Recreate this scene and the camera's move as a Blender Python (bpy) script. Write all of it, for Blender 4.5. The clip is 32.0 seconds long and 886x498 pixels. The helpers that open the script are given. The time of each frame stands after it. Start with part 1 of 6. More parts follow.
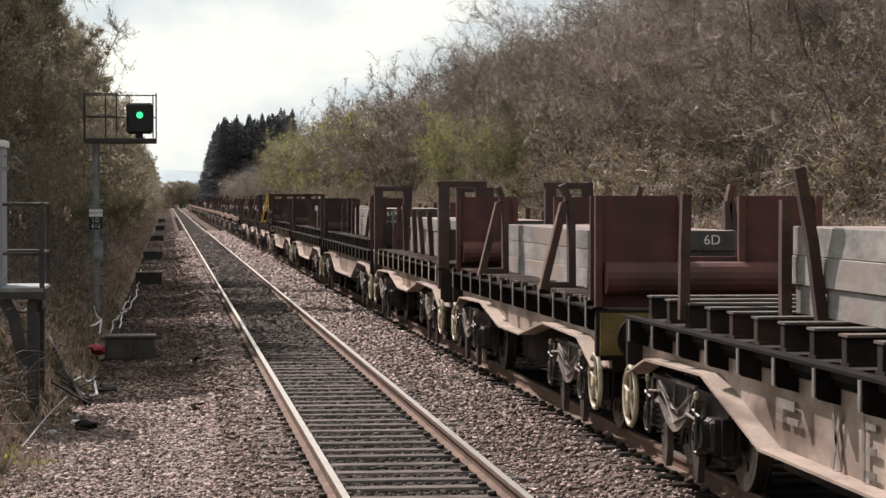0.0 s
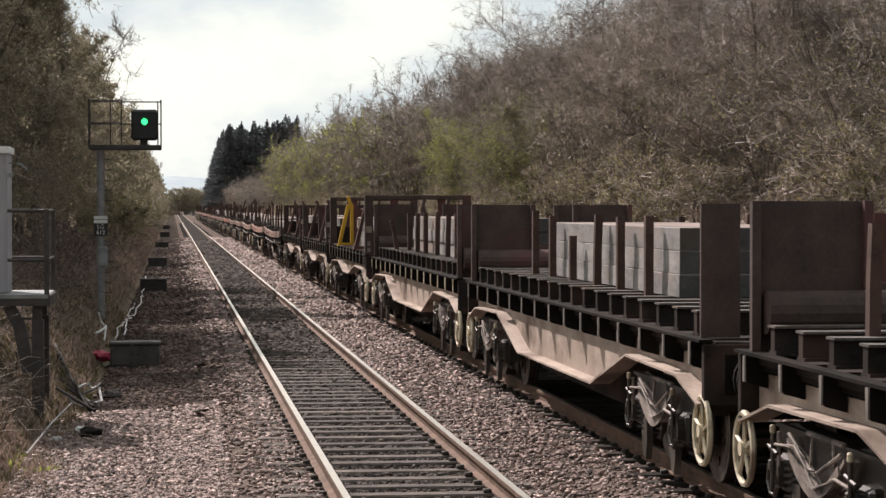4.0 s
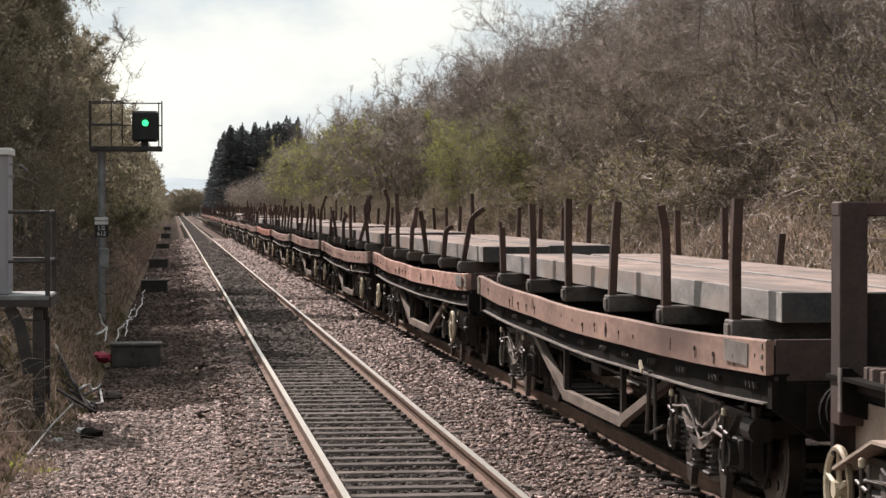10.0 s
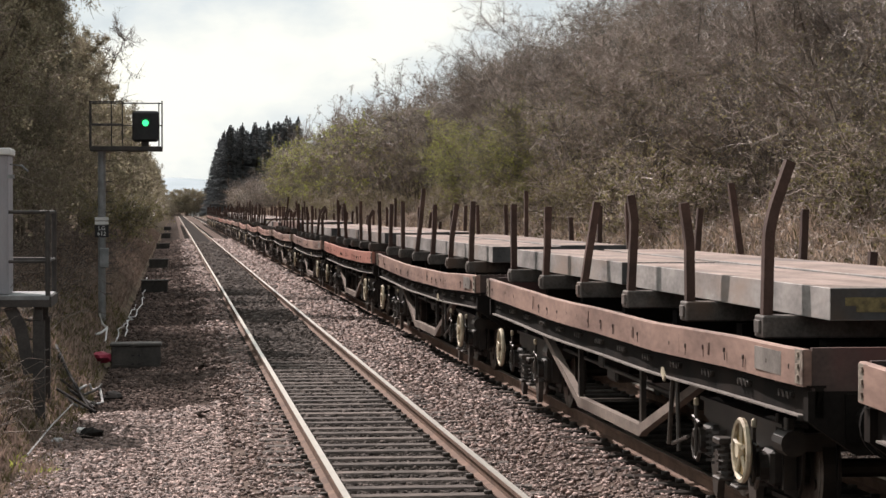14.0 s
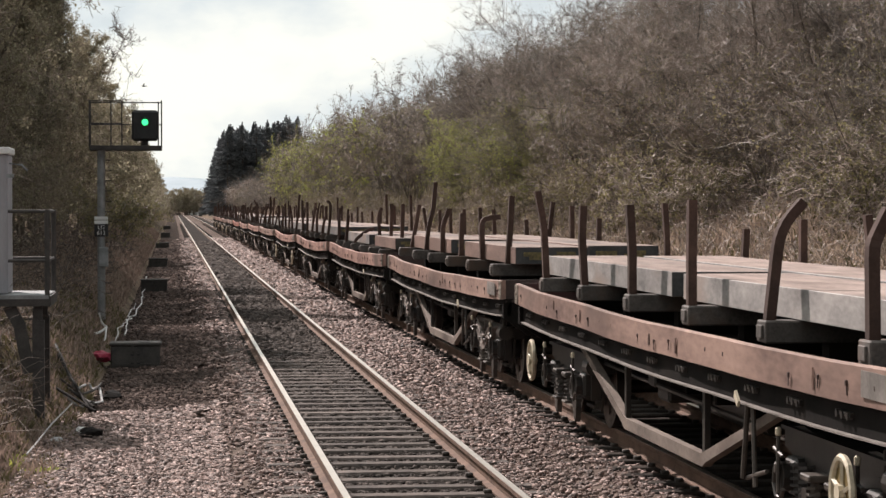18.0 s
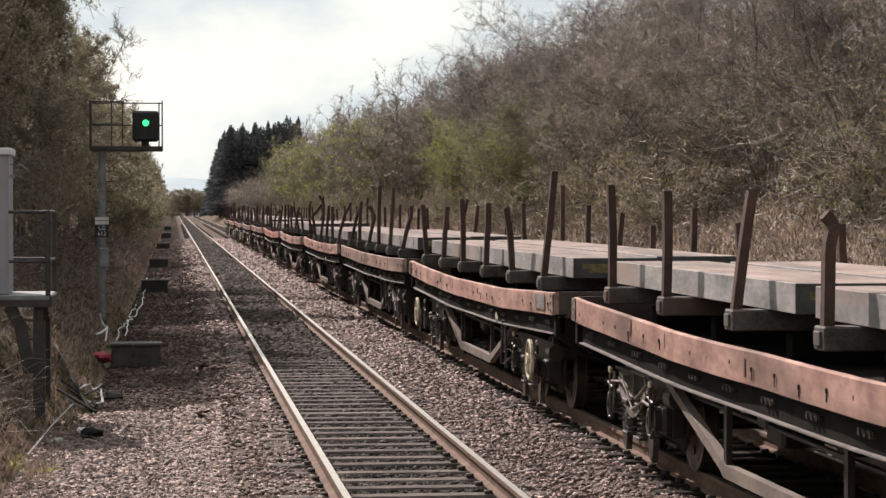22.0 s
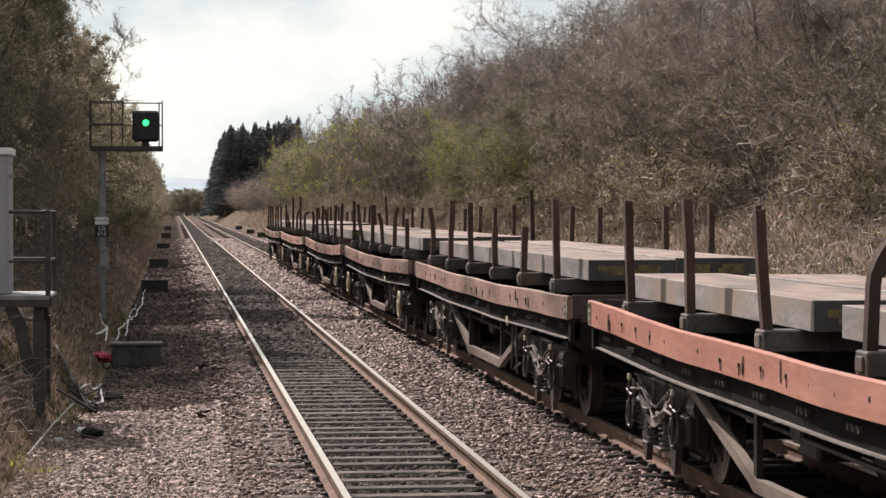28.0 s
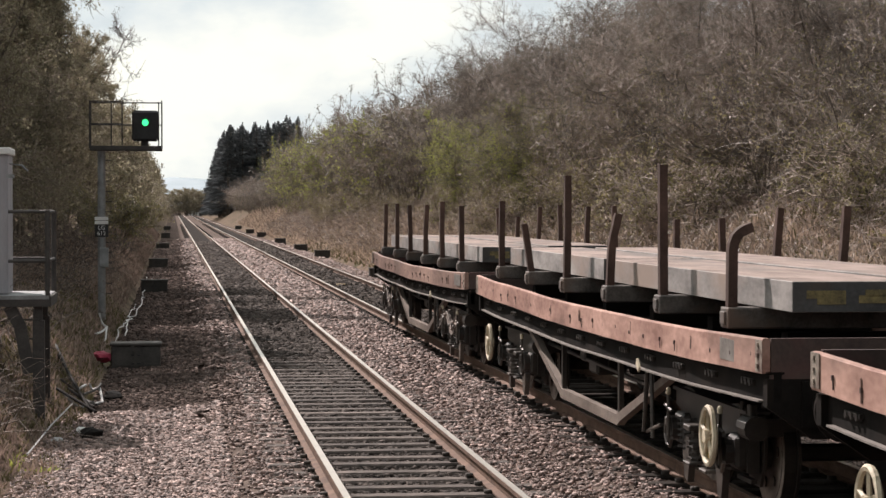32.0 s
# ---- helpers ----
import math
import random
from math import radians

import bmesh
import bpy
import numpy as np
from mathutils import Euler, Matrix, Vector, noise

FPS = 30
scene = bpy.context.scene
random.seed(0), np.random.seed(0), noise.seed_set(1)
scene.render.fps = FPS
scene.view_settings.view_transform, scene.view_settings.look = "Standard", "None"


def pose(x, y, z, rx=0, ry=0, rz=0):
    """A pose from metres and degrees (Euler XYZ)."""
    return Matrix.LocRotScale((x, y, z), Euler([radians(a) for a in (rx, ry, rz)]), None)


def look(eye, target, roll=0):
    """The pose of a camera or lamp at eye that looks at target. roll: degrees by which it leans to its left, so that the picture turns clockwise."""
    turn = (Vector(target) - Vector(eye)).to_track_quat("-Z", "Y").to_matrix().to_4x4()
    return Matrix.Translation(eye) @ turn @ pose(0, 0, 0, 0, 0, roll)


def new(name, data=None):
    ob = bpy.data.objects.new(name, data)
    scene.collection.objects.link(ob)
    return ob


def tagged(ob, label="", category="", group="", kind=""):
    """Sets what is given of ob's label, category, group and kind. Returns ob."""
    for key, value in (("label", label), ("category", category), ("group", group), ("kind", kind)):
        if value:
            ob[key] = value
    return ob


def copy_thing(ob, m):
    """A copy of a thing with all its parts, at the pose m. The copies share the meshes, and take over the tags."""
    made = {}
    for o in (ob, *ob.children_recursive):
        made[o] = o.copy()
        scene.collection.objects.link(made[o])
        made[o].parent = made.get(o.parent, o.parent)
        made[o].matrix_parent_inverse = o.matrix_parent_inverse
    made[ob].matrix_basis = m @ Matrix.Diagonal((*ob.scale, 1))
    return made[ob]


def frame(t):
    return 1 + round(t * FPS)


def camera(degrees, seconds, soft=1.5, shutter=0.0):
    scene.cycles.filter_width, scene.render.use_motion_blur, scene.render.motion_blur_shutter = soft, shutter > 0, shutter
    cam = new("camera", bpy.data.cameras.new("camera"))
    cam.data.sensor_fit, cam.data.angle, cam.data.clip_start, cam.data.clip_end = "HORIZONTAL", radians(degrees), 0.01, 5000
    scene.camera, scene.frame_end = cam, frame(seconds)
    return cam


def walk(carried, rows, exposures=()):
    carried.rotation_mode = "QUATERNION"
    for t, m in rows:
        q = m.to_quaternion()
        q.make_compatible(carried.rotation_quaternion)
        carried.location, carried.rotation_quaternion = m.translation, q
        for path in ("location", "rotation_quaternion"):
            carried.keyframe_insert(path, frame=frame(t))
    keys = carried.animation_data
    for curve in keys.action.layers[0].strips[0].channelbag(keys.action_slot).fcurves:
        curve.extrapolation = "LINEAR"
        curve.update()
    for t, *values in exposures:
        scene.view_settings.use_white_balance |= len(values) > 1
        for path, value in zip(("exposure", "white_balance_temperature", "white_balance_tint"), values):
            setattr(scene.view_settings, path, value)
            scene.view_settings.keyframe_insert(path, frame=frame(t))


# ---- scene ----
# World: x to the right of the camera, y along the railway, z up; z = 0 is the top of the rails.
EYE = Vector((0.0, 0.0, 2.46))
FOCAL = 4070.0 / 784.0
cam = camera(2 * math.degrees(math.atan(1 / FOCAL)), 32.0, soft=1.5)
RIGHT, AHEAD, UP = Vector((0.99318, -0.00215, 0.11660)), Vector((-0.11662, -0.01830, 0.99301)), Vector((0.0, -0.99983, -0.01842))


def aim(dx, dy):
    """The resting pose of the camera, swung by a small shift of its picture."""
    c = Vector((-dx / 4070.0, -dy / 4070.0, 1.0))
    return look(EYE, EYE + Vector((c.dot(RIGHT), c.dot(AHEAD), c.dot(UP))) * 10)


walk(cam, [(t, aim(dx, dy)) for t, dx, dy in (
    (0.0, -9.2, -12.4), (0.5, -9.2, -7.9), (1.0, -7.8, -7.0), (1.5, -6.2, -6.1), (2.0, -4.6, -4.9), (2.5, -3.1, -3.6),
    (3.0, -1.9, -2.9), (3.5, -1.3, -1.6), (4.5, -0.5, -0.5), (5.5, 0.0, 0.0), (8.0, 0.0, 0.1), (9.5, 0.2, 1.3), (11.0, 1.2, 1.6),
    (13.0, 0.6, 1.6), (14.5, 1.0, 1.4), (16.5, 0.2, 0.4), (18.5, 0.0, 0.2), (20.0, 0.5, 1.2), (22.0, 1.2, 1.4),
    (24.0, 0.7, 0.4), (25.5, 0.7, 0.3), (27.5, 1.3, 1.3), (30.0, 1.3, 0.6), (32.0, 0.5, 0.8))])

# ---- light ----
SUN_FROM = Vector((-1.0, 2.0, 2.05)).normalized()
world = bpy.data.worlds.new("world")
scene.world = world
world.use_nodes = True
wn, wl = world.node_tree.nodes, world.node_tree.links
wn.clear()
w_out = wn.new("ShaderNodeOutputWorld")
w_mix = wn.new("ShaderNodeMixShader")
w_sky = wn.new("ShaderNodeTexSky")
w_sky.sky_type, w_sky.sun_disc = "NISHITA", False
w_sky.sun_elevation, w_sky.sun_rotation = math.asin(SUN_FROM.z), math.atan2(SUN_FROM.x, SUN_FROM.y)
w_sky.air_density, w_sky.dust_density = 1.0, 2.0
w_bg = wn.new("ShaderNodeBackground")
w_bg.inputs["Strength"].default_value = 0.07
w_cloud = wn.new("ShaderNodeBackground")
w_cloud.inputs["Strength"].default_value = 1.0
w_co = wn.new("ShaderNodeTexCoord")
w_map = wn.new("ShaderNodeMapping")
w_map.inputs["Scale"].default_value = (1.0, 1.0, 1.9)
w_map.inputs["Location"].default_value = (0.31, 0.0, 0.17)
w_noise = wn.new("ShaderNodeTexNoise")
w_noise.inputs["Scale"].default_value = 9.0
w_noise.inputs["Detail"].default_value = 6.0
w_noise.inputs["Roughness"].default_value = 0.52
w_ramp = wn.new("ShaderNodeValToRGB")
w_ramp.color_ramp.elements[0].position, w_ramp.color_ramp.elements[0].color = 0.43, (0.72, 0.785, 0.815, 1)
w_ramp.color_ramp.elements[1].position, w_ramp.color_ramp.elements[1].color = 0.60, (1.05, 1.045, 0.965, 1)
w_cover = wn.new("ShaderNodeMapRange")
w_cover.inputs["From Min"].default_value, w_cover.inputs["From Max"].default_value = 0.30, 0.45
w_cover.inputs["To Min"].default_value, w_cover.inputs["To Max"].default_value = 0.55, 1.0
wl.new(w_co.outputs["Generated"], w_map.inputs["Vector"])
wl.new(w_map.outputs[0], w_noise.inputs["Vector"])
wl.new(w_noise.outputs["Fac"], w_ramp.inputs["Fac"])
wl.new(w_noise.outputs["Fac"], w_cover.inputs["Value"])
# clouds are brightest round the hidden sun and dull away from it
w_dot = wn.new("ShaderNodeVectorMath")
w_dot.operation = "DOT_PRODUCT"
w_dot.inputs[1].default_value = SUN_FROM
w_aureole = wn.new("ShaderNodeMapRange")
w_aureole.interpolation_type = "SMOOTHSTEP"
w_aureole.inputs["From Min"].default_value, w_aureole.inputs["From Max"].default_value = -0.25, 0.80
w_aureole.inputs["To Min"].default_value, w_aureole.inputs["To Max"].default_value = 0.60, 1.03
wl.new(w_co.outputs["Generated"], w_dot.inputs[0])
wl.new(w_dot.outputs["Value"], w_aureole.inputs["Value"])
wl.new(w_aureole.outputs[0], w_cloud.inputs["Strength"])
wl.new(w_ramp.outputs["Color"], w_cloud.inputs["Color"])
wl.new(w_sky.outputs["Color"], w_bg.inputs["Color"])
wl.new(w_cover.outputs[0], w_mix.inputs["Fac"])
wl.new(w_bg.outputs[0], w_mix.inputs[1])
wl.new(w_cloud.outputs[0], w_mix.inputs[2])
wl.new(w_mix.outputs[0], w_out.inputs["Surface"])
sun = new("sun", bpy.data.lights.new("sun", "SUN"))
sun.data.energy, sun.data.angle, sun.data.color = 7.0, radians(0.7), (1.0, 0.875, 0.83)
sun.matrix_world = look(SUN_FROM * 60, Vector((0, 0, 0)))
scene.view_settings.exposure = 0.0


# ---- materials ----
def shader(name, rough=0.8, metal=0.0):
    m = bpy.data.materials.new(name)
    m.use_nodes = True
    b = m.node_tree.nodes["Principled BSDF"]
    b.inputs["Roughness"].default_value, b.inputs["Metallic"].default_value = rough, metal
    return m, m.node_tree.nodes, m.node_tree.links, b


def surface(name, dark, light, rough=0.8, metal=0.0, scale=6.0, fine=60.0, bump=0.3, random_tone=0.0, third=None, stretch=(1, 1, 1), island=False, depth=0.01, spec=0.3):
    """Base colour between two tones by coarse and fine noise, with bump; random_tone varies it from object to object, third adds stains."""
    m, n, l, b = shader(name, rough, metal)
    b.inputs["Specular IOR Level"].default_value = spec
    co, mp = n.new("ShaderNodeTexCoord"), n.new("ShaderNodeMapping")
    mp.inputs["Scale"].default_value = stretch
    l.new(co.outputs["Object"], mp.inputs["Vector"])
    coarse, small = n.new("ShaderNodeTexNoise"), n.new("ShaderNodeTexNoise")
    coarse.inputs["Scale"].default_value, coarse.inputs["Detail"].default_value = scale, 5
    small.inputs["Scale"].default_value, small.inputs["Detail"].default_value = fine, 3
    rnd = n.new("ShaderNodeObjectInfo")
    shift = n.new("ShaderNodeVectorMath")
    shift.operation = "MULTIPLY_ADD"
    comb = n.new("ShaderNodeCombineXYZ")
    l.new(rnd.outputs["Random"], comb.inputs[0])
    l.new(rnd.outputs["Random"], comb.inputs[1])
    l.new(comb.outputs[0], shift.inputs[0])
    shift.inputs[1].default_value = (37, 53, 11)
    l.new(mp.outputs[0], shift.inputs[2])
    l.new(shift.outputs[0], coarse.inputs["Vector"])
    l.new(shift.outputs[0], small.inputs["Vector"])
    add = n.new("ShaderNodeMath")
    add.operation = "MULTIPLY_ADD"
    l.new(small.outputs["Fac"], add.inputs[0])
    add.inputs[1].default_value = 0.45
    l.new(coarse.outputs["Fac"], add.inputs[2])
    ramp = n.new("ShaderNodeMapRange")
    ramp.inputs["From Min"].default_value, ramp.inputs["From Max"].default_value = 0.45, 1.0
    l.new(add.outputs[0], ramp.inputs["Value"])
    mix = n.new("ShaderNodeMix")
    mix.data_type = "RGBA"
    mix.inputs["A"].default_value, mix.inputs["B"].default_value = (*dark, 1), (*light, 1)
    l.new(ramp.outputs[0], mix.inputs["Factor"])
    colour = mix.outputs["Result"]
    if third:
        stain, sr, sm = n.new("ShaderNodeTexNoise"), n.new("ShaderNodeMapRange"), n.new("ShaderNodeMix")
        stain.inputs["Scale"].default_value, stain.inputs["Detail"].default_value = scale * 0.37, 6
        l.new(shift.outputs[0], stain.inputs["Vector"])
        sr.inputs["From Min"].default_value, sr.inputs["From Max"].default_value = 0.52, 0.66
        l.new(stain.outputs["Fac"], sr.inputs["Value"])
        sm.data_type = "RGBA"
        sm.inputs["B"].default_value = (*third, 1)
        l.new(sr.outputs[0], sm.inputs["Factor"])
        l.new(colour, sm.inputs["A"])
        colour = sm.outputs["Result"]
    if random_tone:
        hsv, tone = n.new("ShaderNodeHueSaturation"), n.new("ShaderNodeMapRange")
        tone.inputs["To Min"].default_value, tone.inputs["To Max"].default_value = 1 - random_tone, 1 + random_tone
        if island:
            geo = n.new("ShaderNodeNewGeometry")
            l.new(geo.outputs["Random Per Island"], tone.inputs["Value"])
        else:
            l.new(rnd.outputs["Random"], tone.inputs["Value"])
        l.new(tone.outputs[0], hsv.inputs["Value"])
        l.new(colour, hsv.inputs["Color"])
        colour = hsv.outputs["Color"]
    l.new(colour, b.inputs["Base Color"])
    if bump:
        bp = n.new("ShaderNodeBump")
        bp.inputs["Strength"].default_value, bp.inputs["Distance"].default_value = bump, depth
        l.new(add.outputs[0], bp.inputs["Height"])
        l.new(bp.outputs[0], b.inputs["Normal"])
    return m


def leafy(name, dark, light, glow_through=0.25, spread=0.22, rough=0.75, spec=0.2):
    """Leaves, twigs and grass: tone varies from piece to piece, with a little light let through."""
    m, n, l, b = shader(name, rough)
    b.inputs["Specular IOR Level"].default_value = spec
    geo, rnd, mix, hsv, tone = n.new("ShaderNodeNewGeometry"), n.new("ShaderNodeObjectInfo"), n.new("ShaderNodeMix"), n.new("ShaderNodeHueSaturation"), n.new("ShaderNodeMapRange")
    mix.data_type = "RGBA"
    mix.inputs["A"].default_value, mix.inputs["B"].default_value = (*dark, 1), (*light, 1)
    l.new(geo.outputs["Random Per Island"], mix.inputs["Factor"])
    tone.inputs["To Min"].default_value, tone.inputs["To Max"].default_value = 1 - spread, 1 + spread
    l.new(rnd.outputs["Random"], tone.inputs["Value"])
    l.new(tone.outputs[0], hsv.inputs["Value"])
    l.new(mix.outputs["Result"], hsv.inputs["Color"])
    l.new(hsv.outputs["Color"], b.inputs["Base Color"])
    if glow_through:
        tr, ms, out = n.new("ShaderNodeBsdfTranslucent"), n.new("ShaderNodeMixShader"), n["Material Output"]
        l.new(hsv.outputs["Color"], tr.inputs["Color"])
        ms.inputs["Fac"].default_value = glow_through
        l.new(b.outputs[0], ms.inputs[1])
        l.new(tr.outputs[0], ms.inputs[2])
        l.new(ms.outputs[0], out.inputs["Surface"])
    return m


M_GROUND = surface("soil_and_dead_grass", (0.06, 0.044, 0.034), (0.20, 0.148, 0.11), 0.95, scale=0.8, fine=9, bump=0.9, depth=0.1, third=(0.06, 0.055, 0.03), spec=0.05)
M_BALLAST = surface("ballast_bed", (0.045, 0.035, 0.03), (0.19, 0.145, 0.125), 0.95, scale=2.6, fine=24, bump=1.0, depth=0.06, third=(0.075, 0.058, 0.048), spec=0.05)
M_STONE = surface("ballast_stone", (0.066, 0.048, 0.043), (0.345, 0.25, 0.22), 0.7, scale=9, fine=70, bump=0.4, random_tone=0.7, island=True)
# oil-stained bed, darkened further for the shade under the train
M_DARKBED = surface("oily_shade_dark_ballast", (0.012, 0.011, 0.010), (0.045, 0.038, 0.034), 0.9, scale=1.8, fine=24, bump=1.0, depth=0.05, third=(0.03, 0.026, 0.024), spec=0.03)
# dirty stones, also darkened to carry the shade of the left trees
M_SHADESTONE = surface("shaded_dirty_stone", (0.035, 0.027, 0.024), (0.14, 0.103, 0.09), 0.9, scale=9, fine=70, bump=0.4, random_tone=0.55, island=True, spec=0.08)
# path soil, dark by itself and darker for painted tree shade
M_CESS = surface("shaded_cess_dirt", (0.022, 0.017, 0.014), (0.075, 0.056, 0.048), 0.95, scale=1.6, fine=22, bump=1.0, depth=0.05, third=(0.04, 0.032, 0.026), spec=0.03)
M_OILSTONE = surface("oily_stone", (0.022, 0.019, 0.017), (0.085, 0.07, 0.062), 0.8, scale=9, fine=70, bump=0.4, random_tone=0.55, island=True, spec=0.08)
M_SLEEPER = surface("weathered_concrete", (0.042, 0.035, 0.031), (0.135, 0.108, 0.095), 0.9, scale=5, fine=50, bump=0.5, random_tone=0.3, third=(0.045, 0.036, 0.031))
# concrete painted dark to imitate shade below the wagons; distant sleepers share it
M_SHADESLEEPER = surface("shade_toned_concrete", (0.015, 0.013, 0.012), (0.055, 0.046, 0.04), 0.85, scale=5, fine=50, bump=0.4, random_tone=0.3, spec=0.05)
M_RAILSIDE = surface("rail_rust", (0.065, 0.038, 0.027), (0.18, 0.11, 0.078), 0.85, scale=4, fine=40, bump=0.2)
M_RAILTOP = surface("polished_rail", (0.50, 0.44, 0.38), (0.66, 0.59, 0.52), 0.32, 1.0, scale=3, fine=30, bump=0.0)
M_CLIP = surface("rail_clip_iron", (0.03, 0.027, 0.025), (0.08, 0.065, 0.055), 0.8, bump=0.0)
M_BLACK = surface("grimy_black_steel", (0.005, 0.0046, 0.0044), (0.016, 0.0138, 0.0126), 0.8, scale=3, fine=30, bump=0.2, third=(0.02, 0.0155, 0.013), spec=0.06)
# black steel lightened in colour to imitate veiling glare over dark parts
M_GLAREBLACK = surface("glare_lifted_black", (0.011, 0.0095, 0.009), (0.034, 0.027, 0.0245), 0.75, scale=4, fine=35, bump=0.3, third=(0.055, 0.036, 0.031), spec=0.1)
M_BEARER = surface("grey_bearer", (0.035, 0.031, 0.029), (0.13, 0.115, 0.105), 0.75, scale=5, fine=40, bump=0.3, third=(0.10, 0.07, 0.055), random_tone=0.2)
M_BOGIE = surface("brake_dust_steel", (0.008, 0.007, 0.0064), (0.028, 0.023, 0.0195), 0.42, scale=5, fine=40, bump=0.3, third=(0.04, 0.032, 0.026), spec=0.5)
M_BELLY = surface("dusty_beige_paint", (0.24, 0.185, 0.15), (0.45, 0.365, 0.31), 0.72, scale=3.0, fine=25, bump=0.2, third=(0.13, 0.09, 0.07), stretch=(1, 0.6, 1.0), random_tone=0.12)
M_TRUSS = surface("dull_brown_underframe", (0.10, 0.078, 0.066), (0.23, 0.185, 0.155), 0.75, scale=3, fine=25, bump=0.2, third=(0.08, 0.058, 0.046), stretch=(1, 0.5, 1))
M_LINK = surface("oily_link_steel", (0.02, 0.017, 0.015), (0.07, 0.058, 0.05), 0.4, scale=6, fine=40, bump=0.2, third=(0.12, 0.10, 0.085), spec=0.5)
M_YOKE = surface("dusty_brake_steel", (0.10, 0.083, 0.072), (0.33, 0.275, 0.245), 0.7, scale=5, fine=40, bump=0.2, third=(0.04, 0.033, 0.03))
# pale wheel faces: sunlight on the rims put into the colour
M_WHEEL = surface("sunlit_wheel_face", (0.05, 0.04, 0.034), (0.20, 0.165, 0.14), 0.55, scale=7, fine=45, bump=0.2, third=(0.30, 0.26, 0.23))
M_DULLEDGE = surface("worn_edge_steel", (0.10, 0.088, 0.08), (0.27, 0.245, 0.225), 0.55, scale=4, fine=40, bump=0.1)
M_RUST = surface("stanchion_rust", (0.035, 0.02, 0.016), (0.085, 0.05, 0.04), 0.85, scale=5, fine=45, bump=0.3, random_tone=0.25)
M_MAROON = surface("maroon_paint", (0.065, 0.029, 0.027), (0.14, 0.053, 0.048), 0.65, scale=3, fine=22, bump=0.2, third=(0.07, 0.035, 0.028), random_tone=0.2)
M_BROWN = surface("rust_brown_frame", (0.036, 0.026, 0.024), (0.09, 0.060, 0.053), 0.75, scale=3, fine=30, bump=0.3, random_tone=0.2, third=(0.09, 0.042, 0.039))
M_YELLOW = surface("yellow_paint", (0.42, 0.24, 0.02), (0.60, 0.37, 0.03), 0.6, scale=3, fine=25, bump=0.1)
M_OCHRE = surface("dirty_ochre_paint", (0.10, 0.068, 0.02), (0.20, 0.14, 0.05), 0.8, scale=4, fine=30, bump=0.2)
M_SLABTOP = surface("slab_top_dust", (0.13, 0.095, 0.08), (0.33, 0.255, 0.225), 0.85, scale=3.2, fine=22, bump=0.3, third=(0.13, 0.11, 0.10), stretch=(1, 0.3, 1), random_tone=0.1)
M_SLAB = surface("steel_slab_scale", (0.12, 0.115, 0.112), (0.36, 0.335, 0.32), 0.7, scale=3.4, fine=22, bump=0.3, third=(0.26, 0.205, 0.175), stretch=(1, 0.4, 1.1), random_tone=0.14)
# slab ends are darker than the slab sides
M_SLABEND = surface("dark_slab_end", (0.028, 0.028, 0.03), (0.085, 0.083, 0.083), 0.65, scale=4, fine=30, bump=0.25, third=(0.07, 0.055, 0.045))
M_SLABRUST = surface("rusting_steel_slab", (0.11, 0.066, 0.053), (0.28, 0.185, 0.152), 0.7, scale=1.6, fine=18, bump=0.25, third=(0.17, 0.11, 0.09), stretch=(1, 0.35, 1.6), random_tone=0.14)
M_SIDES = {
    "tan": surface("faded_rust_side", (0.12, 0.072, 0.06), (0.38, 0.25, 0.20), 0.7, scale=2.2, fine=18, bump=0.2, third=(0.105, 0.066, 0.054), stretch=(1, 0.28, 1.0), random_tone=0.2),
    "salmon": surface("faded_red_side", (0.26, 0.095, 0.07), (0.50, 0.235, 0.175), 0.72, scale=2.0, fine=18, bump=0.15, third=(0.36, 0.20, 0.155), stretch=(1, 0.25, 1.1), random_tone=0.1),
    "pink": surface("rust_streaked_side", (0.15, 0.07, 0.055), (0.50, 0.31, 0.25), 0.75, scale=3.4, fine=20, bump=0.2, third=(0.12, 0.075, 0.06), stretch=(1, 0.33, 0.9), random_tone=0.15)}
M_CREAM = surface("cream_paint", (0.42, 0.36, 0.26), (0.62, 0.55, 0.42), 0.6, scale=8, fine=50, bump=0.1, third=(0.2, 0.15, 0.1))
M_PLATE = surface("scratched_primer", (0.10, 0.085, 0.07), (0.34, 0.29, 0.24), 0.7, scale=14, fine=70, bump=0.1, third=(0.08, 0.05, 0.04))
M_STREAK = surface("dark_rust_streak", (0.06, 0.035, 0.028), (0.15, 0.085, 0.065), 0.85, bump=0.1)
M_CHALK = surface("chalk", (0.6, 0.62, 0.62), (0.8, 0.82, 0.82), 0.95, bump=0)
M_YMARK = surface("yellow_crayon", (0.06, 0.052, 0.035), (0.24, 0.19, 0.085), 0.9, scale=14, fine=60, bump=0)
M_TIMBER = surface("grey_timber_packing", (0.045, 0.033, 0.029), (0.145, 0.105, 0.09), 0.9, scale=5, fine=40, bump=0.4, random_tone=0.25)
M_BARK = surface("bark", (0.06, 0.05, 0.04), (0.18, 0.15, 0.12), 0.95, scale=6, fine=30, bump=0.7, depth=0.03)
M_TWIG = leafy("bare_twigs", (0.07, 0.056, 0.0455), (0.25, 0.199, 0.16), 0.0, 0.34, 0.5, 0.4)
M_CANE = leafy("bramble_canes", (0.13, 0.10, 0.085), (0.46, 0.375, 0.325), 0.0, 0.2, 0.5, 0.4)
M_TWIGDARK = leafy("dark_twigs", (0.12, 0.097, 0.08), (0.36, 0.29, 0.24), 0.0)
M_BUD = leafy("brown_buds", (0.10, 0.08, 0.066), (0.23, 0.186, 0.152))
M_SCRUB = leafy("bramble_leaves", (0.12, 0.115, 0.05), (0.32, 0.285, 0.15), 0.4)
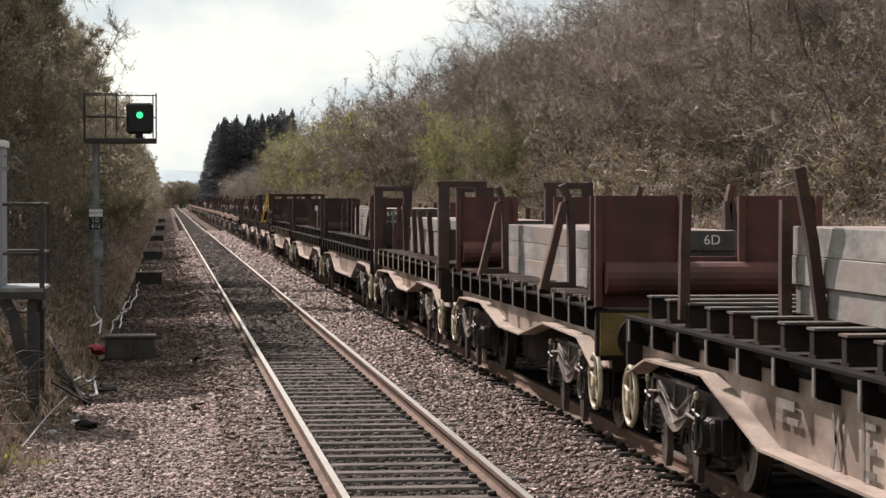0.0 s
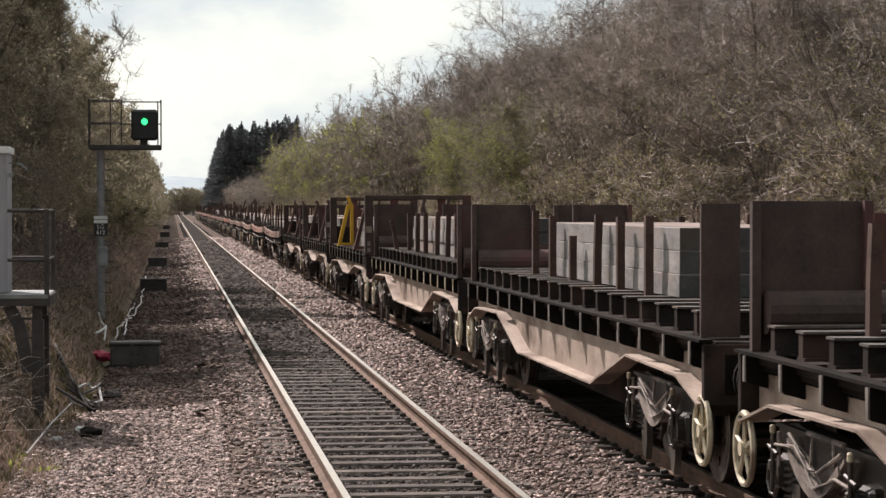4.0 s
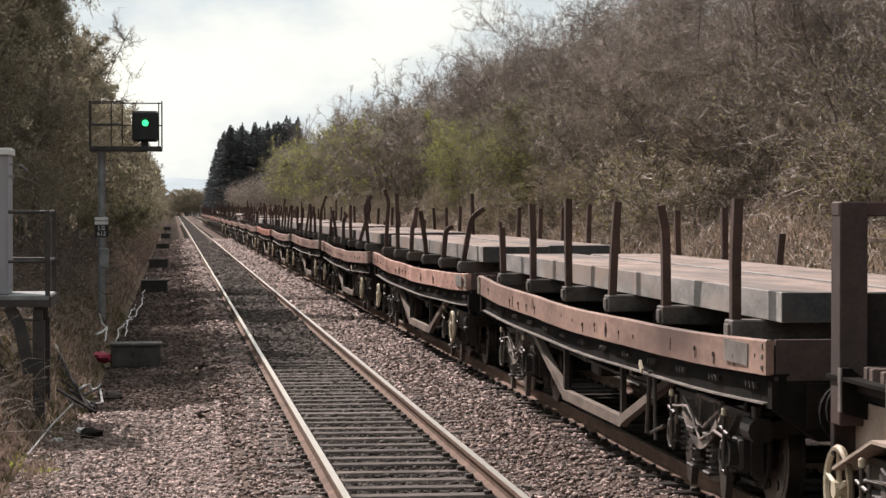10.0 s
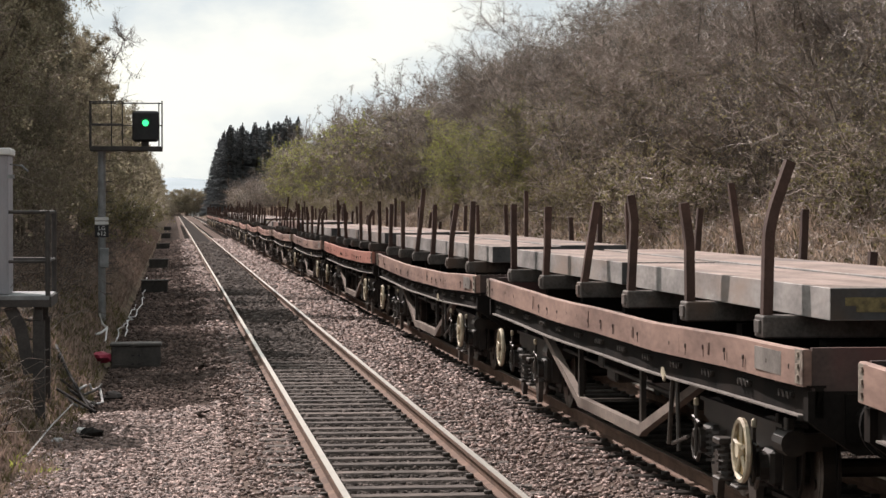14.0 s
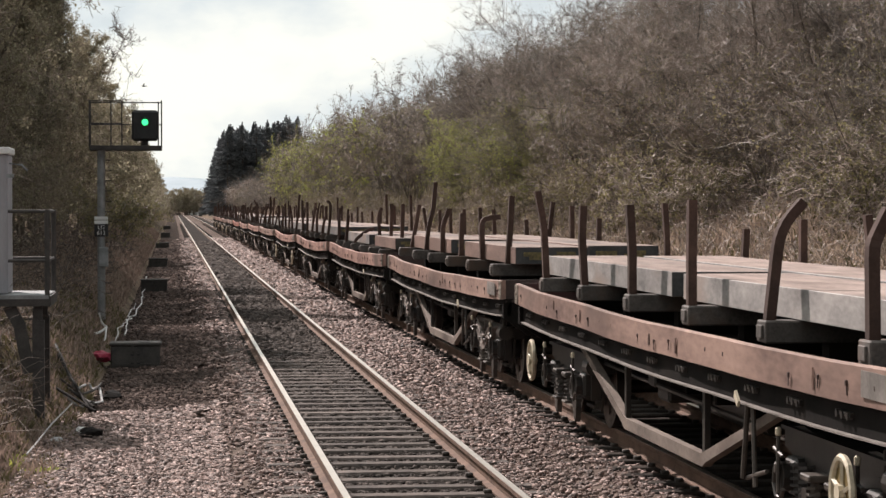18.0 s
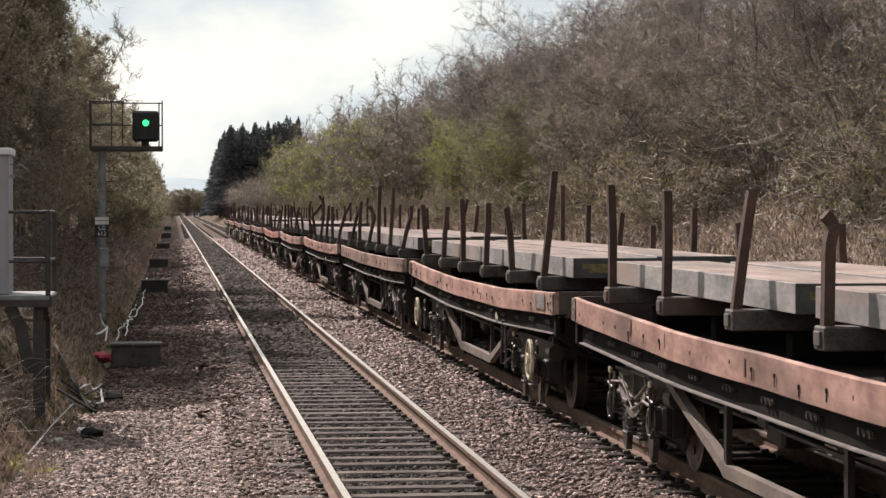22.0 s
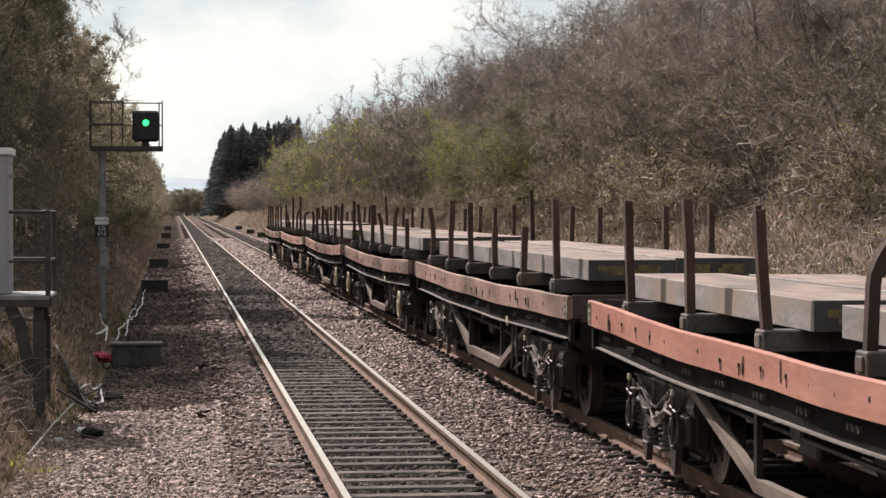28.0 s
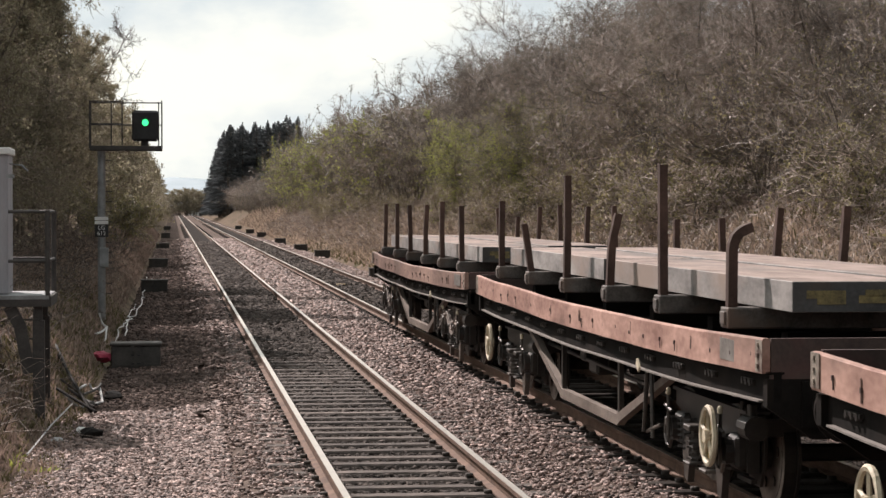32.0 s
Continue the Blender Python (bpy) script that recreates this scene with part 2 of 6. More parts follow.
M_LEAF = leafy("spring_leaves", (0.22, 0.25, 0.055), (0.40, 0.42, 0.12), 0.5)
M_IVY = leafy("ivy_leaves", (0.15, 0.135, 0.09), (0.37, 0.332, 0.232), 0.55)
# needles paler and bluer than their own green: haze put into the colour
M_CONIFER = leafy("hazy_conifer_needles", (0.165, 0.178, 0.19), (0.235, 0.253, 0.265), 0.5)
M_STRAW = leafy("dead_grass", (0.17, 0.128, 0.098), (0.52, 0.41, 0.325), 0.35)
# the same dead grass with the left bank's tree shade in its colour
M_SHADESTRAW = leafy("shade_toned_dead_grass", (0.13, 0.096, 0.08), (0.30, 0.225, 0.185), 0.35)
# bramble canes toned down to imitate shade on the left bank
M_SHADECANE = leafy("shade_toned_canes", (0.05, 0.04, 0.034), (0.19, 0.15, 0.125), 0.0)
M_GRASS = leafy("rough_grass", (0.065, 0.058, 0.028), (0.17, 0.145, 0.075), 0.3)
M_GALV = surface("galvanised_steel", (0.16, 0.165, 0.17), (0.30, 0.31, 0.32), 0.5, 0.6, scale=6, fine=40, bump=0.1)
M_DARKSTEEL = surface("dark_painted_steel", (0.03, 0.028, 0.027), (0.07, 0.062, 0.058), 0.7, scale=5, fine=40, bump=0.15)
M_WHITE = surface("off_white_paint", (0.55, 0.55, 0.55), (0.72, 0.72, 0.71), 0.55, scale=4, fine=40, bump=0.05)
M_CABINET = surface("pale_grey_cabinet", (0.24, 0.23, 0.25), (0.34, 0.33, 0.35), 0.6, scale=2, fine=30, bump=0.05, stretch=(3, 3, 0.6))
M_SIGN = surface("black_enamel", (0.012, 0.012, 0.013), (0.03, 0.03, 0.032), 0.5, bump=0)
M_BOX = surface("dark_grey_plastic", (0.035, 0.033, 0.032), (0.075, 0.068, 0.062), 0.75, scale=5, fine=40, bump=0.15, random_tone=0.2)
M_CABLE = surface("grey_cable", (0.22, 0.22, 0.23), (0.45, 0.44, 0.43), 0.6, bump=0.1)
M_PALECABLE = surface("bleached_white_cable", (0.42, 0.42, 0.43), (0.70, 0.69, 0.68), 0.6, bump=0.1)
M_RED = surface("red_plastic", (0.22, 0.016, 0.04), (0.34, 0.035, 0.07), 0.6, bump=0.2)
# distance haze is mixed into this pale blue base colour
M_HILL = surface("hazy_moorland", (0.30, 0.36, 0.40), (0.36, 0.42, 0.46), 1.0, scale=0.01, fine=0.05, bump=0.0)
M_FARWALL = surface("far_house_wall", (0.45, 0.44, 0.42), (0.6, 0.59, 0.57), 0.9, scale=0.5, fine=4, bump=0)
M_ROOF = surface("far_slate_roof", (0.10, 0.10, 0.11), (0.17, 0.17, 0.18), 0.8, scale=0.8, fine=6, bump=0)
M_GREENLIGHT, _n, _l, _b = shader("green_signal_light", 0.3)
_b.inputs["Base Color"].default_value = (0.0, 0.25, 0.12, 1)
_b.inputs["Emission Color"].default_value, _b.inputs["Emission Strength"].default_value = (0.05, 1.0, 0.28, 1), 1.9


# ---- building helpers ----
def mesh_of(bm, name, material):
    me = bpy.data.meshes.new(name)
    bm.to_mesh(me)
    bm.free()
    me.materials.append(material)
    return me


def raw_mesh(name, verts, faces, material):
    """A mesh from arrays; faces all have the same number of corners."""
    verts, faces = np.asarray(verts, dtype=np.float32), np.asarray(faces, dtype=np.int32)
    me = bpy.data.meshes.new(name)
    me.vertices.add(len(verts))
    me.vertices.foreach_set("co", verts.ravel())
    k = faces.shape[1]
    me.loops.add(faces.size)
    me.loops.foreach_set("vertex_index", faces.ravel())
    me.polygons.add(len(faces))
    me.polygons.foreach_set("loop_start", np.arange(0, faces.size, k, dtype=np.int32))
    me.update(calc_edges=True)
    me.materials.append(material)
    return me


def part(name, shape, material=None, parent=None, label="", at=None):
    """Links a bmesh, or a mesh that is shared, as one object under a thing or a part."""
    me = mesh_of(shape, name, material) if isinstance(shape, bmesh.types.BMesh) else shape
    ob = new(name, me)
    if parent:
        ob.parent = parent
    if at is not None:
        ob.matrix_local = at if isinstance(at, Matrix) else Matrix.Translation(at)
    if label:
        ob["label"] = label
    return ob


def box(bm, c, s, turn=None, bevel=0.0):
    m = Matrix.Translation(c) @ (turn.to_4x4() if turn else Matrix()) @ Matrix.Diagonal((*s, 1))
    made = bmesh.ops.create_cube(bm, size=1, matrix=m)["verts"]
    if bevel:
        edges = list({e for v in made for e in v.link_edges})
        bmesh.ops.bevel(bm, geom=edges, offset=bevel, segments=1, affect="EDGES", profile=0.5)
    return bm


def rod(bm, a, b, r, r2=None, sides=8):
    a, b = Vector(a), Vector(b)
    way = b - a
    m = Matrix.Translation((a + b) / 2) @ way.to_track_quat("Z", "Y").to_matrix().to_4x4()
    bmesh.ops.create_cone(bm, cap_ends=True, segments=sides, radius1=r, radius2=r if r2 is None else r2, depth=way.length, matrix=m)
    return bm


def sweep(bm, points, w, d, side=Vector((0, 1, 0))):
    """A bar of rectangular section along a bent line; w along side, d across it."""
    pts = [Vector(p) for p in points]
    rings = []
    for i, p in enumerate(pts):
        way = (pts[min(i + 1, len(pts) - 1)] - pts[max(i - 1, 0)]).normalized()
        out = way.cross(side).normalized()
        rings.append([bm.verts.new(p + side * w / 2 * a + out * d / 2 * b) for a, b in ((-1, -1), (1, -1), (1, 1), (-1, 1))])
    for r, q in zip(rings, rings[1:]):
        for i in range(4):
            bm.faces.new((r[i], r[(i + 1) % 4], q[(i + 1) % 4], q[i]))
    bm.faces.new(rings[0][::-1])
    bm.faces.new(rings[-1])
    return bm


def tube(bm, points, r, sides=6):
    pts = [Vector(p) for p in points]
    rings = []
    for i, p in enumerate(pts):
        way = (pts[min(i + 1, len(pts) - 1)] - pts[max(i - 1, 0)]).normalized()
        u = way.orthogonal().normalized()
        v = way.cross(u)
        rings.append([bm.verts.new(p + (u * math.cos(k * 2 * math.pi / sides) + v * math.sin(k * 2 * math.pi / sides)) * r) for k in range(sides)])
    for a, b in zip(rings, rings[1:]):
        near = min(range(sides), key=lambda k: (b[k].co - a[0].co).length)
        for i in range(sides):
            bm.faces.new((a[i], a[(i + 1) % sides], b[(i + 1 + near) % sides], b[(i + near) % sides]))
    bm.faces.new(rings[0][::-1])
    bm.faces.new(rings[-1])
    return bm


def plate(bm, outline, x0, x1):
    """A plate in the y-z plane, of that outline, from x0 to x1."""
    a = [bm.verts.new((x0, y, z)) for y, z in outline]
    b = [bm.verts.new((x1, y, z)) for y, z in outline]
    n = len(a)
    for i in range(n):
        bm.faces.new((a[i], a[(i + 1) % n], b[(i + 1) % n], b[i]))
    caps = [bm.faces.new(a[::-1]), bm.faces.new(b)]
    for c in caps:
        c.normal_update()
    bmesh.ops.triangulate(bm, faces=caps)
    bmesh.ops.recalc_face_normals(bm, faces=bm.faces[:])
    return bm


def cross_plate(bm, outline, y0, y1):
    """A plate in the x-z plane, of that outline, from y0 to y1."""
    a = [bm.verts.new((x, y0, z)) for x, z in outline]
    b = [bm.verts.new((x, y1, z)) for x, z in outline]
    n = len(a)
    for i in range(n):
        bm.faces.new((a[i], a[(i + 1) % n], b[(i + 1) % n], b[i]))
    caps = [bm.faces.new(a[::-1]), bm.faces.new(b)]
    for c in caps:
        c.normal_update()
    bmesh.ops.triangulate(bm, faces=caps)
    bmesh.ops.recalc_face_normals(bm, faces=bm.faces[:])
    return bm


def lettering(text, size, material):
    """Words in the built-in font as a thin mesh that faces -y."""
    cu = bpy.data.curves.new("lettering", "FONT")
    cu.body, cu.size, cu.align_x, cu.align_y, cu.extrude = text, size, "CENTER", "CENTER", 0.002
    cu.resolution_u = 3
    ob = new("lettering", cu)
    me = bpy.data.meshes.new_from_object(ob.evaluated_get(bpy.context.evaluated_depsgraph_get()))
    bpy.data.objects.remove(ob)
    bpy.data.curves.remove(cu)
    me.transform(pose(0, 0, 0, 90))
    me.materials.clear()
    me.materials.append(material)
    return me


def B():
    return bmesh.new()


def thing(name, at, label, category, group="", kind=""):
    ob = new(name)
    ob.empty_display_size = 0.2
    ob.matrix_basis = at if isinstance(at, Matrix) else Matrix.Translation(at)
    return tagged(ob, label, category, group, kind)


SHARED = {}


def shared(key, make):
    if key not in SHARED:
        SHARED[key] = make()
    return SHARED[key]


# ---- ground, banks and railway ----
NEAR, FAR = 2.21, 5.65  # centre lines of the two tracks
FLOOR = -0.42


def bank_height(x, y):
    """Height of the ground beside the railway."""
    if x > 8.6:
        t = x - 8.6
        h = FLOOR + min(0.72 * t, 2.7) + max(0, min(t - 3.75, 16)) * 0.16
    elif x < -1.15:
        t = -1.15 - 0.5 * max(0.0, min(1.0, (36 - y) / 7)) - x
        if t < 0:
            return FLOOR + 0.03 * noise.noise((x * 2.3, y * 1.7, 5))
        h = FLOOR + min(1.05 * t, 1.0) + max(0, min(t - 0.95, 8)) * 0.28
    else:
        return FLOOR
    far = max(0.0, min(1.0, (y - 420) / 260))
    h = h * (1 - far) + min(h, FLOOR + 0.6) * far
    return h + 0.10 * noise.noise((x * 0.7, y * 0.35, 0)) + 0.04 * noise.noise((x * 2.3, y * 1.7, 5))


xs = [-2500, -900, -300, -120, -60, -35, -22, -15, -11, -9, -7.5, -6.2, -5.2, -4.4, -3.7, -3.2, -2.8, -2.5, -2.2, -1.95, -1.7, -1.5, -1.3, -1.15,
      -0.6, 0, 2, 4, 6, 8, 8.6, 9, 9.4, 9.8, 10.2, 10.7, 11.2, 11.8, 12.5, 13.5, 15, 17, 20, 24, 30, 40, 60, 120, 300, 900, 2500]
ys = [-300, -60, -15, 0, 8, 14] + [18 + 0.7 * k for k in range(60)] + [60 + 3 * k for k in range(60)] + [240 + 12 * k for k in range(30)] + [600, 700, 850, 1050, 1400, 2000, 3000, 4800]
gv = [(x, y, bank_height(x, y)) for y in ys for x in xs]
w = len(xs)
gf = [(j * w + i, j * w + i + 1, (j + 1) * w + i + 1, (j + 1) * w + i) for j in range(len(ys) - 1) for i in range(w - 1)]
ground = tagged(new("ground", raw_mesh("ground", gv, gf, M_GROUND)), "earth and dead grass banks beside the railway", "ground", kind="structure")
for p in ground.data.polygons:
    p.use_smooth = True

# ballast: one bed with shoulders under both tracks
prof = [(-1.12, -0.40), (-0.2, -0.37), (0.45, -0.30), (0.75, -0.20), (1.35, -0.185), (1.6, -0.235), (2.8, -0.235), (3.05, -0.185), (3.5, -0.19), (3.95, -0.22), (4.5, -0.19), (4.85, -0.235), (6.45, -0.235), (6.75, -0.19), (7.1, -0.22), (7.9, -0.40), (8.62, -0.44)]
bxs = np.concatenate([np.linspace(a[0], b[0], 5, endpoint=False) for a, b in zip(prof, prof[1:])] + [[prof[-1][0]]])
bzs = np.interp(bxs, [p[0] for p in prof], [p[1] for p in prof])
bys = [-30, 0, 12] + [18 + 0.16 * k for k in range(180)] + [47 + 0.5 * k for k in range(106)] + [100 + 4 * k for k in range(50)] + [300 + 40 * k for k in range(17)]
bv = [(x + (0.22 * noise.noise((y * 0.5, 3, x)) if not -1.1 < x < 8.6 else 0), y, z + (0.030 * noise.noise((x * 5, y * 4.2, 1)) + 0.02 * noise.noise((x * 1.3, y * 0.9, 3)) if 18 <= y <= 100 else 0) + (0 if -1.1 < x < 8.6 else -0.10)) for y in bys for x, z in zip(bxs, bzs)]
bw = len(bxs)
bf = [(j * bw + i, j * bw + i + 1, (j + 1) * bw + i + 1, (j + 1) * bw + i) for j in range(len(bys) - 1) for i in range(bw - 1)]
ballast = tagged(new("ballast", raw_mesh("ballast", bv, bf, M_BALLAST)), "bed of grey and pinkish crushed stone ballast", "ballast", kind="structure")


def scatter_stones(name, label, count, x0, x1, y0, y1, size, skip, rng, material=M_STONE, sleepers=False, fade=None):
    """Loose angular stones as one heap of real pieces, coarser and sparser with distance."""
    x, y = rng.uniform(x0, x1, count), y0 * (y1 / y0) ** rng.uniform(0, 1, count)
    keep = np.ones(count, bool)
    for a, b in skip:
        keep &= (x < a) | (x > b)
    if sleepers:
        phase = np.abs(((y - 20.2) / 0.65 + 0.5) % 1.0 - 0.5) * 0.65
        keep &= (phase > 0.10) | (rng.uniform(0, 1, count) < 0.30 + np.clip((y - 36) / 14, 0, 0.7))
    if fade:
        keep &= rng.uniform(0, 1, count) < np.clip((x - fade[0]) / (fade[1] - fade[0]), 0, 1)
    x, y = x[keep], y[keep]
    n = len(x)
    z = np.interp(x, [p[0] for p in prof], [p[1] for p in prof]) + (0.015 + 0.06 * np.clip((y - 38) / 16, 0, 1) if sleepers else 0.0)
    base = np.array([(-1, -1, -1), (1, -1, -1), (1, 1, -1), (-1, 1, -1), (-1, -1, 1), (1, -1, 1), (1, 1, 1), (-1, 1, 1)], float) * 0.5
    corners = base[None] * rng.uniform(0.55, 1.25, (n, 8, 3)) + rng.normal(0, 0.09, (n, 8, 3))
    s = size * rng.uniform(0.5, 1.35, n) * (y / 25) ** 0.75
    corners *= (s[:, None] * rng.uniform(0.6, 1.2, (n, 3)))[:, None, :] * np.array([1.35, 1.0, 0.75])
    a, t = rng.uniform(0, 6.283, n), rng.normal(0, 0.45, n)
    ca, sa, ct, st = np.cos(a)[:, None], np.sin(a)[:, None], np.cos(t)[:, None], np.sin(t)[:, None]
    X, Y, Z = corners[..., 0], corners[..., 1], corners[..., 2]
    Y, Z = Y * ct - Z * st, Y * st + Z * ct
    X, Y = X * ca - Y * sa, X * sa + Y * ca
    v = np.stack([X + x[:, None], Y + y[:, None], Z + (z + np.minimum(s, 0.09) * 0.15 + 0.012)[:, None]], -1).reshape(-1, 3)
    q = np.array([(0, 3, 2, 1), (4, 5, 6, 7), (0, 1, 5, 4), (1, 2, 6, 5), (2, 3, 7, 6), (3, 0, 4, 7)])
    f = (np.arange(n)[:, None, None] * 8 + q[None]).reshape(-1, 4)
    return tagged(new(name, raw_mesh(name, v, f, material)), label, "stones", kind="stuff")


rng = np.random.default_rng(4)
scatter_stones("ballast_stones", "loose angular ballast stones between and beside the tracks", 22000, -0.1, 8.4, 19.5, 31.5, 0.034, [(1.36, 3.06), (4.8, 6.5)], rng, fade=(-0.1, 0.95))
scatter_stones("ballast_stones", "loose angular ballast stones farther along the tracks", 80000, 0.3, 8.4, 31, 190, 0.034, [(1.36, 3.06), (4.8, 6.5)], rng, fade=(0.35, 1.6))
scatter_stones("ballast_stones", "loose stones spread beside the track", 15000, -1.65, 0.6, 19.5, 32, 0.034, [], rng)
scatter_stones("ballast_stones", "dirty stones trodden into the path, darkened for tree shade", 26000, -1.15, 1.3, 27.5, 190, 0.032, [], rng, M_SHADESTONE, fade=(1.3, 0.0))
scatter_stones("ballast_stones", "oily ballast stones lying between the sleepers", 24000, 1.58, 2.84, 19.5, 170, 0.042, [], rng, M_OILSTONE, True)
scatter_stones("ballast_stones", "oily ballast stones between the sleepers of the second track", 8000, 5.02, 6.28, 36, 170, 0.044, [], rng, M_OILSTONE, True)
# dark path sheet begins where the tree shadow would; shade is in its colour
cols = np.linspace(-1.08, 0.62, 9)
v = [(x + (0.45 * noise.noise((y * 0.35, 8, 0)) + 0.2 * noise.noise((y * 1.6, 2, 0)) if i == 8 else 0), y, float(np.interp(x, [p[0] for p in prof], [p[1] for p in prof])) + 0.012 + (0.02 * noise.noise((x * 4, y * 3.2, 9)) if y < 100 else 0.0)) for y in bys[60:] for i, x in enumerate(cols)]
f = [(j * 9 + i, j * 9 + i + 1, (j + 1) * 9 + i + 1, (j + 1) * 9 + i) for j in range(len(bys) - 61) for i in range(8)]
tagged(new("pathway", raw_mesh("pathway", v, f, M_CESS)), "dirt path with trodden stones, darkened for tree shade", "path", kind="structure")
for centre in (NEAR, FAR):
    cols = np.linspace(centre - 0.67, centre + 0.67, 9)
    v = [(x, y, -0.205 + 0.055 * max(0.0, min(1.0, (y - 38) / 16)) + (0.02 * noise.noise((x * 5, y * 4.2, 7)) + 0.02 * noise.noise((x * 0.8, y * 0.5, 2)) if y < 100 else 0.0)) for y in bys[2:] for x in cols]
    f = [(j * 9 + i, j * 9 + i + 1, (j + 1) * 9 + i + 1, (j + 1) * 9 + i) for j in range(len(bys) - 3) for i in range(8)]
    tagged(new("oily_trackbed", raw_mesh("oily_trackbed", v, f, M_DARKBED)), "dark oil-stained ballast between the rails", "ballast", kind="structure")


def rail_profile():
    half = [(0.036, 0.0), (0.036, -0.035), (0.012, -0.05), (0.010, -0.125), (0.07, -0.142), (0.07, -0.158)]
    return half + [(-x, z) for x, z in half[::-1]]


def make_track(name, label, centre):
    track = thing(name, (centre, 0, 0), label, "railway track", kind="structure")
    for side in (-0.7525, 0.7525):
        bm = B()
        o = rail_profile()
        a = [bm.verts.new((side + x, -25, z)) for x, z in o]
        b = [bm.verts.new((side + x, 690, z)) for x, z in o]
        for i in range(len(o)):
            bm.faces.new((a[i], a[(i + 1) % len(o)], b[(i + 1) % len(o)], b[i]))
        bmesh.ops.recalc_face_normals(bm, faces=bm.faces[:])
        rail = part("rail", bm, M_RAILSIDE, track, "rust-brown steel rail")
        bm = B()
        box(bm, (side, 332.5, 0.0015), (0.062, 715, 0.005))
        part("running_surface", bm, M_RAILTOP, rail, "worn shiny rail top")
    return track


near_track = make_track("near_track", "ballasted track with concrete sleepers and worn rails", NEAR)
far_track = make_track("far_track", "ballasted track under the goods train, with worn rails", FAR)

# ---- the goods train ----
HALF = 0.7525
RADIUS = 0.46


def wheelset_mesh():
    bm = B()
    rod(bm, (-1.05, 0, 0), (1.05, 0, 0), 0.075, sides=10)
    for s in (-1, 1):
        rod(bm, (s * 0.70, 0, 0), (s * 0.725, 0, 0), RADIUS + 0.03, sides=28)
        rod(bm, (s * 0.725, 0, 0), (s * 0.83, 0, 0), RADIUS, sides=28)
        rod(bm, (s * 0.83, 0, 0), (s * 0.835, 0, 0), RADIUS - 0.07, sides=28)
        rod(bm, (s * 0.83, 0, 0), (s * 0.90, 0, 0), 0.13, sides=12)
        for k in range(6):
            a = k * math.pi / 3
            rod(bm, (s * 0.835, 0.27 * math.cos(a), 0.27 * math.sin(a)), (s * 0.85, 0.27 * math.cos(a), 0.27 * math.sin(a)), 0.045, sides=8)
    for f in bm.faces:
        c = f.calc_center_median()
        f.material_index = 1 if abs(f.normal.x) > 0.9 and abs(c.x) > 0.82 else 0
    me = mesh_of(bm, "wheelset", M_BOGIE)
    me.materials.append(M_WHEEL)
    return me


def spring_mesh():
    bm = B()
    n, turns, r = 36, 6, 0.075
    tube(bm, [(r * math.cos(k / n * turns * 6.283), r * math.sin(k / n * turns * 6.283), 0.30 * k / n) for k in range(n + 1)], 0.017, 4)
    return mesh_of(bm, "spring", M_DARKSTEEL)


def frame_mesh():
    """A bogie frame: two cranked side beams, a bolster and end bars."""
    bm = B()
    for s in (-1, 1):
        for y in (-1, 1):
            plate(bm, [(y - 0.34, 0.74), (y + 0.34, 0.74), (y + 0.30, 0.40), (y + 0.16, 0.20), (y - 0.16, 0.20), (y - 0.30, 0.40)], s * 0.93, s * 0.955)
        plate(bm, [(-1.42, 0.80), (-1.42, 0.66), (-1.22, 0.62), (-0.55, 0.55), (0, 0.46), (0.55, 0.55), (1.22, 0.62), (1.42, 0.66), (1.42, 0.80), (0.9, 0.86), (0.4, 0.80), (-0.4, 0.80), (-0.9, 0.86)], s * 1.02 - 0.05, s * 1.02 + 0.05)
        box(bm, (s * 1.02, 0, 0.815), (0.20, 2.7, 0.03))
        for y in (-1, 1):
            for g in (-0.19, 0.19):
                box(bm, (s * 1.02, y + g, 0.49), (0.10, 0.05, 0.34))
            box(bm, (s * 1.02, y, 0.25), (0.05, 0.46, 0.035))
    box(bm, (0, 0, 0.66), (2.0, 0.5, 0.28))
    for y in (-1.36, 1.36):
        box(bm, (0, y, 0.70), (2.0, 0.10, 0.14))
    return mesh_of(bm, "bogie", M_BOGIE)


def hanger_mesh():
    """A pale brake yoke that hangs in a wide U between the wheels, with bent pipes over it."""
    bm = B()
    curve = [(-1.15, 0.72 * k / 8, 0.46 + 0.30 * abs(k / 8) ** 1.7) for k in range(-8, 9)]
    sweep(bm, curve, 0.11, 0.03, Vector((1, 0, 0)))
    sweep(bm, [(x - 0.06, y, z - 0.015) for x, y, z in curve[1:-1]], 0.02, 0.07, Vector((1, 0, 0)))
    tube(bm, [(-1.19, 0.70, 0.80), (-1.19, 0.15, 0.60), (-1.19, -0.05, 0.60), (-1.19, -0.62, 0.79)], 0.017)
    tube(bm, [(-1.23, 0.95, 0.70), (-1.23, 0.40, 0.74), (-1.23, -0.10, 0.50), (-1.23, -0.60, 0.62), (-1.23, -0.95, 0.60)], 0.014)
    rod(bm, (-1.12, -0.45, 0.83), (-1.12, 0.45, 0.83), 0.022, sides=6)
    for e in (-1, 1):
        rod(bm, (-1.21, e * 0.92, 0.80), (-1.21, e * 0.92, 0.46), 0.016, sides=6)
        rod(bm, (-1.14, e * 0.26, 0.83), (-1.14, e * 0.30, 0.62), 0.014, sides=6)
    return mesh_of(bm, "brake_yoke", M_YOKE)


